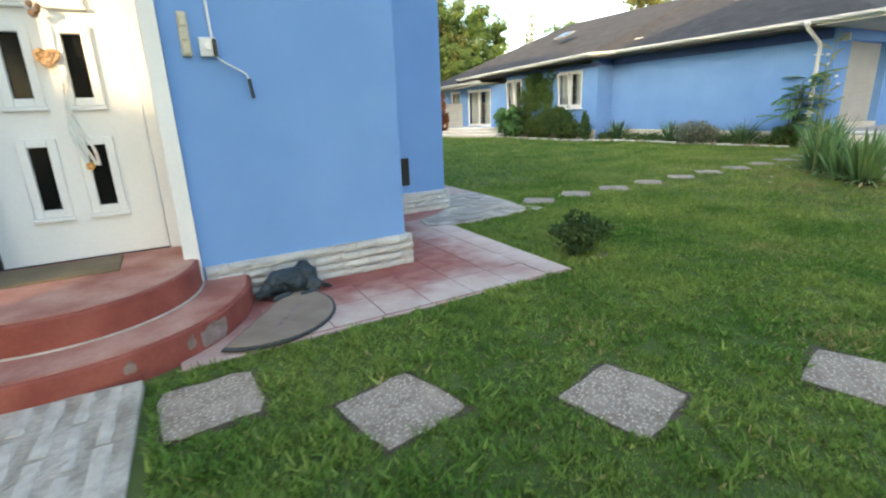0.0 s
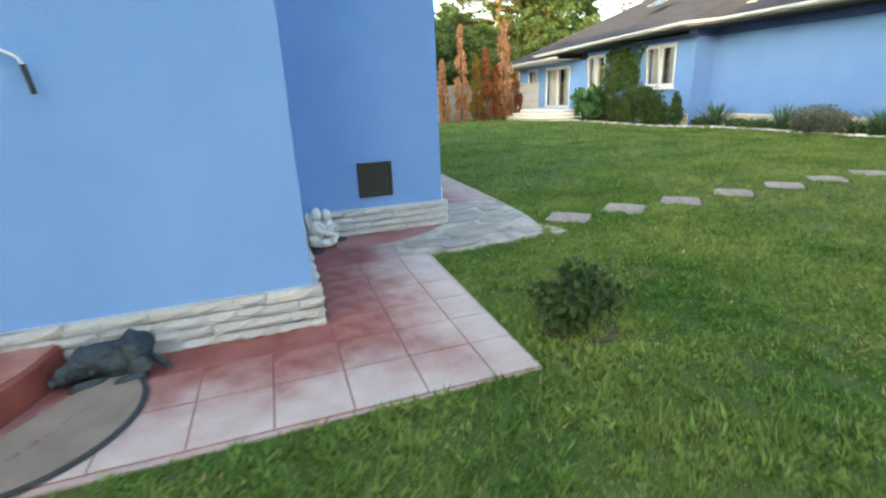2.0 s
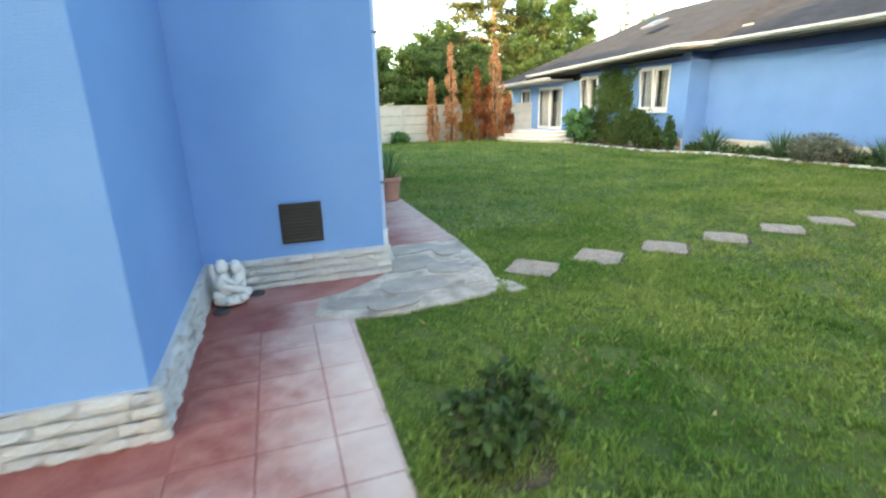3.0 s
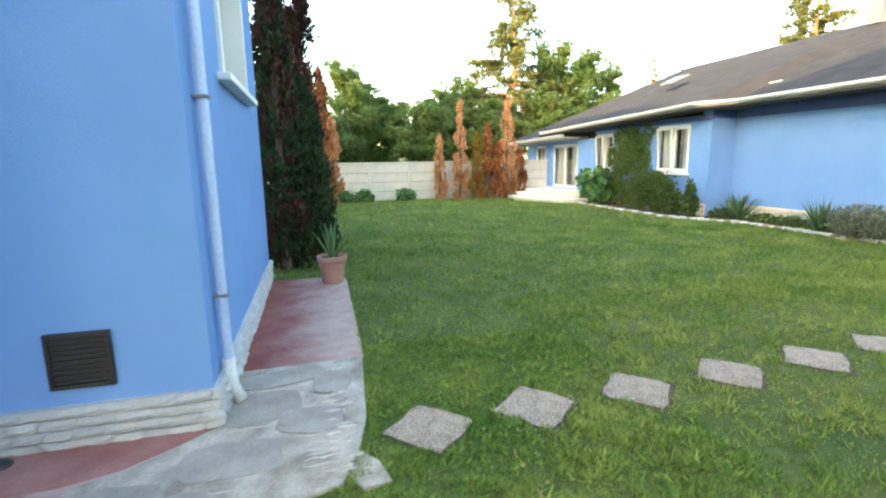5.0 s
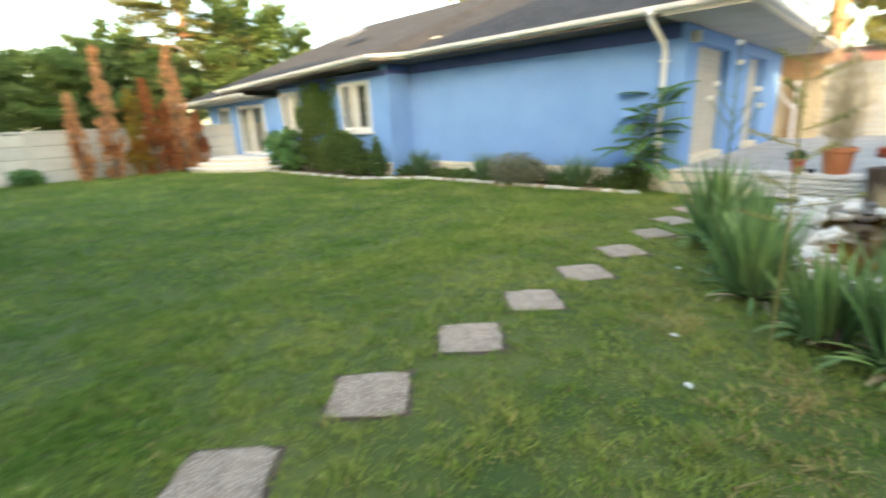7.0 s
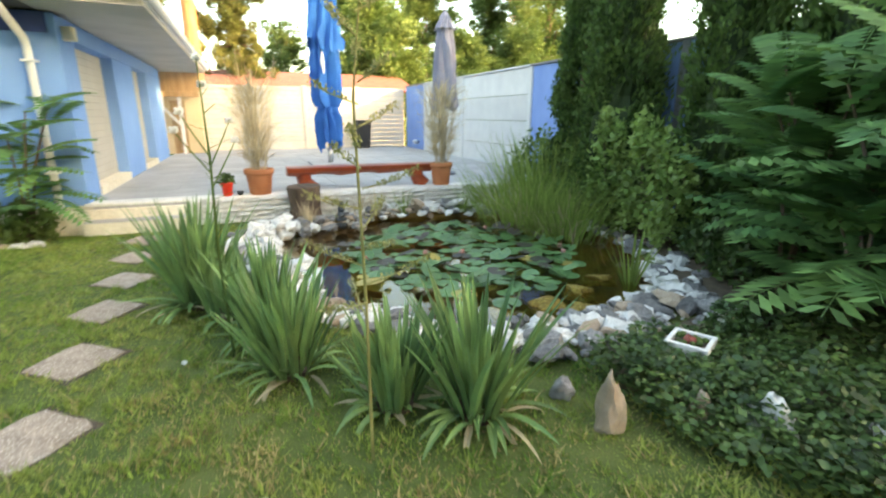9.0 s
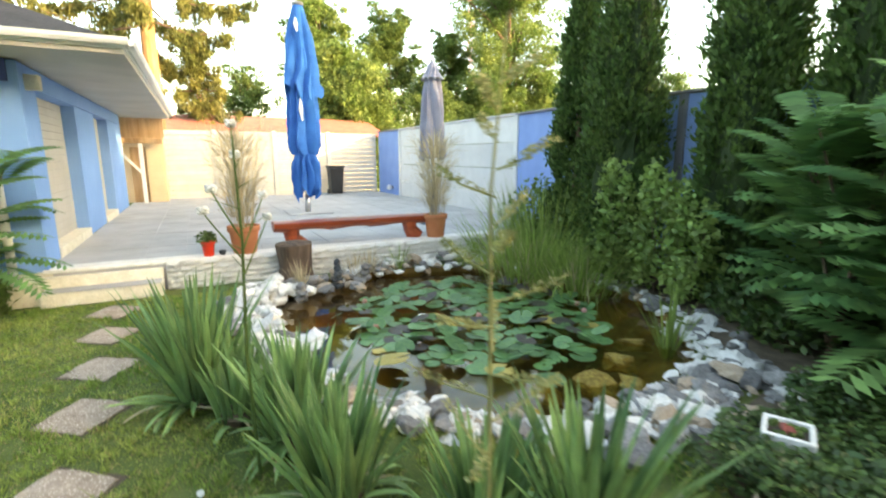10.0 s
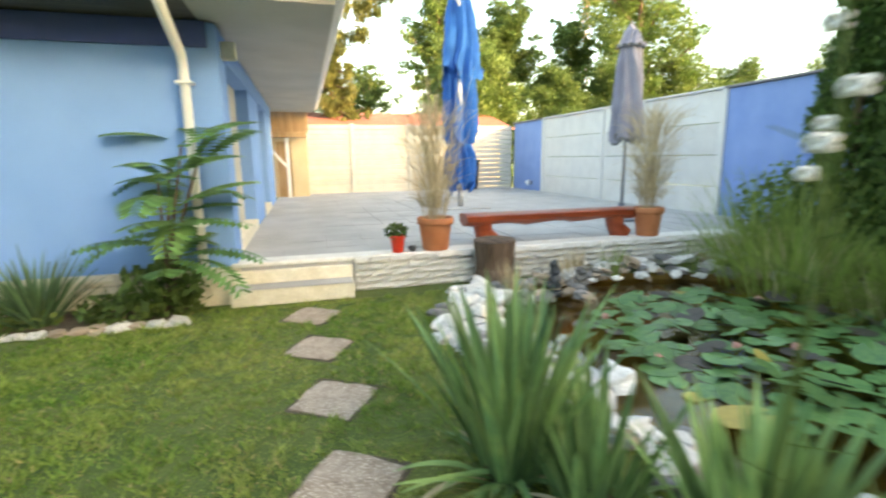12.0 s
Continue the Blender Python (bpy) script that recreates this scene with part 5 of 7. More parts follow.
def cloth(rows, folds, depth, seed, n=96, hem=0.0):
    """A hanging sleeve of sharp pleats: rows of (radius, z); hem: how far the lower edge dips between folds."""
    bm = bmesh.new()
    rings = []
    for i, (r, z) in enumerate(rows):
        q = i / (len(rows) - 1)
        ring = []
        for k in range(n):
            a = 2 * math.pi * k / n
            u = (a * folds / (2 * math.pi) + 0.35 * math.sin(q * 3 + 2 * a + seed) + 0.12 * math.sin(9 * q)) % 1.0
            pleat = 1 + depth * min(1, 0.25 + q * 2) * (abs(2 * u - 1) * 2 - 1) + 0.10 * noise.noise(Vector((math.cos(a) * 2, math.sin(a) * 2, q * 4 + seed)))
            dip = hem * q ** 3 * (0.5 * math.sin(2 * a + seed) + 0.5 * math.sin(5 * a + 2 * seed) + abs(2 * u - 1) - 0.5)
            ring.append(bm.verts.new((r * pleat * math.cos(a), r * pleat * math.sin(a), z + dip)))
        rings.append(ring)
    for lo, hi in zip(rings, rings[1:]):
        for k in range(n):
            bm.faces.new((lo[k], lo[(k + 1) % n], hi[(k + 1) % n], hi[k]))
    bmesh.ops.recalc_face_normals(bm, faces=bm.faces[:])
    return bm


def sleeve(stops, steps=7):
    """Radii and heights eased between stops."""
    out = []
    for (r0, z0), (r1, z1) in zip(stops, stops[1:]):
        out += [(r0 + (r1 - r0) * k / steps, z0 + (z1 - z0) * k / steps) for k in range(steps)]
    return out + [stops[-1]]


def blue_parasol(at):
    u = thing("blue_parasol", "large closed blue cloth parasol tied on a steel pole", "parasol", at)
    part("pole", tube(bmesh.new(), [(0, 0, 0.03), (0, 0, 4.62)], 0.045, 14), STEEL, u, smooth=True)
    part("canopy", cloth(sleeve([(0.10, 4.62), (0.20, 4.1), (0.26, 3.2), (0.31, 2.2), (0.32, 1.62), (0.25, 1.36)]), 9, 0.26, 1), CLOTH_BLUE, u)
    part("flap", cloth(sleeve([(0.115, 4.6), (0.25, 4.0), (0.34, 3.2), (0.40, 2.7)]), 7, 0.20, 4, hem=0.28), CLOTH_BLUE, u, "loose upper layer of the blue cloth")
    part("skirt", cloth(sleeve([(0.24, 1.36), (0.27, 1.15), (0.27, 0.75), (0.25, 0.45)]), 11, 0.3, 7, hem=0.16), CLOTH_BLUE, u, "crumpled lower end of the blue cloth")
    part("tie", tube(bmesh.new(), [(0.235 * math.cos(a), 0.235 * math.sin(a), 1.36 + 0.02 * math.sin(a)) for a in (2 * math.pi * k / 16 for k in range(17))], 0.016, 6), CLOTH_BLUE, u)
    for (x, z0, z1, w) in ((-0.335, 2.1, 2.62, 0.05), (-0.235, 4.0, 4.3, 0.05)):
        part("lining", tube(bmesh.new(), [(x - 0.06, 0.10, z0), (x - 0.045, 0.12, (z0 + z1) / 2), (x + 0.03, 0.10, z1)], [0.015, w, 0.015], 8), STATUE_WHITE, u, "white lining showing between folds")
    part("finial", lathe([(0.10, 4.60), (0.13, 4.63), (0.13, 4.67), (0.03, 4.70)], 16), GREY, u)
    part("base_plate", boxes((-0.5, 0.5, -0.5, 0.5, 0, 0.03), bevel=0.01), CONCRETE, u)
    part("socket", tube(bmesh.new(), [(0, 0, 0.03), (0, 0, 0.4)], 0.068, 14), STEEL, u, smooth=True)


def grey_parasol(at):
    u = thing("grey_parasol", "closed lilac-grey parasol on a dark pole", "parasol", at)
    part("pole", tube(bmesh.new(), [(0, 0, 0.03), (0, 0, 3.0)], 0.024, 12), GREY, u, smooth=True)
    part("canopy", cloth(sleeve([(0.13, 2.86), (0.17, 2.5), (0.20, 1.8), (0.23, 1.33)]), 8, 0.22, 2, hem=0.06), CLOTH_GREY, u)
    part("cap", cloth(sleeve([(0.03, 3.08), (0.10, 2.98), (0.20, 2.76)], 4), 8, 0.12, 5), CLOTH_GREY, u, "short upper cap of the cloth")
    part("band", cloth([(0.202, 2.775), (0.20, 2.74)], 8, 0.12, 5), GREY, u, "dark edge of the cap")
    # grey ring painted in for the shadow at the cloth's lower end
    part("hem", cloth([(0.225, 1.42), (0.20, 1.28)], 8, 0.24, 2, hem=0.05), GREY, u, "dark ring standing for the shadow at the hem")
    part("finial", lathe([(0.02, 3.06), (0.028, 3.09), (0.01, 3.13)], 10), GREY, u)
    part("base", lathe([(0.24, 0), (0.25, 0.04), (0.08, 0.09), (0.05, 0.3)], 24), GREY, u)


blue_parasol((17.2, 2.18, TZ))
grey_parasol((14.1, 0.36, TZ))
bin_t = thing("wheelie_bin", "black plastic wheelie bin by the fence", "bin", (22.6, 0.1, TZ))
bm = boxes((-0.26, 0.26, -0.24, 0.24, 0.04, 0.92))
for v in bm.verts:
    if v.co.z < 0.5:
        v.co.xy *= 0.8
part("body", bm, BLACK, bin_t)
part("lid", boxes((-0.3, 0.3, -0.28, 0.28, 0.925, 1.0), bevel=0.025), BLACK, bin_t)
for s in (-1, 1):
    part("wheel", tube(bmesh.new(), [(0.18, s * 0.2, 0.09), (0.18, s * 0.25, 0.09)], 0.09, 16), BLACK, bin_t)
fl = thing("flood_lamp", "small white ball lamp low on the fence", "lamp", (21.6, -1.63, TZ + 0.25))
bm = bmesh.new()
blob(bm, (0, 0.08, 0), (0.09, 0.09, 0.09))
part("globe", bm, WHITE, fl, smooth=True)
part("mount", boxes((-0.04, 0.04, -0.06, 0.02, -0.05, 0.05), bevel=0.01), GREY, fl)
el = thing("eave_lamp", "small cream lamp under the eave", "lamp", (12.75, 6.13, 2.56))
part("shade", boxes((-0.06, 0.06, -0.12, 0.03, -0.12, 0.05), bevel=0.015), BEIGE, el)

# ---- pond edge ----
def rock(seed, mat):
    bm = bmesh.new()
    blob(bm, (0, 0, 0), (1, 1, 1), rough=0.7, seed=seed, sub=2)
    for v in bm.verts:
        v.co *= 1 + 0.07 * math.sin(v.index * 12.9 + seed)
        v.co.z = max(-0.6, min(0.75, v.co.z))
    return done(bm, "rock", mat)


ROCKS = {k: [rock(10 * i + j, m) for j in range(4)] for i, (k, m) in enumerate((("w", STONE_WHITE), ("g", STONE_GREY), ("t", STONE_TAN), ("m", MOSS)))}
rim_t = thing("pond_edging", "loose white, grey and tan stones round the pond", "stone edging", (0, 0, 0))
rng = random.Random(8)


def lay(x, y, z, s, kinds):
    ob = new("rock", ROCKS[rng.choice(kinds)][rng.randrange(4)])
    ob.parent = rim_t
    ob.matrix_basis = pose(x, y, z + s * 0.3, rng.uniform(-25, 25), rng.uniform(-25, 25), rng.uniform(0, 360)) @ Matrix.Diagonal((s * rng.uniform(0.8, 1.4), s * rng.uniform(0.7, 1.1), s * rng.uniform(0.5, 0.8), 1))


for i, (x, y) in enumerate(SHORE):
    left = x > 9.4 and y > 3.4
    near = y > 2.6 and x < 9.4
    right = x < 9.0 and y <= 2.6
    for k in range(9 if left or right else 7):
        out = rng.uniform(-0.10, 0.30) if left else (rng.uniform(0.0, 0.34) if right else rng.uniform(-0.02 if near else -0.1, 0.24))
        d = Vector((x - mid.x, y - mid.y)).normalized()
        big = rng.uniform(0.06, 0.13) if left else (rng.uniform(0.045, 0.10) if right or near else rng.uniform(0.05, 0.09))
        lay(x + d.x * out + rng.uniform(-0.12, 0.12), y + d.y * out + rng.uniform(-0.12, 0.12), rng.uniform(-0.05, 0.12 if left else 0.03), big, "wwwwwg" if left else ("wwwgt" if near else ("wwwgg" if right else "ggwt")))
for k in range(150):
    lay(rng.uniform(7.08, 7.72), rng.uniform(0.5, 2.5), rng.uniform(0.0, 0.05), rng.uniform(0.04, 0.06) * rng.choice((1, 1, 1.4, 2.0)), "wwgggt")
for k in range(60):
    q = rng.random()
    lay(7.36 + 1.1 * q + rng.uniform(-0.1, 0.1), 2.5 + 1.1 * q + rng.uniform(-0.1, 0.1), rng.uniform(-0.02, 0.03), rng.uniform(0.04, 0.085), "wwwgt")
for k in range(40):
    lay(rng.uniform(11.9, 12.35), rng.uniform(0.2, 3.1), rng.uniform(0, 0.14), rng.uniform(0.05, 0.12), "ggwtww")
for k in range(26):
    lay(rng.uniform(11.3, 12.2), rng.uniform(2.6, 3.9), rng.uniform(0, 0.06), rng.uniform(0.05, 0.11), "gggwt")
for x, y, q in ((7.95, 2.75, 0.13), (7.9, 2.55, 0.11), (8.1, 1.75, 0.15), (7.95, 1.5, 0.13), (8.35, 1.25, 0.14), (8.2, 2.2, 0.1), (8.6, 0.8, 0.13)):
    lay(x, y, -0.17, q, "m")
for x, y, s, h in ((6.45, 2.55, 0.085, 0.3), (6.30, 2.1, 0.08, 0.2), (6.12, 1.85, 0.14, 0.22), (6.78, 2.6, 0.07, 0.13), (5.8, 1.5, 0.15, 0.18)):
    bm = bmesh.new()
    blob(bm, (0, 0, h * 0.42), (s, s * 0.8, h * 0.62), rough=0.4, seed=int(x * 10), sub=3)
    for v in bm.verts:
        v.co *= 1 + 0.22 * noise.noise(v.co * 9 + Vector((x, y, 0))) + 0.06 * noise.noise(v.co * 30)
        v.co.x *= 1.15 - 0.6 * v.co.z / h
        v.co.y *= 1.1 - 0.4 * v.co.z / h
    b = tagged(part("standing_stone", bm, STONE_TAN if s in (0.08, 0.085) else (STONE_GREY if s == 0.07 else STONE_WHITE)), "rough pale stone standing at the edge of the planting", "stone", "stones edging the planting")
    b.matrix_basis = pose(x, y, 0, 0, 0, x * 90)
tray = thing("planter_tray", "square white tray planted with moss and red houseleeks", "planter", (6.83, 1.58, 0.10), rz=28)
part("rim", boxes((-0.13, 0.13, -0.13, -0.10, 0, 0.06), (-0.13, 0.13, 0.10, 0.13, 0, 0.06), (-0.13, -0.10, -0.10, 0.10, 0, 0.06), (0.10, 0.13, -0.10, 0.10, 0, 0.06), bevel=0.006), STATUE_WHITE, tray)
part("soil", boxes((-0.10, 0.10, -0.10, 0.10, 0.0, 0.035)), SOIL, tray)
bm = bmesh.new()
for i in range(14):
    blob(bm, (random.uniform(-0.08, 0.08), random.uniform(-0.08, 0.08), 0.045), (0.025, 0.025, 0.018), rough=0.4, seed=i, sub=1)
part("moss", bm, LEAF_YELLOW, tray)
bm = bmesh.new()
for i in range(6):
    blob(bm, (random.uniform(-0.02, 0.07), random.uniform(-0.05, 0.05), 0.055), (0.025, 0.025, 0.02), rough=0.4, seed=i, sub=1)
part("houseleek", bm, RED_STEP, tray)
st2 = tagged(part("tray_block", boxes((6.72, 6.94, 1.47, 1.69, 0.0, 0.098), bevel=0.01), STONE_GREY), "low grey block under the planter tray", "stone block")
p = pot("clay_bowl", "wide terracotta bowl among the shrubs", (6.15, -0.05, 0.42), 0.3, 0.3, TERRACOTTA)
bm = bmesh.new()
blob(bm, (0, 0, 0.2), (0.34, 0.3, 0.24), rough=0.4, seed=5, sub=2)
b = tagged(part("boulder", bm, STONE_TAN), "pale boulder under the terracotta bowl", "stone")
b.matrix_basis = pose(6.15, -0.05, 0.0)
for k, (x, y) in enumerate(((11.62, 2.95), (11.85, 2.5), (11.2, 3.5))):
    c = thing("stone_figure", "little stacked dark stone figure on the pond edge", "stone figure", (x, y, -0.03), "stone figures on the pond edge")
    for j in range(5 if k == 0 else 3):
        bm = bmesh.new()
        blob(bm, (0.015 * math.sin(j * 2 + k), 0, 0.05 + 0.075 * j), (0.10 - 0.013 * j, 0.085 - 0.011 * j, 0.052), rough=0.5, seed=k + j, sub=2)
        part("stone", bm, STEM_DARK if k == 0 else STONE_GREY, c)

# lily pads
lil = thing("water_lily", "crowded green water-lily pads with a few yellowed leaves", "water lily", (0, 0, 0), kind="")
PADS = []
for j in range(4):
    bm = bmesh.new()
    rngp = random.Random(j)
    c = bm.verts.new((0, 0, 0.0))
    ring = [bm.verts.new((math.cos(a) * (1 + 0.05 * math.sin(5 * a + j)), math.sin(a) * (1 + 0.04 * math.sin(4 * a)), 0.04 + 0.07 * math.sin(3 * a + j) * 0.6)) for a in (0.22 + (2 * math.pi - 0.44) * k / 18 for k in range(19))]
    for a, b in zip(ring, ring[1:]):
        bm.faces.new((c, a, b))
    got = bmesh.ops.extrude_face_region(bm, geom=bm.faces[:])["geom"]
    for v in got:
        if isinstance(v, bmesh.types.BMVert):
            v.co.z += 0.05
    bmesh.ops.recalc_face_normals(bm, faces=bm.faces[:])
    PADS.append((done(bm.copy(), "pad", LILY), done(bm.copy(), "pad", LILY_DARK), done(bm, "pad", LILY_OLD)))
rng = random.Random(12)
spots = []
tries = 0
while len(spots) < 235 and tries < 12000:
    tries += 1
    x, y = rng.uniform(8.4, 11.7), rng.uniform(0.3, 3.3)
    u = ((x - 10.0) / 1.5) ** 2 + ((y - 1.8) / 1.35) ** 2
    if u > 1 and rng.random() > 0.02 or not inside(x, y, SHORE):
        continue
    if any((x - a) ** 2 + (y - b) ** 2 < 0.115 ** 2 for a, b in spots):
        continue
    spots.append((x, y))
spots += [(8.3, 2.1), (8.72, 2.42), (9.1, 3.15), (8.9, 2.1), (9.5, 2.95)]
for i, (x, y) in enumerate(spots):
    old = i % 37 == 5 or i in (len(spots) - 3,)
    ob = new("pad", PADS[i % 4][2 if old else (1 if i % 7 == 3 else 0)])
    ob.parent = lil
    s = rng.uniform(0.065, 0.135) if i < len(spots) - 5 else rng.uniform(0.13, 0.165)
    lift = rng.random() < 0.42
    ob.matrix_basis = pose(x, y, -0.076 + (rng.uniform(0.02, 0.08) if lift else rng.uniform(0, 0.006)), rng.uniform(-26, 26) if lift else rng.uniform(-2, 2), rng.uniform(-26, 26) if lift else 0, rng.uniform(0, 360)) @ Matrix.Diagonal((s, s, s * 0.35, 1))
for k in range(7):
    x, y = spots[k * 17]
    bm = bmesh.new()
    for j in range(8):
        a = j * 0.785
        blob(bm, (0.02 * math.cos(a), 0.02 * math.sin(a), 0.03), (0.012, 0.012, 0.03), (15 * math.sin(a), 15 * math.cos(a), 0), sub=1)
    o = part("bloom", bm, material("pink_bloom", (0.5, 0.22, 0.2, 1), (0.6, 0.35, 0.3, 1), 9) if k == 0 else bpy.data.materials["pink_bloom"], lil, "small pink bud")
    o.matrix_basis = pose(x, y, -0.05)


# ---- planting ----
def yucca(x, y, seed, n, length):
    """An upright sheaf of sword leaves over a skirt of older ones that bend to the ground."""
    t = thing("yucca", "dense clump of long sword-shaped blue-green yucca leaves", "yucca plant", (x, y, 0), "yuccas by the pond")
    tufted(t, "leaf", int(n * 1.1), length * 1.08, 0.05, 0.5, YUCCA, seed, 0.04, 0.15, 0.26, 6)
    tufted(t, "outer_leaf", int(n * 0.32), length * 0.62, 0.042, 0.45, YUCCA, seed + 200, 0.03, 0.14, 1.5, 7, up=0.75)
    tufted(t, "dead_leaf", int(n * 0.12), length * 0.55, 0.035, 0.4, STRAW, seed + 300, 0.02, 0.14, 1.4, 6, up=1.0)
    part("crown_base", lathe([(0.10, 0), (0.12, 0.05), (0.04, 0.12)], 10), LOG, t)


for i, (x, y, n, l) in enumerate(((9.0, 4.6, 110, 0.79), (8.66, 4.38, 45, 0.56), (8.2, 4.08, 85, 0.63), (7.6, 4.0, 80, 0.62), (7.04, 3.5, 70, 0.5), (6.8, 3.12, 75, 0.66))):
    yucca(x, y, 60 + i, n, l)
for i, (x, y, l, n) in enumerate(((12.0, 11.95, 0.68, 80), (12.0, 9.95, 0.66, 80), (12.05, 7.75, 0.66, 80), (12.1, 8.35, 0.4, 30), (12.0, 10.6, 0.32, 30))):
    t = thing("yucca", "small spiky yucca in the bed under the wall", "yucca plant", (x, y, 0.0), "yuccas in the flower bed")
    tufted(t, "leaf", int(n * 1.3), l * 1.1, 0.036, 0.9, YUCCA_DARK, 80 + i, 0.0, 0.10, 0.35, 5)


def shrub(name, label, category, spots, count, size, mat, seed, flat=0.0, group=""):
    c = spots[0][0]
    t = thing(name, label, category, (c[0], c[1], 0), group)
    rel = [((a[0] - c[0], a[1] - c[1], a[2]), r) for a, r in spots]
    cloud_part("foliage", np.random.default_rng(seed), rel, count, size, mat, t, flat=flat)
    bm = bmesh.new()
    rr = random.Random(seed)
    for k in range(5):
        s = rel[rr.randrange(len(rel))]
        tube(bm, [(rr.uniform(-0.03, 0.03), rr.uniform(-0.03, 0.03), 0), ((s[0][0]) * 0.5, s[0][1] * 0.5, s[0][2] * 0.6), (s[0][0] + rr.uniform(-0.05, 0.05), s[0][1], s[0][2])], [0.012, 0.009, 0.004], 5)
    part("stem", bm, BARK, t)
    return t


shrub("low_shrub", "small dark green shrub in a bare patch of the lawn", "shrub", [((1.36, 3.07, 0.15), (0.16, 0.15, 0.13)), ((1.2, 3.14, 0.2), (0.08, 0.08, 0.07)), ((1.52, 3.0, 0.19), (0.08, 0.08, 0.08)), ((1.4, 3.2, 0.27), (0.07, 0.07, 0.07)), ((1.3, 2.93, 0.22), (0.08, 0.07, 0.08)), ((1.5, 3.15, 0.25), (0.06, 0.06, 0.06)), ((1.24, 3.0, 0.1), (0.09, 0.08, 0.07))], 1000, 0.029, LEAF_DARK, 1)
solid("soil_patch", prism([(1.36 + 0.24 * math.cos(a) * (1 + 0.2 * math.sin(3 * a)), 3.05 + 0.2 * math.sin(a)) for a in (k * 0.4189 for k in range(15))], -0.02, 0.006), SOIL, "bare soil round the shrub", "soil")
shrub("lavender_bush", "silvery grey lavender bush at the edge of the bed", "shrub", [((11.85, 9.1, 0.32), (0.42, 0.55, 0.3)), ((11.9, 8.75, 0.28), (0.35, 0.4, 0.26))], 2400, 0.036, GREYBUSH, 2, 0.0)
lav = bpy.data.objects["lavender_bush"]
tufted(lav, "flower_spike", 150, 0.72, 0.014, 1.0, GREYBUSH, 71, 0.05, 0.4, 0.2, 4)
shrub("clipped_bush", "rounded green bush under the window", "shrub", [((11.35, 14.0, 0.6), (0.3, 0.5, 0.5)), ((11.35, 14.5, 0.7), (0.32, 0.4, 0.45)), ((11.4, 13.6, 0.35), (0.25, 0.35, 0.3)), ((11.3, 14.2, 1.0), (0.15, 0.25, 0.2))], 4200, 0.05, TREE_LEAF, 3)
rr = random.Random(7)
vine = []
for k in range(90):
    zz = rr.uniform(0.1, 2.35)
    vine.append(((rr.uniform(11.5, 11.68), 15.85 + rr.uniform(-0.85, 0.8), zz), (rr.uniform(0.05, 0.12), rr.uniform(0.16, 0.3), rr.uniform(0.16, 0.3))))
shrub("climbing_ivy", "green climber covering the wall between the windows", "climbing plant", vine, 13000, 0.038, LEAF_YELLOW, 4)
shrub("broad_leaf_plant", "large-leaved blue-green plant against the bungalow", "shrub", [((11.2, 16.9, 0.5), (0.4, 0.6, 0.45)), ((11.1, 17.3, 0.9), (0.35, 0.5, 0.25)), ((11.1, 16.6, 1.0), (0.25, 0.3, 0.25))], 520, 0.14, SUMAC, 5)
shrub("little_conifer", "small dark conical conifer beside the window", "conifer", [((11.4, 12.9, 0.35), (0.2, 0.2, 0.35)), ((11.4, 12.9, 0.7), (0.12, 0.12, 0.3))], 1200, 0.04, THUJA, 6)
for i, (y, r) in enumerate(((11.3, 0.22), (10.6, 0.2), (8.0, 0.2), (12.5, 0.25), (7.1, 0.2), (9.7, 0.18))):
    shrub("bed_plant", "low green perennial in the flower bed", "plant", [((12.05, y, 0.12), (0.25, r + 0.15, 0.13))], 420, 0.04, LEAF_YELLOW if i % 2 else LEAF, 20 + i, group="perennials in the bed")
solid("soil_bed", prism([(11.82, 6.62), (MX - 0.05, 6.62), (MX - 0.05, 12.74), (WX - 0.05, 12.74), (WX - 0.05, 18.6), (10.95, 18.6), (10.98, 13.2), (11.3, 12.4), (11.75, 11.6)], -0.02, 0.03), SOIL, "dry soil of the flower bed under the wall", "flower bed")
bed_edge = thing("bed_edging", "row of pale stones edging the flower bed", "stone edging", (0, 0, 0))
rng = random.Random(4)
LINE = [(11.8, 6.6), (11.75, 11.6), (11.25, 12.5), (10.95, 13.2), (10.9, 18.6)]
for (x0, y0), (x1, y1) in zip(LINE, LINE[1:]):
    d = math.dist((x0, y0), (x1, y1))
    k = 0.0
    while k < d:
        q = k / d
        ob = new("rock", ROCKS["w" if rng.random() < 0.75 else "t"][rng.randrange(4)])
        ob.parent = bed_edge
        s = rng.uniform(0.05, 0.08)
        ob.matrix_basis = pose(x0 + (x1 - x0) * q, y0 + (y1 - y0) * q, 0.02, 0, 0, rng.uniform(0, 360)) @ Matrix.Diagonal((s * 1.5, s * 1.3, s * 0.8, 1))
        k += 0.15
fallen = tagged(part("bark_piece", boxes((-0.12, 0.12, -0.05, 0.05, 0, 0.03), bevel=0.01), STONE_TAN), "tan flat stone lying on the lawn edge", "stone")
fallen.matrix_basis = pose(11.55, 9.2, 0.0, 0, 0, 70)


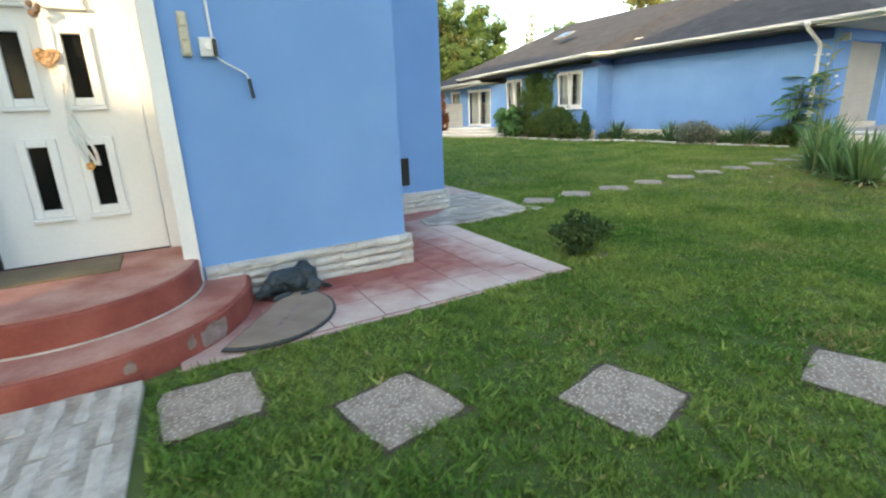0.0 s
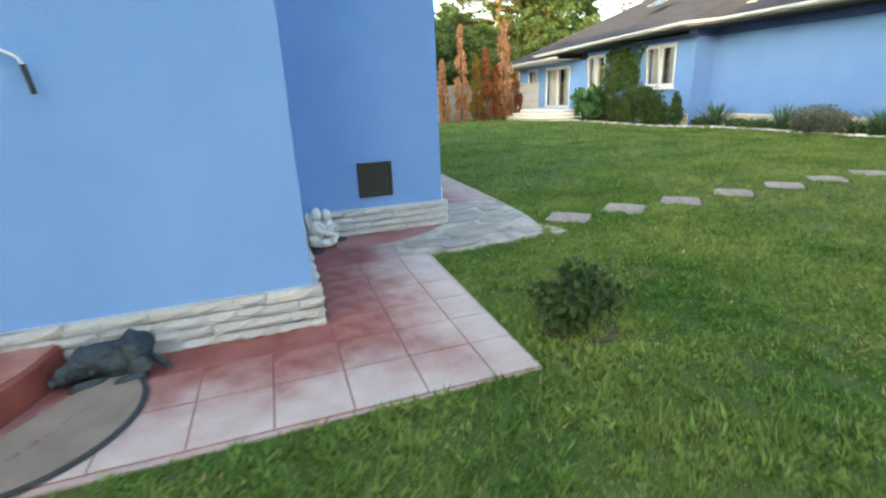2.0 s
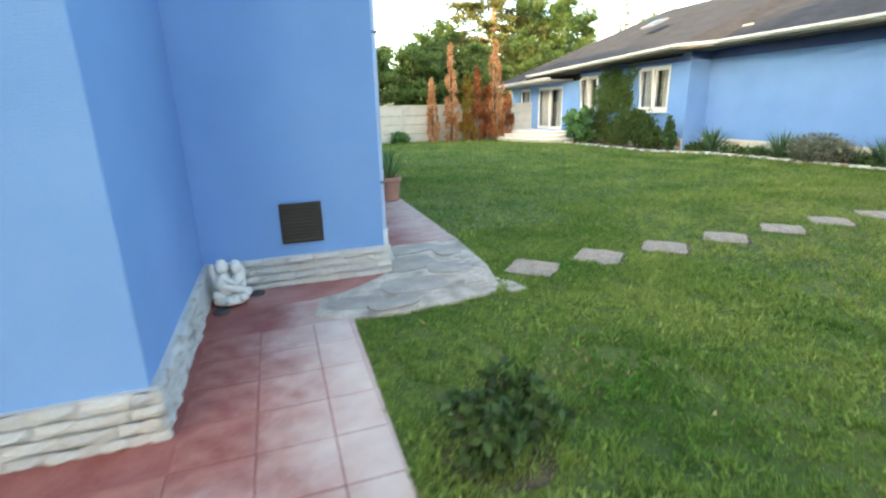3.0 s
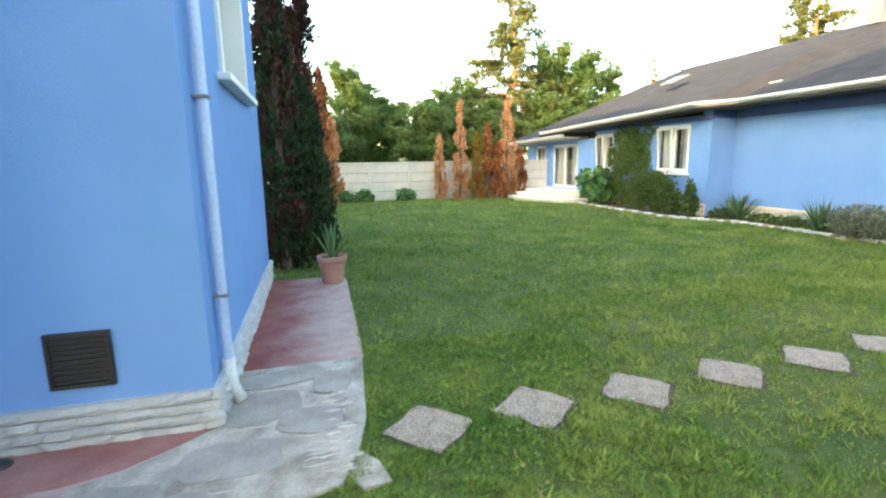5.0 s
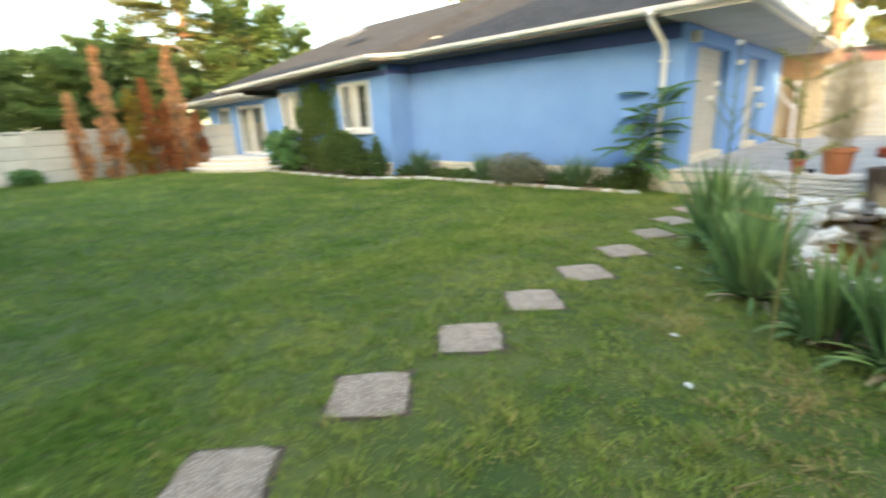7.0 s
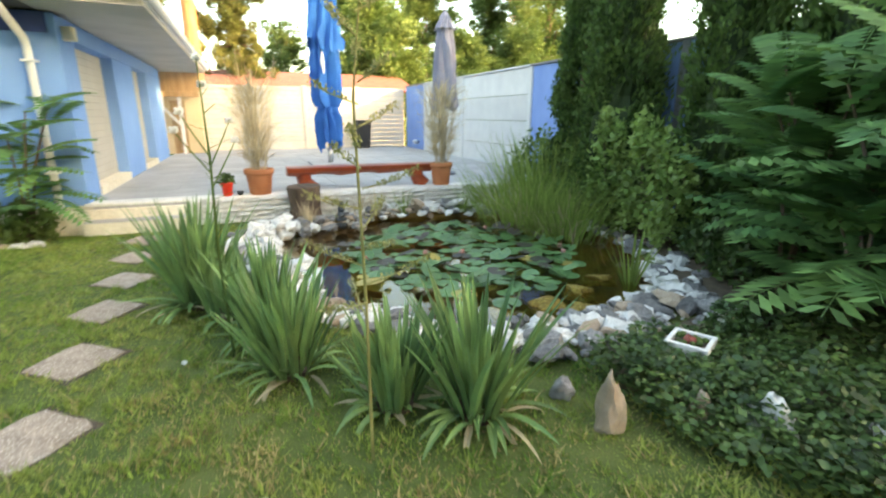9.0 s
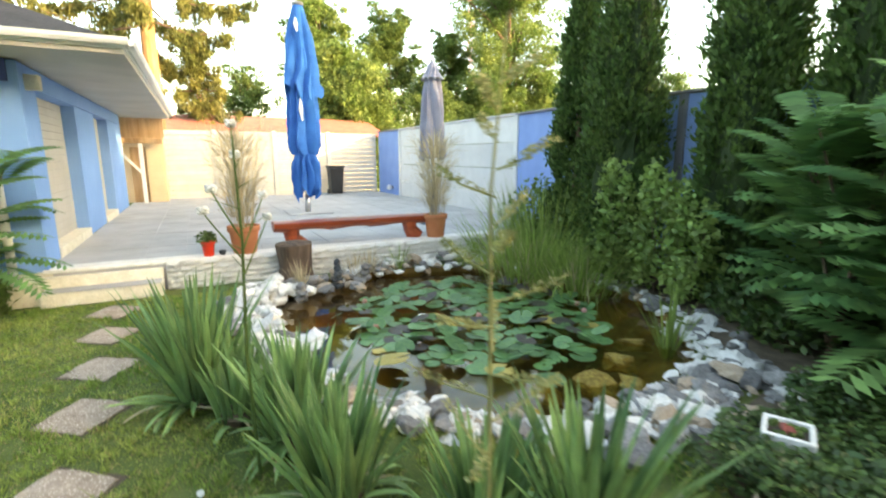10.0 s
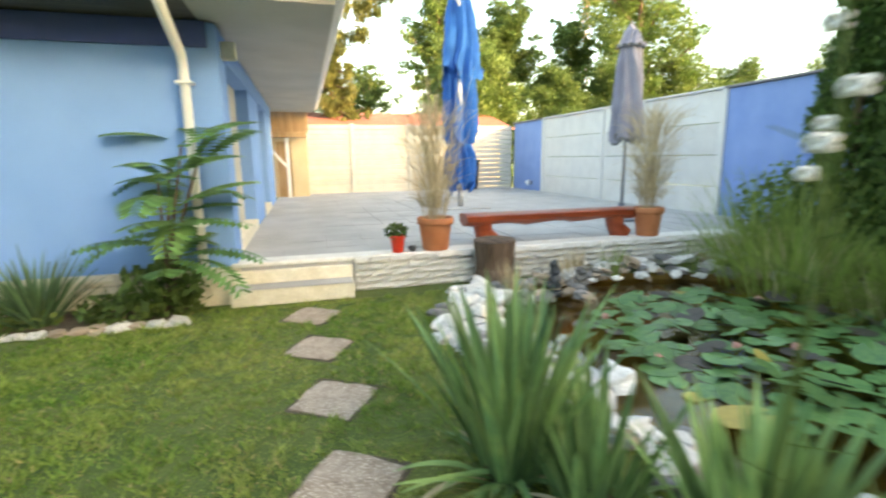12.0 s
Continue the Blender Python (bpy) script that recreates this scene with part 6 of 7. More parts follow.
def pinnate(v, f, base, heading, length, lean, curl, leaflets, size):
    """A long feathered leaf: paired narrow leaflets along a curving rib."""
    h = Vector((math.cos(heading), math.sin(heading), 0))
    s = Vector((-h.y, h.x, 0))
    p, a = Vector(base), lean
    step = length / leaflets
    for i in range(leaflets):
        u = i / leaflets
        out = h * math.sin(a) + Vector((0, 0, math.cos(a)))
        q = p + out * step
        k = len(v)
        v += [tuple(p - s * 0.004), tuple(p + s * 0.004), tuple(q + s * 0.003), tuple(q - s * 0.003)]
        f.append((k, k + 1, k + 2, k + 3))
        w = size * (0.55 + 0.9 * math.sin(math.pi * min(1, u * 0.85 + 0.12)))
        up = out.cross(s)
        for e in (-1, 1):
            tip = p + s * e * w + out * w * 0.38 - up * -0.0 - Vector((0, 0, w * 0.22))
            m = (p + tip) / 2
            k = len(v)
            v += [tuple(p), tuple(m + out * w * 0.24), tuple(tip), tuple(m - out * w * 0.2)]
            f.append((k, k + 1, k + 2, k + 3))
        p = q
        a += curl / leaflets


def sumac(name, label, at, stems, seed, height, reach, group="", mat=SUMAC, first=0.45, fronds=9, lean=(0.5, 1.0), broad=0.155):
    t = thing(name, label, "sumac shrub", at, group)
    rr = random.Random(seed)
    for k in range(stems):
        a0 = rr.uniform(0, 6.283)
        top = (0.25 * math.cos(a0) * height, 0.25 * math.sin(a0) * height, height * rr.uniform(0.6, 1.0))
        st = part("stem", tube(bmesh.new(), [(0, 0, 0), (top[0] * 0.4, top[1] * 0.4, top[2] * 0.55), top], [0.022, 0.016, 0.008], 7), BARK, t)
        for i in range(fronds):
            v, f = [], []
            q = first + (1 - first) * i / (fronds - 1)
            b = (top[0] * q, top[1] * q, top[2] * q)
            pinnate(v, f, b, a0 + i * 2.4 + rr.uniform(-0.3, 0.3), reach * rr.uniform(0.7, 1.1), rr.uniform(*lean) + 0.35 * (1 - q), rr.uniform(0.6, 1.2), 14, reach * broad)
            quads("leaf", v, f, mat, st)
    return t


sumac("sumac", "young sumac with feathered leaves growing round the downspout", (12.15, 6.72, 0.0), 4, 5, 1.75, 0.8, mat=SUMAC, first=0.35, fronds=7, lean=(0.85, 1.25), broad=0.17)
shrub("bed_tuft", "leafy tuft at the foot of the downspout", "plant", [((12.1, 6.75, 0.25), (0.22, 0.35, 0.25))], 420, 0.06, LEAF_YELLOW, 44)
for i, (x, y, h, n) in enumerate(((7.42, -0.15, 1.75, 3), (6.7, -0.25, 2.1, 4), (7.5, -0.65, 2.0, 3), (6.2, -0.5, 2.2, 4), (6.6, 0.25, 1.3, 3), (7.3, -0.95, 2.6, 4))):
    sumac("sumac", "dark green sumac with long feathered leaves over the pond", (x, y, 0), n, 70 + i, h, 1.1, "sumacs by the pond", first=0.3, fronds=8, broad=0.175)


def column(name, label, at, h, r, count, mats, seed, size=0.06, ragged=0.12, taper=0.5, plumes=60):
    """A columnar conifer: flame-shaped plumes of upright sprays round a trunk; taper: 0.5 blunt column, 1 cone."""
    t = thing(name, label, "conifer", at)
    rngc = np.random.default_rng(seed)
    part("trunk", tube(bmesh.new(), [(0, 0, 0), (0, 0, h * 0.9)], [0.07, 0.015], 8), BARK, t)
    girth = lambda z: np.minimum(1, (z + 0.06) * 7) * np.clip(1 - z ** 1.7, 0.0, 1) ** taper
    # added dark shell that closes holes and stands for shade between the plumes
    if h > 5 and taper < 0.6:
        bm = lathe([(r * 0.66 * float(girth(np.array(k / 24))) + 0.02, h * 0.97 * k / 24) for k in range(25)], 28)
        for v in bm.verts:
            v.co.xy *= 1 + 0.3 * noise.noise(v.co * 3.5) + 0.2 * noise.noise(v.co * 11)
        part("inner_foliage", bm, THUJA_SHADED, t)
    for mi, mat in enumerate(mats):
        c = count // len(mats)
        m = int(plumes * h * max(r, 0.25) / 0.5)
        cz, ca = rngc.uniform(0.01, 0.98, m) ** 0.9, rngc.uniform(0, 2 * math.pi, m)
        cr = r * girth(cz) * rngc.uniform(0.62, 1 + ragged, m)
        pick = rngc.integers(0, m, c)
        u = rngc.random(c)
        wide = 0.13 * np.sin(np.pi * np.minimum(1, u * 0.8 + 0.2)) * (0.5 + r)
        p = np.stack([cr * np.cos(ca), cr * np.sin(ca), cz * h], 1)[pick]
        p = p + rngc.normal(size=(c, 3)) * wide[:, None] * 0.55
        p[:, 2] += (u - 0.45) * 0.42 * (0.5 + r)
        p[:, 2] = np.clip(p[:, 2], 0.02, h * 1.03)
        a = np.arctan2(p[:, 1], p[:, 0])
        out = np.stack([np.cos(a) * 0.5, np.sin(a) * 0.5, np.full(c, 0.85)], 1) + rngc.normal(size=(c, 3)) * 0.32
        out /= np.linalg.norm(out, axis=1)[:, None]
        side = np.cross(out, rngc.normal(size=(c, 3)))
        side /= np.linalg.norm(side, axis=1)[:, None]
        s = size * rngc.uniform(0.6, 1.5, (c, 1))
        v = np.stack([p - out * s, p + side * s * 0.45, p + out * s, p - side * s * 0.45], 1).reshape(-1, 3)
        quads("foliage", v.tolist(), np.arange(c * 4).reshape(-1, 4).tolist(), mat, t)
    return t


for i, (x, y, h, r) in enumerate(((11.6, -1.05, 4.3, 0.45), (10.6, -1.0, 5.6, 0.56), (8.95, -1.15, 5.4, 0.55), (7.8, -1.3, 5.6, 0.5), (6.6, -1.35, 5.8, 0.6))):
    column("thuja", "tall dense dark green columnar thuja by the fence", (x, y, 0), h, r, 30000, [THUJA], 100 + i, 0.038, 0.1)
# house-corner thujas carry their shade in the foliage colour
column("thuja", "cone-shaped thuja, shade-darkened green, at the house corner", (1.86, 10.35, 0), 2.75, 0.52, 22000, [THUJA_SHADED], 110, 0.04, 0.1, 0.9, 90)
column("thuja", "half-withered thuja spire, shade-darkened brown, against the house corner", (1.6, 9.95, 0), 4.9, 0.24, 8000, [THUJA_BROWN_SHADED, THUJA_SHADED], 114, 0.04, 0.5, 0.7, 40)
column("thuja", "tall withered thuja spire, shade-darkened brown, behind the green one", (1.95, 10.9, 0), 4.9, 0.24, 9000, [THUJA_BROWN_SHADED], 112, 0.04, 0.5, 0.7, 45)
column("thuja", "half-withered, shade-darkened thuja behind the path", (1.5, 11.6, 0), 5.0, 0.4, 12000, [THUJA_BROWN_SHADED, THUJA_SHADED], 113, 0.045, 0.4, 0.7)
for i, (x, y, h, r, m) in enumerate(((1.7, 13.0, 3.9, 0.36, THUJA_DEAD), (1.9, 15.4, 4.0, 0.36, THUJA_DEAD), (2.1, 17.2, 3.6, 0.3, THUJA_DEAD), (2.42, 19.3, 4.7, 0.24, THUJA_DEAD), (2.75, 20.3, 3.0, 0.28, THUJA_TAN_LIT))):
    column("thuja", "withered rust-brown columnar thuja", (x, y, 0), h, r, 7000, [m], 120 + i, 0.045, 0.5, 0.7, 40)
# sunlight on the far row is put into the tan foliage colour
for i, (x, h, m, r) in enumerate(((6.83, 2.45, THUJA_TAN_LIT, 0.22), (7.66, 3.75, THUJA_TAN_LIT, 0.27), (8.36, 2.6, THUJA_GOLD, 0.27), (8.8, 2.9, THUJA_DEAD, 0.22), (9.62, 4.0, THUJA_TAN_LIT, 0.36), (9.25, 2.2, THUJA_DEAD, 0.3), (10.2, 1.9, THUJA_DEAD, 0.3))):
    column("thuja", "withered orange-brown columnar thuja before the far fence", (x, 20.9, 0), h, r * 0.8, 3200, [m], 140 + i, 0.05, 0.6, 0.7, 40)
for i, x in enumerate((3.1, 3.9, 5.5)):
    shrub("fence_plant", "low green plant at the foot of the far fence", "plant", [((x, 21.2, 0.2), (0.35, 0.25, 0.25))], 420, 0.08, SUMAC, 150 + i, group="plants along the far fence")

# reeds and water plants
t = thing("pond_reeds", "dense green reeds and tall grasses at the pond edge", "reeds", (11.2, 0.05, -0.1))
tufted(t, "reed_blade", 620, 1.05, 0.016, 0.55, REED, 9, 0, 0.85, 0.9, 5)
tufted(t, "dry_blade", 90, 0.9, 0.012, 0.6, STRAW, 19, 0, 0.85, 1.1, 5)
t = thing("pond_reeds", "arching green grasses hanging over the lily pads", "reeds", (10.25, 0.05, -0.1))
tufted(t, "reed_blade", 300, 0.85, 0.016, 0.7, REED, 29, 0, 0.6, 1.3, 6)
tufted(t, "dry_blade", 70, 0.6, 0.012, 0.8, STRAW, 39, 0, 0.6, 1.4, 5)
t = thing("pond_reeds", "tall leafy wild plants behind the pond", "reeds", (11.9, -0.6, 0.0))
tufted(t, "reed_blade", 260, 1.35, 0.02, 0.4, REED, 10, 0, 0.7, 0.5, 5)
cloud_part("foliage", np.random.default_rng(31), [((0, 0, 0.7), (0.6, 0.5, 0.6)), ((-0.9, -0.1, 0.6), (0.6, 0.4, 0.6)), ((-1.8, 0.1, 0.45), (0.6, 0.35, 0.5))], 2600, 0.05, LEAF_YELLOW, t)
t = thing("water_iris", "upright green iris leaves in the water", "water iris", (8.35, 0.65, -0.2))
tufted(t, "leaf", 16, 0.75, 0.03, 0.5, REED, 13, 0, 0.06, 0.3, 5)
for i, (x, y) in enumerate(((11.95, 2.6), (12.1, 1.9), (12.2, 2.3), (12.0, 0.9), (11.7, 3.4))):
    t = thing("edge_grass", "wispy grass tuft between the pond stones", "grass tuft", (x, y, 0.0), "grass tufts on the pond edge")
    tufted(t, "blade", 40, 0.4, 0.01, 0.5, REED if i % 2 else STRAW, 160 + i, 0, 0.1, 0.6, 4)
for i, (x, y, z) in enumerate(((9.55, -0.6, 0.72), (10.25, -0.6, 0.78), (9.05, -0.55, 0.5))):
    shrub("young_bush", "young bright green leafy bush before the thujas", "shrub", [((x, y, z), (0.34, 0.24, z * 0.9)), ((x + 0.2, y, z + 0.5), (0.14, 0.12, 0.4)), ((x - 0.2, y + 0.1, z + 0.4), (0.12, 0.12, 0.38)), ((x, y + 0.15, z + 0.6), (0.1, 0.1, 0.3)), ((x - 0.05, y + 0.25, z * 0.6), (0.22, 0.14, 0.25))], 1100, 0.05, BRIGHT_LEAF, 170 + i, group="bushes between pond and fence")
solid("soil_border", prism([(7.25, -1.66), (12.4, -1.66), (12.4, -0.3), (10.8, -0.42), (9.6, -0.5), (8.5, -0.05), (7.8, 0.65), (7.25, 0.6)], -0.02, 0.016), SOIL, "dark soil between the pond and the fence", "soil")
for i, (x, y, z) in enumerate(((7.75, -0.1, 0.2), (8.3, -0.4, 0.24), (8.8, -0.75, 0.3), (7.6, -0.7, 0.3))):
    shrub("border_plant", "low dark green leafy plant on the shady border", "plant", [((x, y, z), (0.34, 0.28, z)), ((x + 0.25, y - 0.1, z * 0.8), (0.22, 0.2, z * 0.8))], 900, 0.04, IVY, 180 + i, group="plants on the shady border")
# ivy bank
t = thing("ivy_bank", "low dark green ivy ground cover", "ground cover", (6.4, 0.6, 0), kind="stuff")
rngi = np.random.default_rng(5)
n = 42000
xy = rngi.uniform((-1.5, -2.2), (1.25, 1.75), (n, 2))
xy = xy[(xy[:, 1] < 1.75 - 0.45 * np.maximum(0, -xy[:, 0] - 0.2)) & (xy[:, 0] < 0.78 - 0.12 * np.maximum(0, xy[:, 1]) + 0.08 * np.sin(7 * xy[:, 1]))]
z = 0.06 + 0.16 * rngi.random(len(xy)) * (1 + 0.6 * np.sin(xy[:, 0] * 4) * np.cos(xy[:, 1] * 3.5))
p = np.column_stack([xy, z])
a = rngi.normal(size=p.shape) * (1, 1, 0.35)
a /= np.linalg.norm(a, axis=1)[:, None]
b = np.cross(a, rngi.normal(size=p.shape) * 0.4 + (0, 0, 1))
b /= np.linalg.norm(b, axis=1)[:, None]
s = rngi.uniform(0.014, 0.034, (len(p), 1))
v = np.stack([p - a * s, p + b * s * 0.7, p + a * s, p - b * s * 0.7], 1).reshape(-1, 3)
quads("ivy_leaf", v.tolist(), np.arange(len(p) * 4).reshape(-1, 4).tolist(), IVY, t)
solid("soil_bank", prism([(5.2, -1.6), (7.5, -1.6), (7.4, 0.4), (7.1, 2.0), (6.7, 2.25), (6.1, 1.85), (5.2, 0.6)], -0.02, 0.03), SOIL, "dark soil under the ivy", "soil")

# tall seed stalk and white-flowered rose close to the walk
t = thing("seed_stalk", "tall pale seed stalk standing by the yuccas", "wild plant", (6.67, 3.72, 0))
part("stem", tube(bmesh.new(), [(0, 0, 0), (0.01, 0, 0.8), (0.0, 0.02, 1.6), (0.02, -0.04, 2.1)], [0.008, 0.007, 0.005, 0.003], 7), STALK, t)
heads = []
for k in range(16):
    zz = 0.7 + 0.08 * k
    a = k * 2.4
    l = 0.32 * (1 - 0.04 * k)
    br = part("branch", tube(bmesh.new(), [(0, 0, zz), (l * 0.6 * math.cos(a), l * 0.6 * math.sin(a), zz + 0.04), (l * math.cos(a), l * math.sin(a), zz + 0.10)], [0.004, 0.003, 0.002], 5), STALK, t)
    for q in (0.3, 0.45, 0.6, 0.72, 0.84, 0.95):
        heads.append(((l * q * math.cos(a), l * q * math.sin(a), zz + 0.085 * q), (0.022, 0.022, 0.014)))
tagged(cloud_part("seed_husk", np.random.default_rng(6), heads, 1500, 0.008, STALK, t), kind="stuff")
t = thing("rose_stalk", "thin bare rose stalk with a few white flowers", "rose", (7.98, 4.33, 0))
part("stem", tube(bmesh.new(), [(0, 0, 0), (0.01, 0.02, 0.7), (-0.02, 0.0, 1.3), (0.0, 0.01, 1.85)], [0.01, 0.009, 0.007, 0.004], 7), LEAF_YELLOW, t)
for k, (x, y, z) in enumerate(((0.0, 0.01, 1.84), (0.02, 0.0, 1.70), (0.1, -0.12, 1.5), (0.15, -0.14, 1.38), (-0.1, 0.16, 1.45), (-0.12, 0.12, 1.55))):
    if k > 1:
        part("twig", tube(bmesh.new(), [(-0.01, 0.0, z - 0.25), (x * 0.7, y * 0.7, z - 0.08), (x, y, z)], [0.005, 0.004, 0.003], 5), LEAF_YELLOW, t)
    bm = bmesh.new()
    for j in range(9):
        a = j * 0.7
        blob(bm, (x + 0.016 * math.cos(a), y + 0.016 * math.sin(a), z + 0.010 * (j % 3)), (0.016, 0.014, 0.010), (20 * math.sin(a), 20 * math.cos(a), 0), 0.3, j, 1)
    part("flower", bm, PETAL, t, "white double flower")
for k in range(14):
    a = k * 2.4
    zz = 0.35 + 0.1 * k
    part("twig", tube(bmesh.new(), [(0, 0, zz), (0.13 * math.cos(a), 0.13 * math.sin(a), zz + 0.05)], [0.003, 0.0015], 4), LEAF_YELLOW, t)
for k, (x, y) in enumerate(((7.95, 4.62), (6.0, 3.95), (6.55, 4.2))):
    b = bmesh.new()
    blob(b, (0, 0, 0.008), (0.035, 0.022, 0.006), rough=0.4, seed=k, sub=1)
    o = tagged(part("fallen_petal", b, PETAL), "pale fallen leaf lying on the lawn", "leaf", "fallen leaves on the lawn")
    o.matrix_basis = pose(x, y, 0.02, 0, 0, 40 * k)


# ---- trees beyond ----
def broadleaf(at, h, crown, seed, mat, count=17000, size=0.085, label="leafy deciduous tree beyond the fence", bark=BARK, low=0.25, full=1.0, limbs=46):
    """Limbs leave the trunk and carry strings of small leaf clumps, thinner towards their ends."""
    t = thing("tree", label, "tree", at)
    rr = random.Random(seed)
    trunk = part("trunk", tube(bmesh.new(), [(0, 0, 0), (rr.uniform(-0.2, 0.2), 0.1, h * 0.35), (rr.uniform(-0.3, 0.3), 0, h * 0.9)], [0.02 * h, 0.014 * h, 0.002 * h], 9), bark, t)
    spots = []
    for k in range(limbs):
        a, z = rr.uniform(0, 6.283), low + (0.97 - low) * rr.random() ** 0.85
        w = crown * math.sin(math.pi * min(0.97, (z - low + 0.14) / (1.14 - low))) ** 0.6 * rr.uniform(0.6, 1.12)
        end = Vector((w * math.cos(a), w * math.sin(a), z * h + rr.uniform(-0.02, 0.06) * h))
        root = Vector((0, 0, max(0.05, z - 0.16) * h))
        if k < 16:
            part("limb", tube(bmesh.new(), [root, root.lerp(end, 0.5) + Vector((0, 0, 0.02 * h)), end], [0.006 * h, 0.004 * h, 0.0012 * h], 5), bark, trunk)
        for q in (0.35, 0.55, 0.72, 0.86, 1.0):
            c = root.lerp(end, q) + Vector((rr.gauss(0, 0.07), rr.gauss(0, 0.07), rr.gauss(0, 0.05))) * crown
            s = full * crown * rr.uniform(0.07, 0.19) * (1.25 - 0.5 * q)
            spots.append((tuple(c), (s * 1.2, s * 1.2, s * 0.75)))
    cloud_part("crown", np.random.default_rng(seed), spots, count, size, mat, t, droop=0.4)
    return t


def pine(at, h, crown, seed, mat, label, count=15000, bark=BARK_PINE, low=0.35, layers=14, size=0.08):
    """Whorls of boughs that sag at the tips, with flat pads of needles strung along them."""
    t = thing("pine_tree", label, "tree", at)
    rr = random.Random(seed)
    trunk = part("trunk", tube(bmesh.new(), [(0, 0, 0), (0.05, 0, h * 0.5), (0, 0.05, h)], [0.018 * h, 0.013 * h, 0.002 * h], 10), bark, t)
    spots = [((0, 0, h * 0.97), (crown * 0.1, crown * 0.1, h * 0.04))]
    for k in range(layers):
        z = low + (1 - low) * k / layers
        for j in range(5):
            a = rr.uniform(0, 6.283)
            w = crown * (1.05 - (z - low) / (1.05 - low)) ** 0.7 * rr.uniform(0.5, 1.1)
            end = Vector((w * math.cos(a), w * math.sin(a), z * h + rr.uniform(-0.03, 0.02) * h))
            root = Vector((0, 0, z * h))
            part("limb", tube(bmesh.new(), [root, root.lerp(end, 0.5) + Vector((0, 0, 0.015 * h)), end], [0.005 * h * (1.1 - z), 0.003 * h * (1.1 - z), 0.001 * h], 5), bark, trunk)
            for q in (0.4, 0.6, 0.8, 1.0):
                c = root.lerp(end, q) + Vector((rr.gauss(0, 0.05) * crown, rr.gauss(0, 0.05) * crown, 0.012 * h * (1 - q)))
                s = w * rr.uniform(0.14, 0.26)
                spots.append((tuple(c), (s, s, h * 0.013)))
                spots.append(((c[0], c[1], c[2] - 0.028 * h), (s * 0.5, s * 0.5, h * 0.03)))
    cloud_part("crown", np.random.default_rng(seed), spots, count, size, mat, t, droop=0.5)
    return t


pine((13.9, 30.5, 0), 11.0, 3.5, 1, NEEDLE, "tall pine with layered branches beyond the bungalow", 30000, low=0.28)
broadleaf((16.8, 31.0, 0), 8.6, 2.5, 2, LEAF_YELLOW)
broadleaf((19.5, 32.0, 0), 8.3, 2.5, 3, LEAF_YELLOW)
broadleaf((9.0, 28.5, 0), 4.8, 2.2, 4, TREE_LEAF)
broadleaf((4.0, 29.0, 0), 6.4, 2.4, 5, LEAF_YELLOW)
broadleaf((6.5, 31.0, 0), 4.9, 2.2, 6, LEAF_YELLOW)
broadleaf((1.0, 29.5, 0), 5.2, 2.4, 7, TREE_LEAF)
broadleaf((11.2, 27.0, 0), 4.6, 2.0, 8, LEAF_YELLOW)
broadleaf((-3.0, 30.0, 0), 6.0, 2.6, 9, TREE_LEAF)
pine((25.5, 33.0, 0), 8.8, 1.2, 10, NEEDLE, "slim spruce far behind the roof", 1800)
pine((37.3, 31.0, 0), 14.5, 3.6, 11, NEEDLE, "golden conifer behind the bungalow roof", 26000, low=0.3, size=0.1)
broadleaf((28.0, 31.5, 0), 8.0, 2.4, 12, LEAF_YELLOW)


def spruce(at, h, crown, seed, mat, label, count, low, boughs):
    """A bare lower trunk and long level boughs, each hung with a curtain of drooping sprays."""
    t = thing("spruce_tree", label, "tree", at)
    rr = random.Random(seed)
    trunk = part("trunk", tube(bmesh.new(), [(0, 0, 0), (0.05, 0, h * 0.5), (0, 0.05, h)], [0.02 * h, 0.015 * h, 0.002 * h], 12), BARK_PINE, t)
    spots = []
    for k in range(boughs):
        z = low + (0.98 - low) * k / boughs
        a = k * 2.39996 + rr.uniform(-0.3, 0.3)
        w = crown * (1.06 - (z - low) / (1.06 - low)) ** 0.6 * rr.uniform(0.6, 1.1)
        root = Vector((0, 0, z * h))
        end = Vector((w * math.cos(a), w * math.sin(a), z * h - 0.12 * w + rr.uniform(-0.2, 0.2)))
        belly = root.lerp(end, 0.5) - Vector((0, 0, 0.10 * w))
        part("bough", tube(bmesh.new(), [root, belly, end + Vector((0, 0, 0.06 * w))], [0.05, 0.03, 0.01], 5), BARK, trunk)
        n = max(4, int(w * 4))
        for i in range(n):
            q = 0.28 + 0.72 * i / (n - 1)
            c = root.lerp(end, q) - Vector((0, 0, 0.4 * w * q * (1 - q)))
            drop = rr.uniform(0.18, 0.5) * (1.15 - 0.5 * q)
            spots.append(((c.x + rr.gauss(0, 0.14), c.y + rr.gauss(0, 0.14), c.z - drop * 0.7), (0.2, 0.2, drop)))
    cloud_part("crown", np.random.default_rng(seed), spots, count, 0.13, mat, t, droop=1.6, slim=0.22)


spruce((26.2, 5.6, 0), 15.0, 4.4, 13, NEEDLE, "tall spruce with bare lower trunk and drooping boughs", 34000, 0.40, 44)
spruce((29.5, 4.1, 0), 7.2, 1.9, 23, NEEDLE, "golden-green spruce behind the timber shed", 16000, 0.12, 46)
broadleaf((32.0, -3.3, 0), 7.4, 2.5, 14, LEAF_YELLOW, 60000, 0.10, label="dense rounded green tree beyond the fence", low=0.0, full=1.5, limbs=110)
broadleaf((38.0, -3.2, 0), 12.2, 2.9, 15, LEAF_YELLOW, 30000, 0.10, limbs=60, low=0.15)
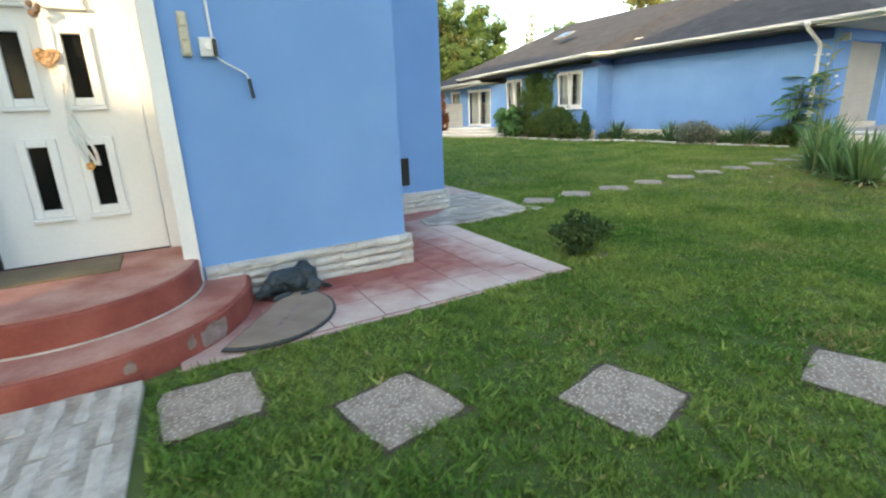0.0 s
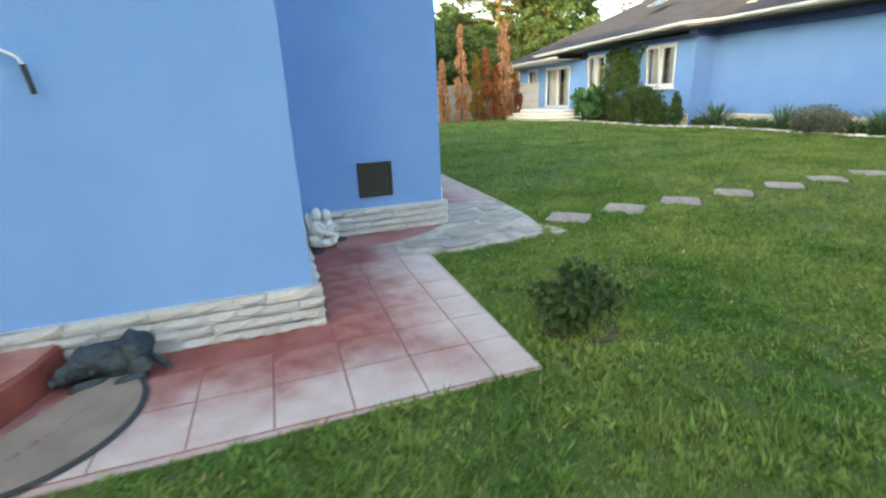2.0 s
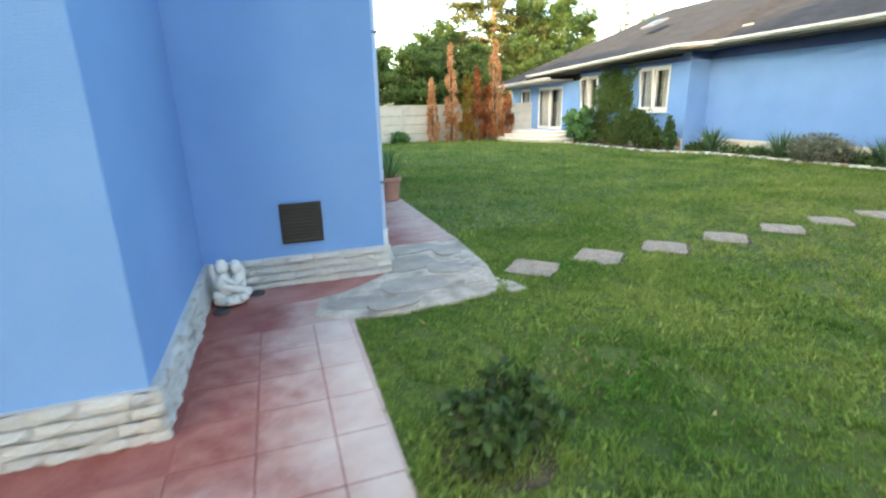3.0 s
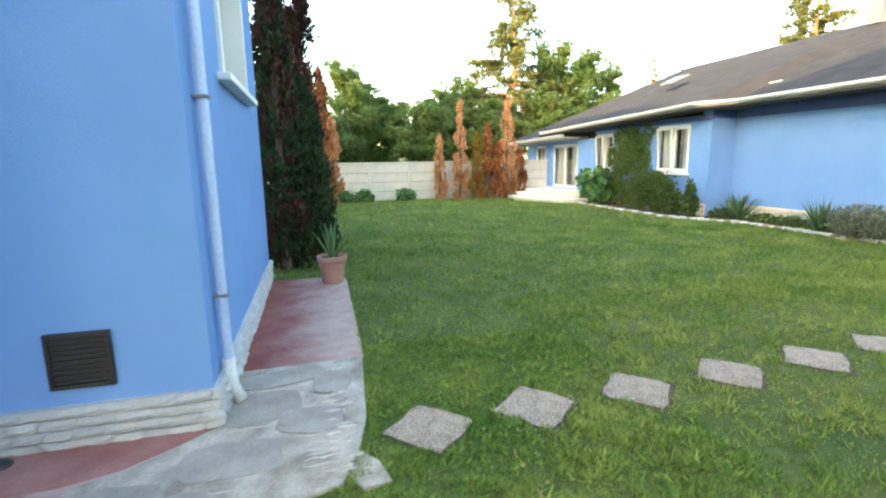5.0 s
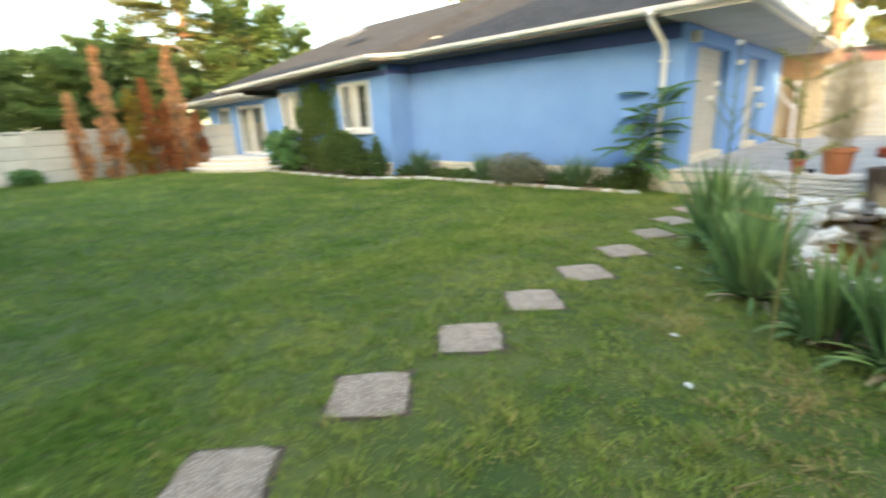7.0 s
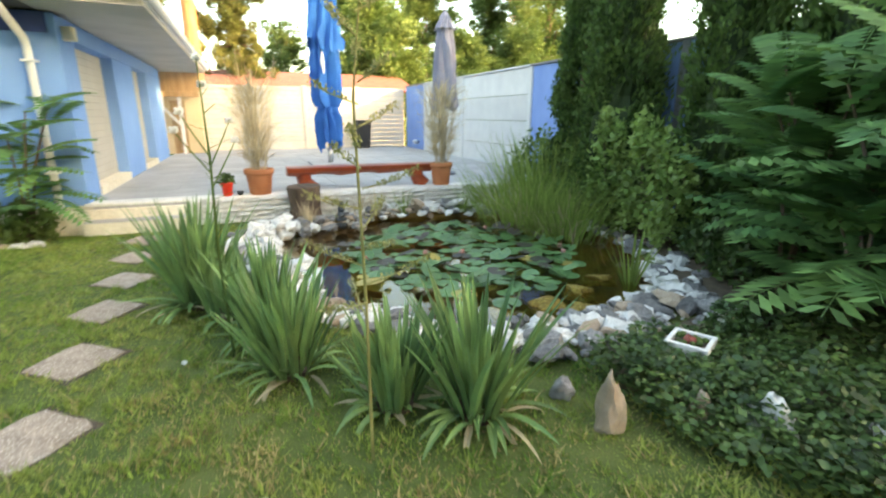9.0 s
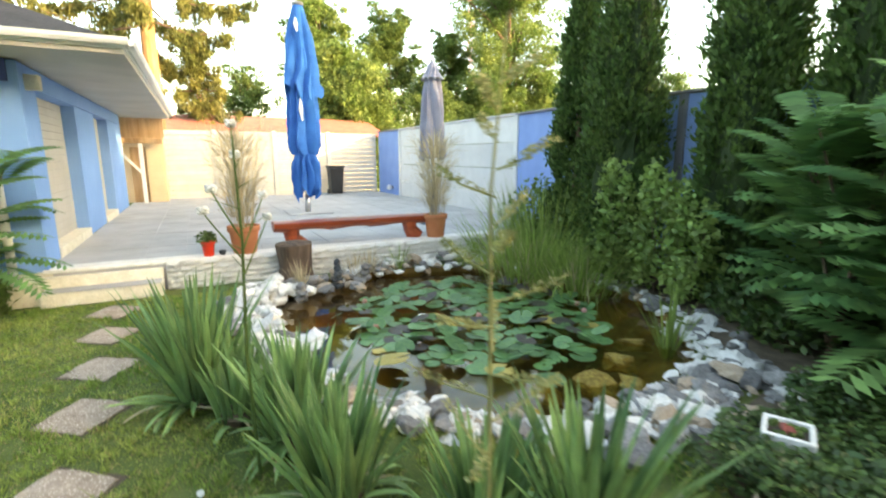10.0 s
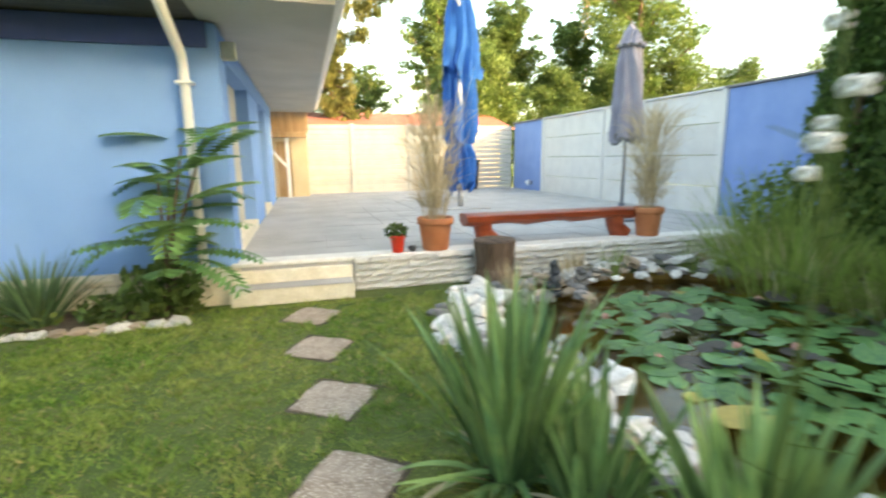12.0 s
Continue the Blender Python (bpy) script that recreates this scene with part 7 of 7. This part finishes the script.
broadleaf((40.0, -8.7, 0), 12.4, 2.7, 16, TREE_LEAF, 30000, 0.10, limbs=60, low=0.15)
broadleaf((40.0, -13.5, 0), 11.4, 2.3, 18, TREE_LEAF, 22000, 0.10, low=0.15)
broadleaf((36.0, -16.4, 0), 17.0, 4.6, 17, LEAF_YELLOW, 60000, 0.10, label="tall poplar-like tree with sunlit yellow-green leaves", limbs=70, low=0.12)
broadleaf((33.0, -8.4, 0), 6.3, 2.4, 24, TREE_LEAF, 26000, low=0.0, full=1.4, limbs=70)
broadleaf((33.0, -12.4, 0), 6.9, 2.6, 25, TREE_LEAF, 30000, low=0.0, full=1.4, limbs=70)
broadleaf((34.0, -18.0, 0), 7.4, 3.0, 19, LEAF_YELLOW, 26000, low=0.0, full=1.3, limbs=70)
broadleaf((34.0, -22.5, 0), 8.0, 3.0, 26, TREE_LEAF, 24000, low=0.0, full=1.3)
broadleaf((38.0, 1.5, 0), 7.2, 2.4, 20, TREE_LEAF, 16000, low=0.05)
broadleaf((31.0, -27.0, 0), 8.0, 3.2, 22, TREE_LEAF, 17000, low=0.1)
for i, (x, y, h) in enumerate(((7.6, 26.0, 4.4), (2.6, 26.0, 4.3), (-0.5, 26.5, 4.6), (10.0, 30.0, 6.2), (12.2, 33.0, 6.5), (5.3, 33.0, 6.0), (22.0, 33.0, 7.6), (14.6, 27.5, 5.2))):
    broadleaf((x, y, 0), h, 1.9, 200 + i, TREE_LEAF if i % 2 else LEAF_YELLOW, 14000, low=0.08)
# out-of-view trees added to cut the bright sky near the horizon
for i, (x, y) in enumerate(((-13.5, 9), (-4, -17), (-24, 3), (-19, -6))):
    broadleaf((x, y, 0), 13.5, 4.2, 240 + i, TREE_LEAF, 6000, 0.3, label="unseen tall tree added to block low sky light", low=0.12)
mast = thing("lattice_mast", "distant red and white lattice mast", "mast", (60, -27, 0))
for x, y in ((-0.5, -0.5), (0.5, -0.5), (0.5, 0.5), (-0.5, 0.5)):
    part("leg", tube(bmesh.new(), [(x, y, 0), (x * 0.4, y * 0.4, 21)], 0.06, 4), TERRA_PALE, mast)
for k in range(12):
    w = 0.5 - 0.025 * k
    part("brace", tube(bmesh.new(), [(-w, -w, 1.7 * k + 1), (w, w, 1.7 * k + 2)], 0.05, 4), TERRA_PALE, mast)

# ---- grass ----
def sward(name, rng, x0, x1, y0, y1, density, height, width, skip, label):
    n = int((x1 - x0) * (y1 - y0) * density)
    p = rng.uniform((x0, y0), (x1, y1), (n, 2))
    keep = np.ones(n, bool)
    for poly in skip:
        q = np.array(poly)
        x, y, hit = p[:, 0], p[:, 1], np.zeros(n, bool)
        for (ax, ay), (bx, by) in zip(q, np.roll(q, -1, 0)):
            if ay != by:
                hit ^= ((ay > y) != (by > y)) & (x < (bx - ax) * (y - ay) / (by - ay) + ax)
        keep &= ~hit
    p = p[keep]
    n = len(p)
    patch = 0.5 + 0.5 * np.sin(p[:, 0] * 1.7 + 1.3 * np.sin(p[:, 1] * 1.1)) * np.cos(p[:, 1] * 2.1 + np.sin(p[:, 0] * 0.8))
    cell = rng.random((256, 256))
    g = p / 0.075
    i, fr = np.floor(g).astype(int), g - np.floor(g)
    fr = fr * fr * (3 - 2 * fr)
    look_up = lambda dx, dy: cell[(i[:, 0] + dx) % 256, (i[:, 1] + dy) % 256]
    clump = (look_up(0, 0) * (1 - fr[:, 0]) + look_up(1, 0) * fr[:, 0]) * (1 - fr[:, 1]) + (look_up(0, 1) * (1 - fr[:, 0]) + look_up(1, 1) * fr[:, 0]) * fr[:, 1]
    a = rng.uniform(0, 2 * math.pi, n)
    h = (0.12 + 2.6 * clump ** 2) * height * rng.uniform(0.5, 1.25, n) * (0.8 + 0.4 * patch)
    w = width * rng.uniform(0.7, 1.3, n)
    lean = rng.uniform(0.2, 1.6, n) * h
    b = rng.uniform(0, 2 * math.pi, n)
    base = np.column_stack([p, np.zeros(n)])
    d = np.column_stack([np.cos(a) * w, np.sin(a) * w, np.zeros(n)])
    tip = base + np.column_stack([np.cos(b) * lean, np.sin(b) * lean, h])
    v = np.stack([base - d, base + d, tip], 1).reshape(-1, 3)
    me = bpy.data.meshes.new(name)
    me.vertices.add(n * 3)
    me.vertices.foreach_set("co", v.ravel())
    me.loops.add(n * 3)
    me.loops.foreach_set("vertex_index", np.arange(n * 3))
    me.polygons.add(n)
    me.polygons.foreach_set("loop_start", np.arange(0, n * 3, 3))
    me.update()
    me.validate()
    me.materials.append(GRASS)
    me.materials.append(GRASS_DRY_LIT)
    me.materials.append(GRASS_STRAW)
    # share of pale blades: dryness plus the lawn's brighter light, rising with x
    dry = np.clip((p[:, 0] - 2.0) / 5.0, 0, 1) * 0.7 * (0.4 + 0.8 * patch) * (1 - 0.55 * np.clip((p[:, 1] - 5.5) / 2.5, 0, 1))
    dry = dry + 0.22 * (0.3 + clump)
    worn = sum(k * np.exp(-((p[:, 0] - ax) / 0.28) ** 2 - ((p[:, 1] - ay) / 0.22) ** 2) for ax, ay, k in ((6.8, 4.3, 0.5), (6.2, 3.55, 0.55), (5.7, 3.3, 0.35), (7.3, 4.6, 0.35), (5.0, 2.9, 0.3), (6.4, 2.95, 0.4), (8.9, 6.4, 0.25), (2.6, 2.2, 0.3), (1.3, 1.2, 0.25), (3.1, 1.3, 0.3), (2.0, 3.6, 0.2), (0.3, 1.9, 0.15)))
    kind = (rng.random(n) < dry).astype(np.int32)
    kind[rng.random(n) < worn * (0.4 + clump) + 0.015 + 0.11 * np.clip((p[:, 0] - 3.6) / 2, 0, 1) * np.clip((7.5 - p[:, 1]) / 2, 0, 1)] = 2
    me.polygons.foreach_set("material_index", kind)
    return tagged(new(name, me), label, "grass", "", "stuff")


BARE = [RED, PATCH, [(1.4, 6.2), (2.36, 6.25), (2.4, 9.15), (1.4, 9.15)], SHORE, [(-7, 3.6), (0, 3.6), (0, 5.4), (1.4, 5.4), (1.4, 9), (-7, 9)], [(5.2, -1.6), (7.5, -1.6), (7.6, 0.4), (7.4, 2.0), (6.8, 2.2), (6.1, 1.8), (5.2, 0.6)], [(12.1, -2), (24, -2), (24, 6.2), (12.1, 6.2)], [(PX - 1.1, 3.7), (PX - 1.0, 3.2), (PX - 0.6, 2.75), (PX, 2.6), (PX + 0.6, 2.75), (PX + 1.0, 3.2), (PX + 1.1, 3.7)], [(-3.0, 0.9), (-1.84, 0.9), (-1.84, 2.7), (-3.0, 2.7)], [(11.8, 6.62), (13, 6.62), (13, 12.74), (11.8, 12.0)], [(10.95, 13), (12, 13), (12, 19), (10.95, 19)]]
for x, y, a in SLABS:
    c, s = math.cos(radians(a)), math.sin(radians(a))
    BARE.append([(x + 0.205 * (i * c - j * s), y + 0.205 * (i * s + j * c)) for i, j in ((-1, -1), (1, -1), (1, 1), (-1, 1))])
rng = np.random.default_rng(17)
sward("grass", rng, -2.2, 4.0, 0.3, 6.5, 9500, 0.024, 0.0042, BARE, "short green mown grass, thin and yellowish in places")
sward("clover", rng, -2.2, 4.2, 0.3, 6.5, 3200, 0.022, 0.0105, BARE, "small broad-leaved clover among the grass")
sward("grass", rng, 4.0, 12.2, 0.9, 7.5, 4800, 0.028, 0.0048, BARE, "short green mown grass, thin and yellowish in places")
sward("grass", rng, 1.0, 12.2, 6.5, 13.0, 1700, 0.034, 0.007, BARE, "short green mown grass, thin and yellowish in places")
sward("grass", rng, 1.5, 11.5, 13.0, 21.5, 420, 0.055, 0.010, BARE, "short green mown grass, thin and yellowish in places")
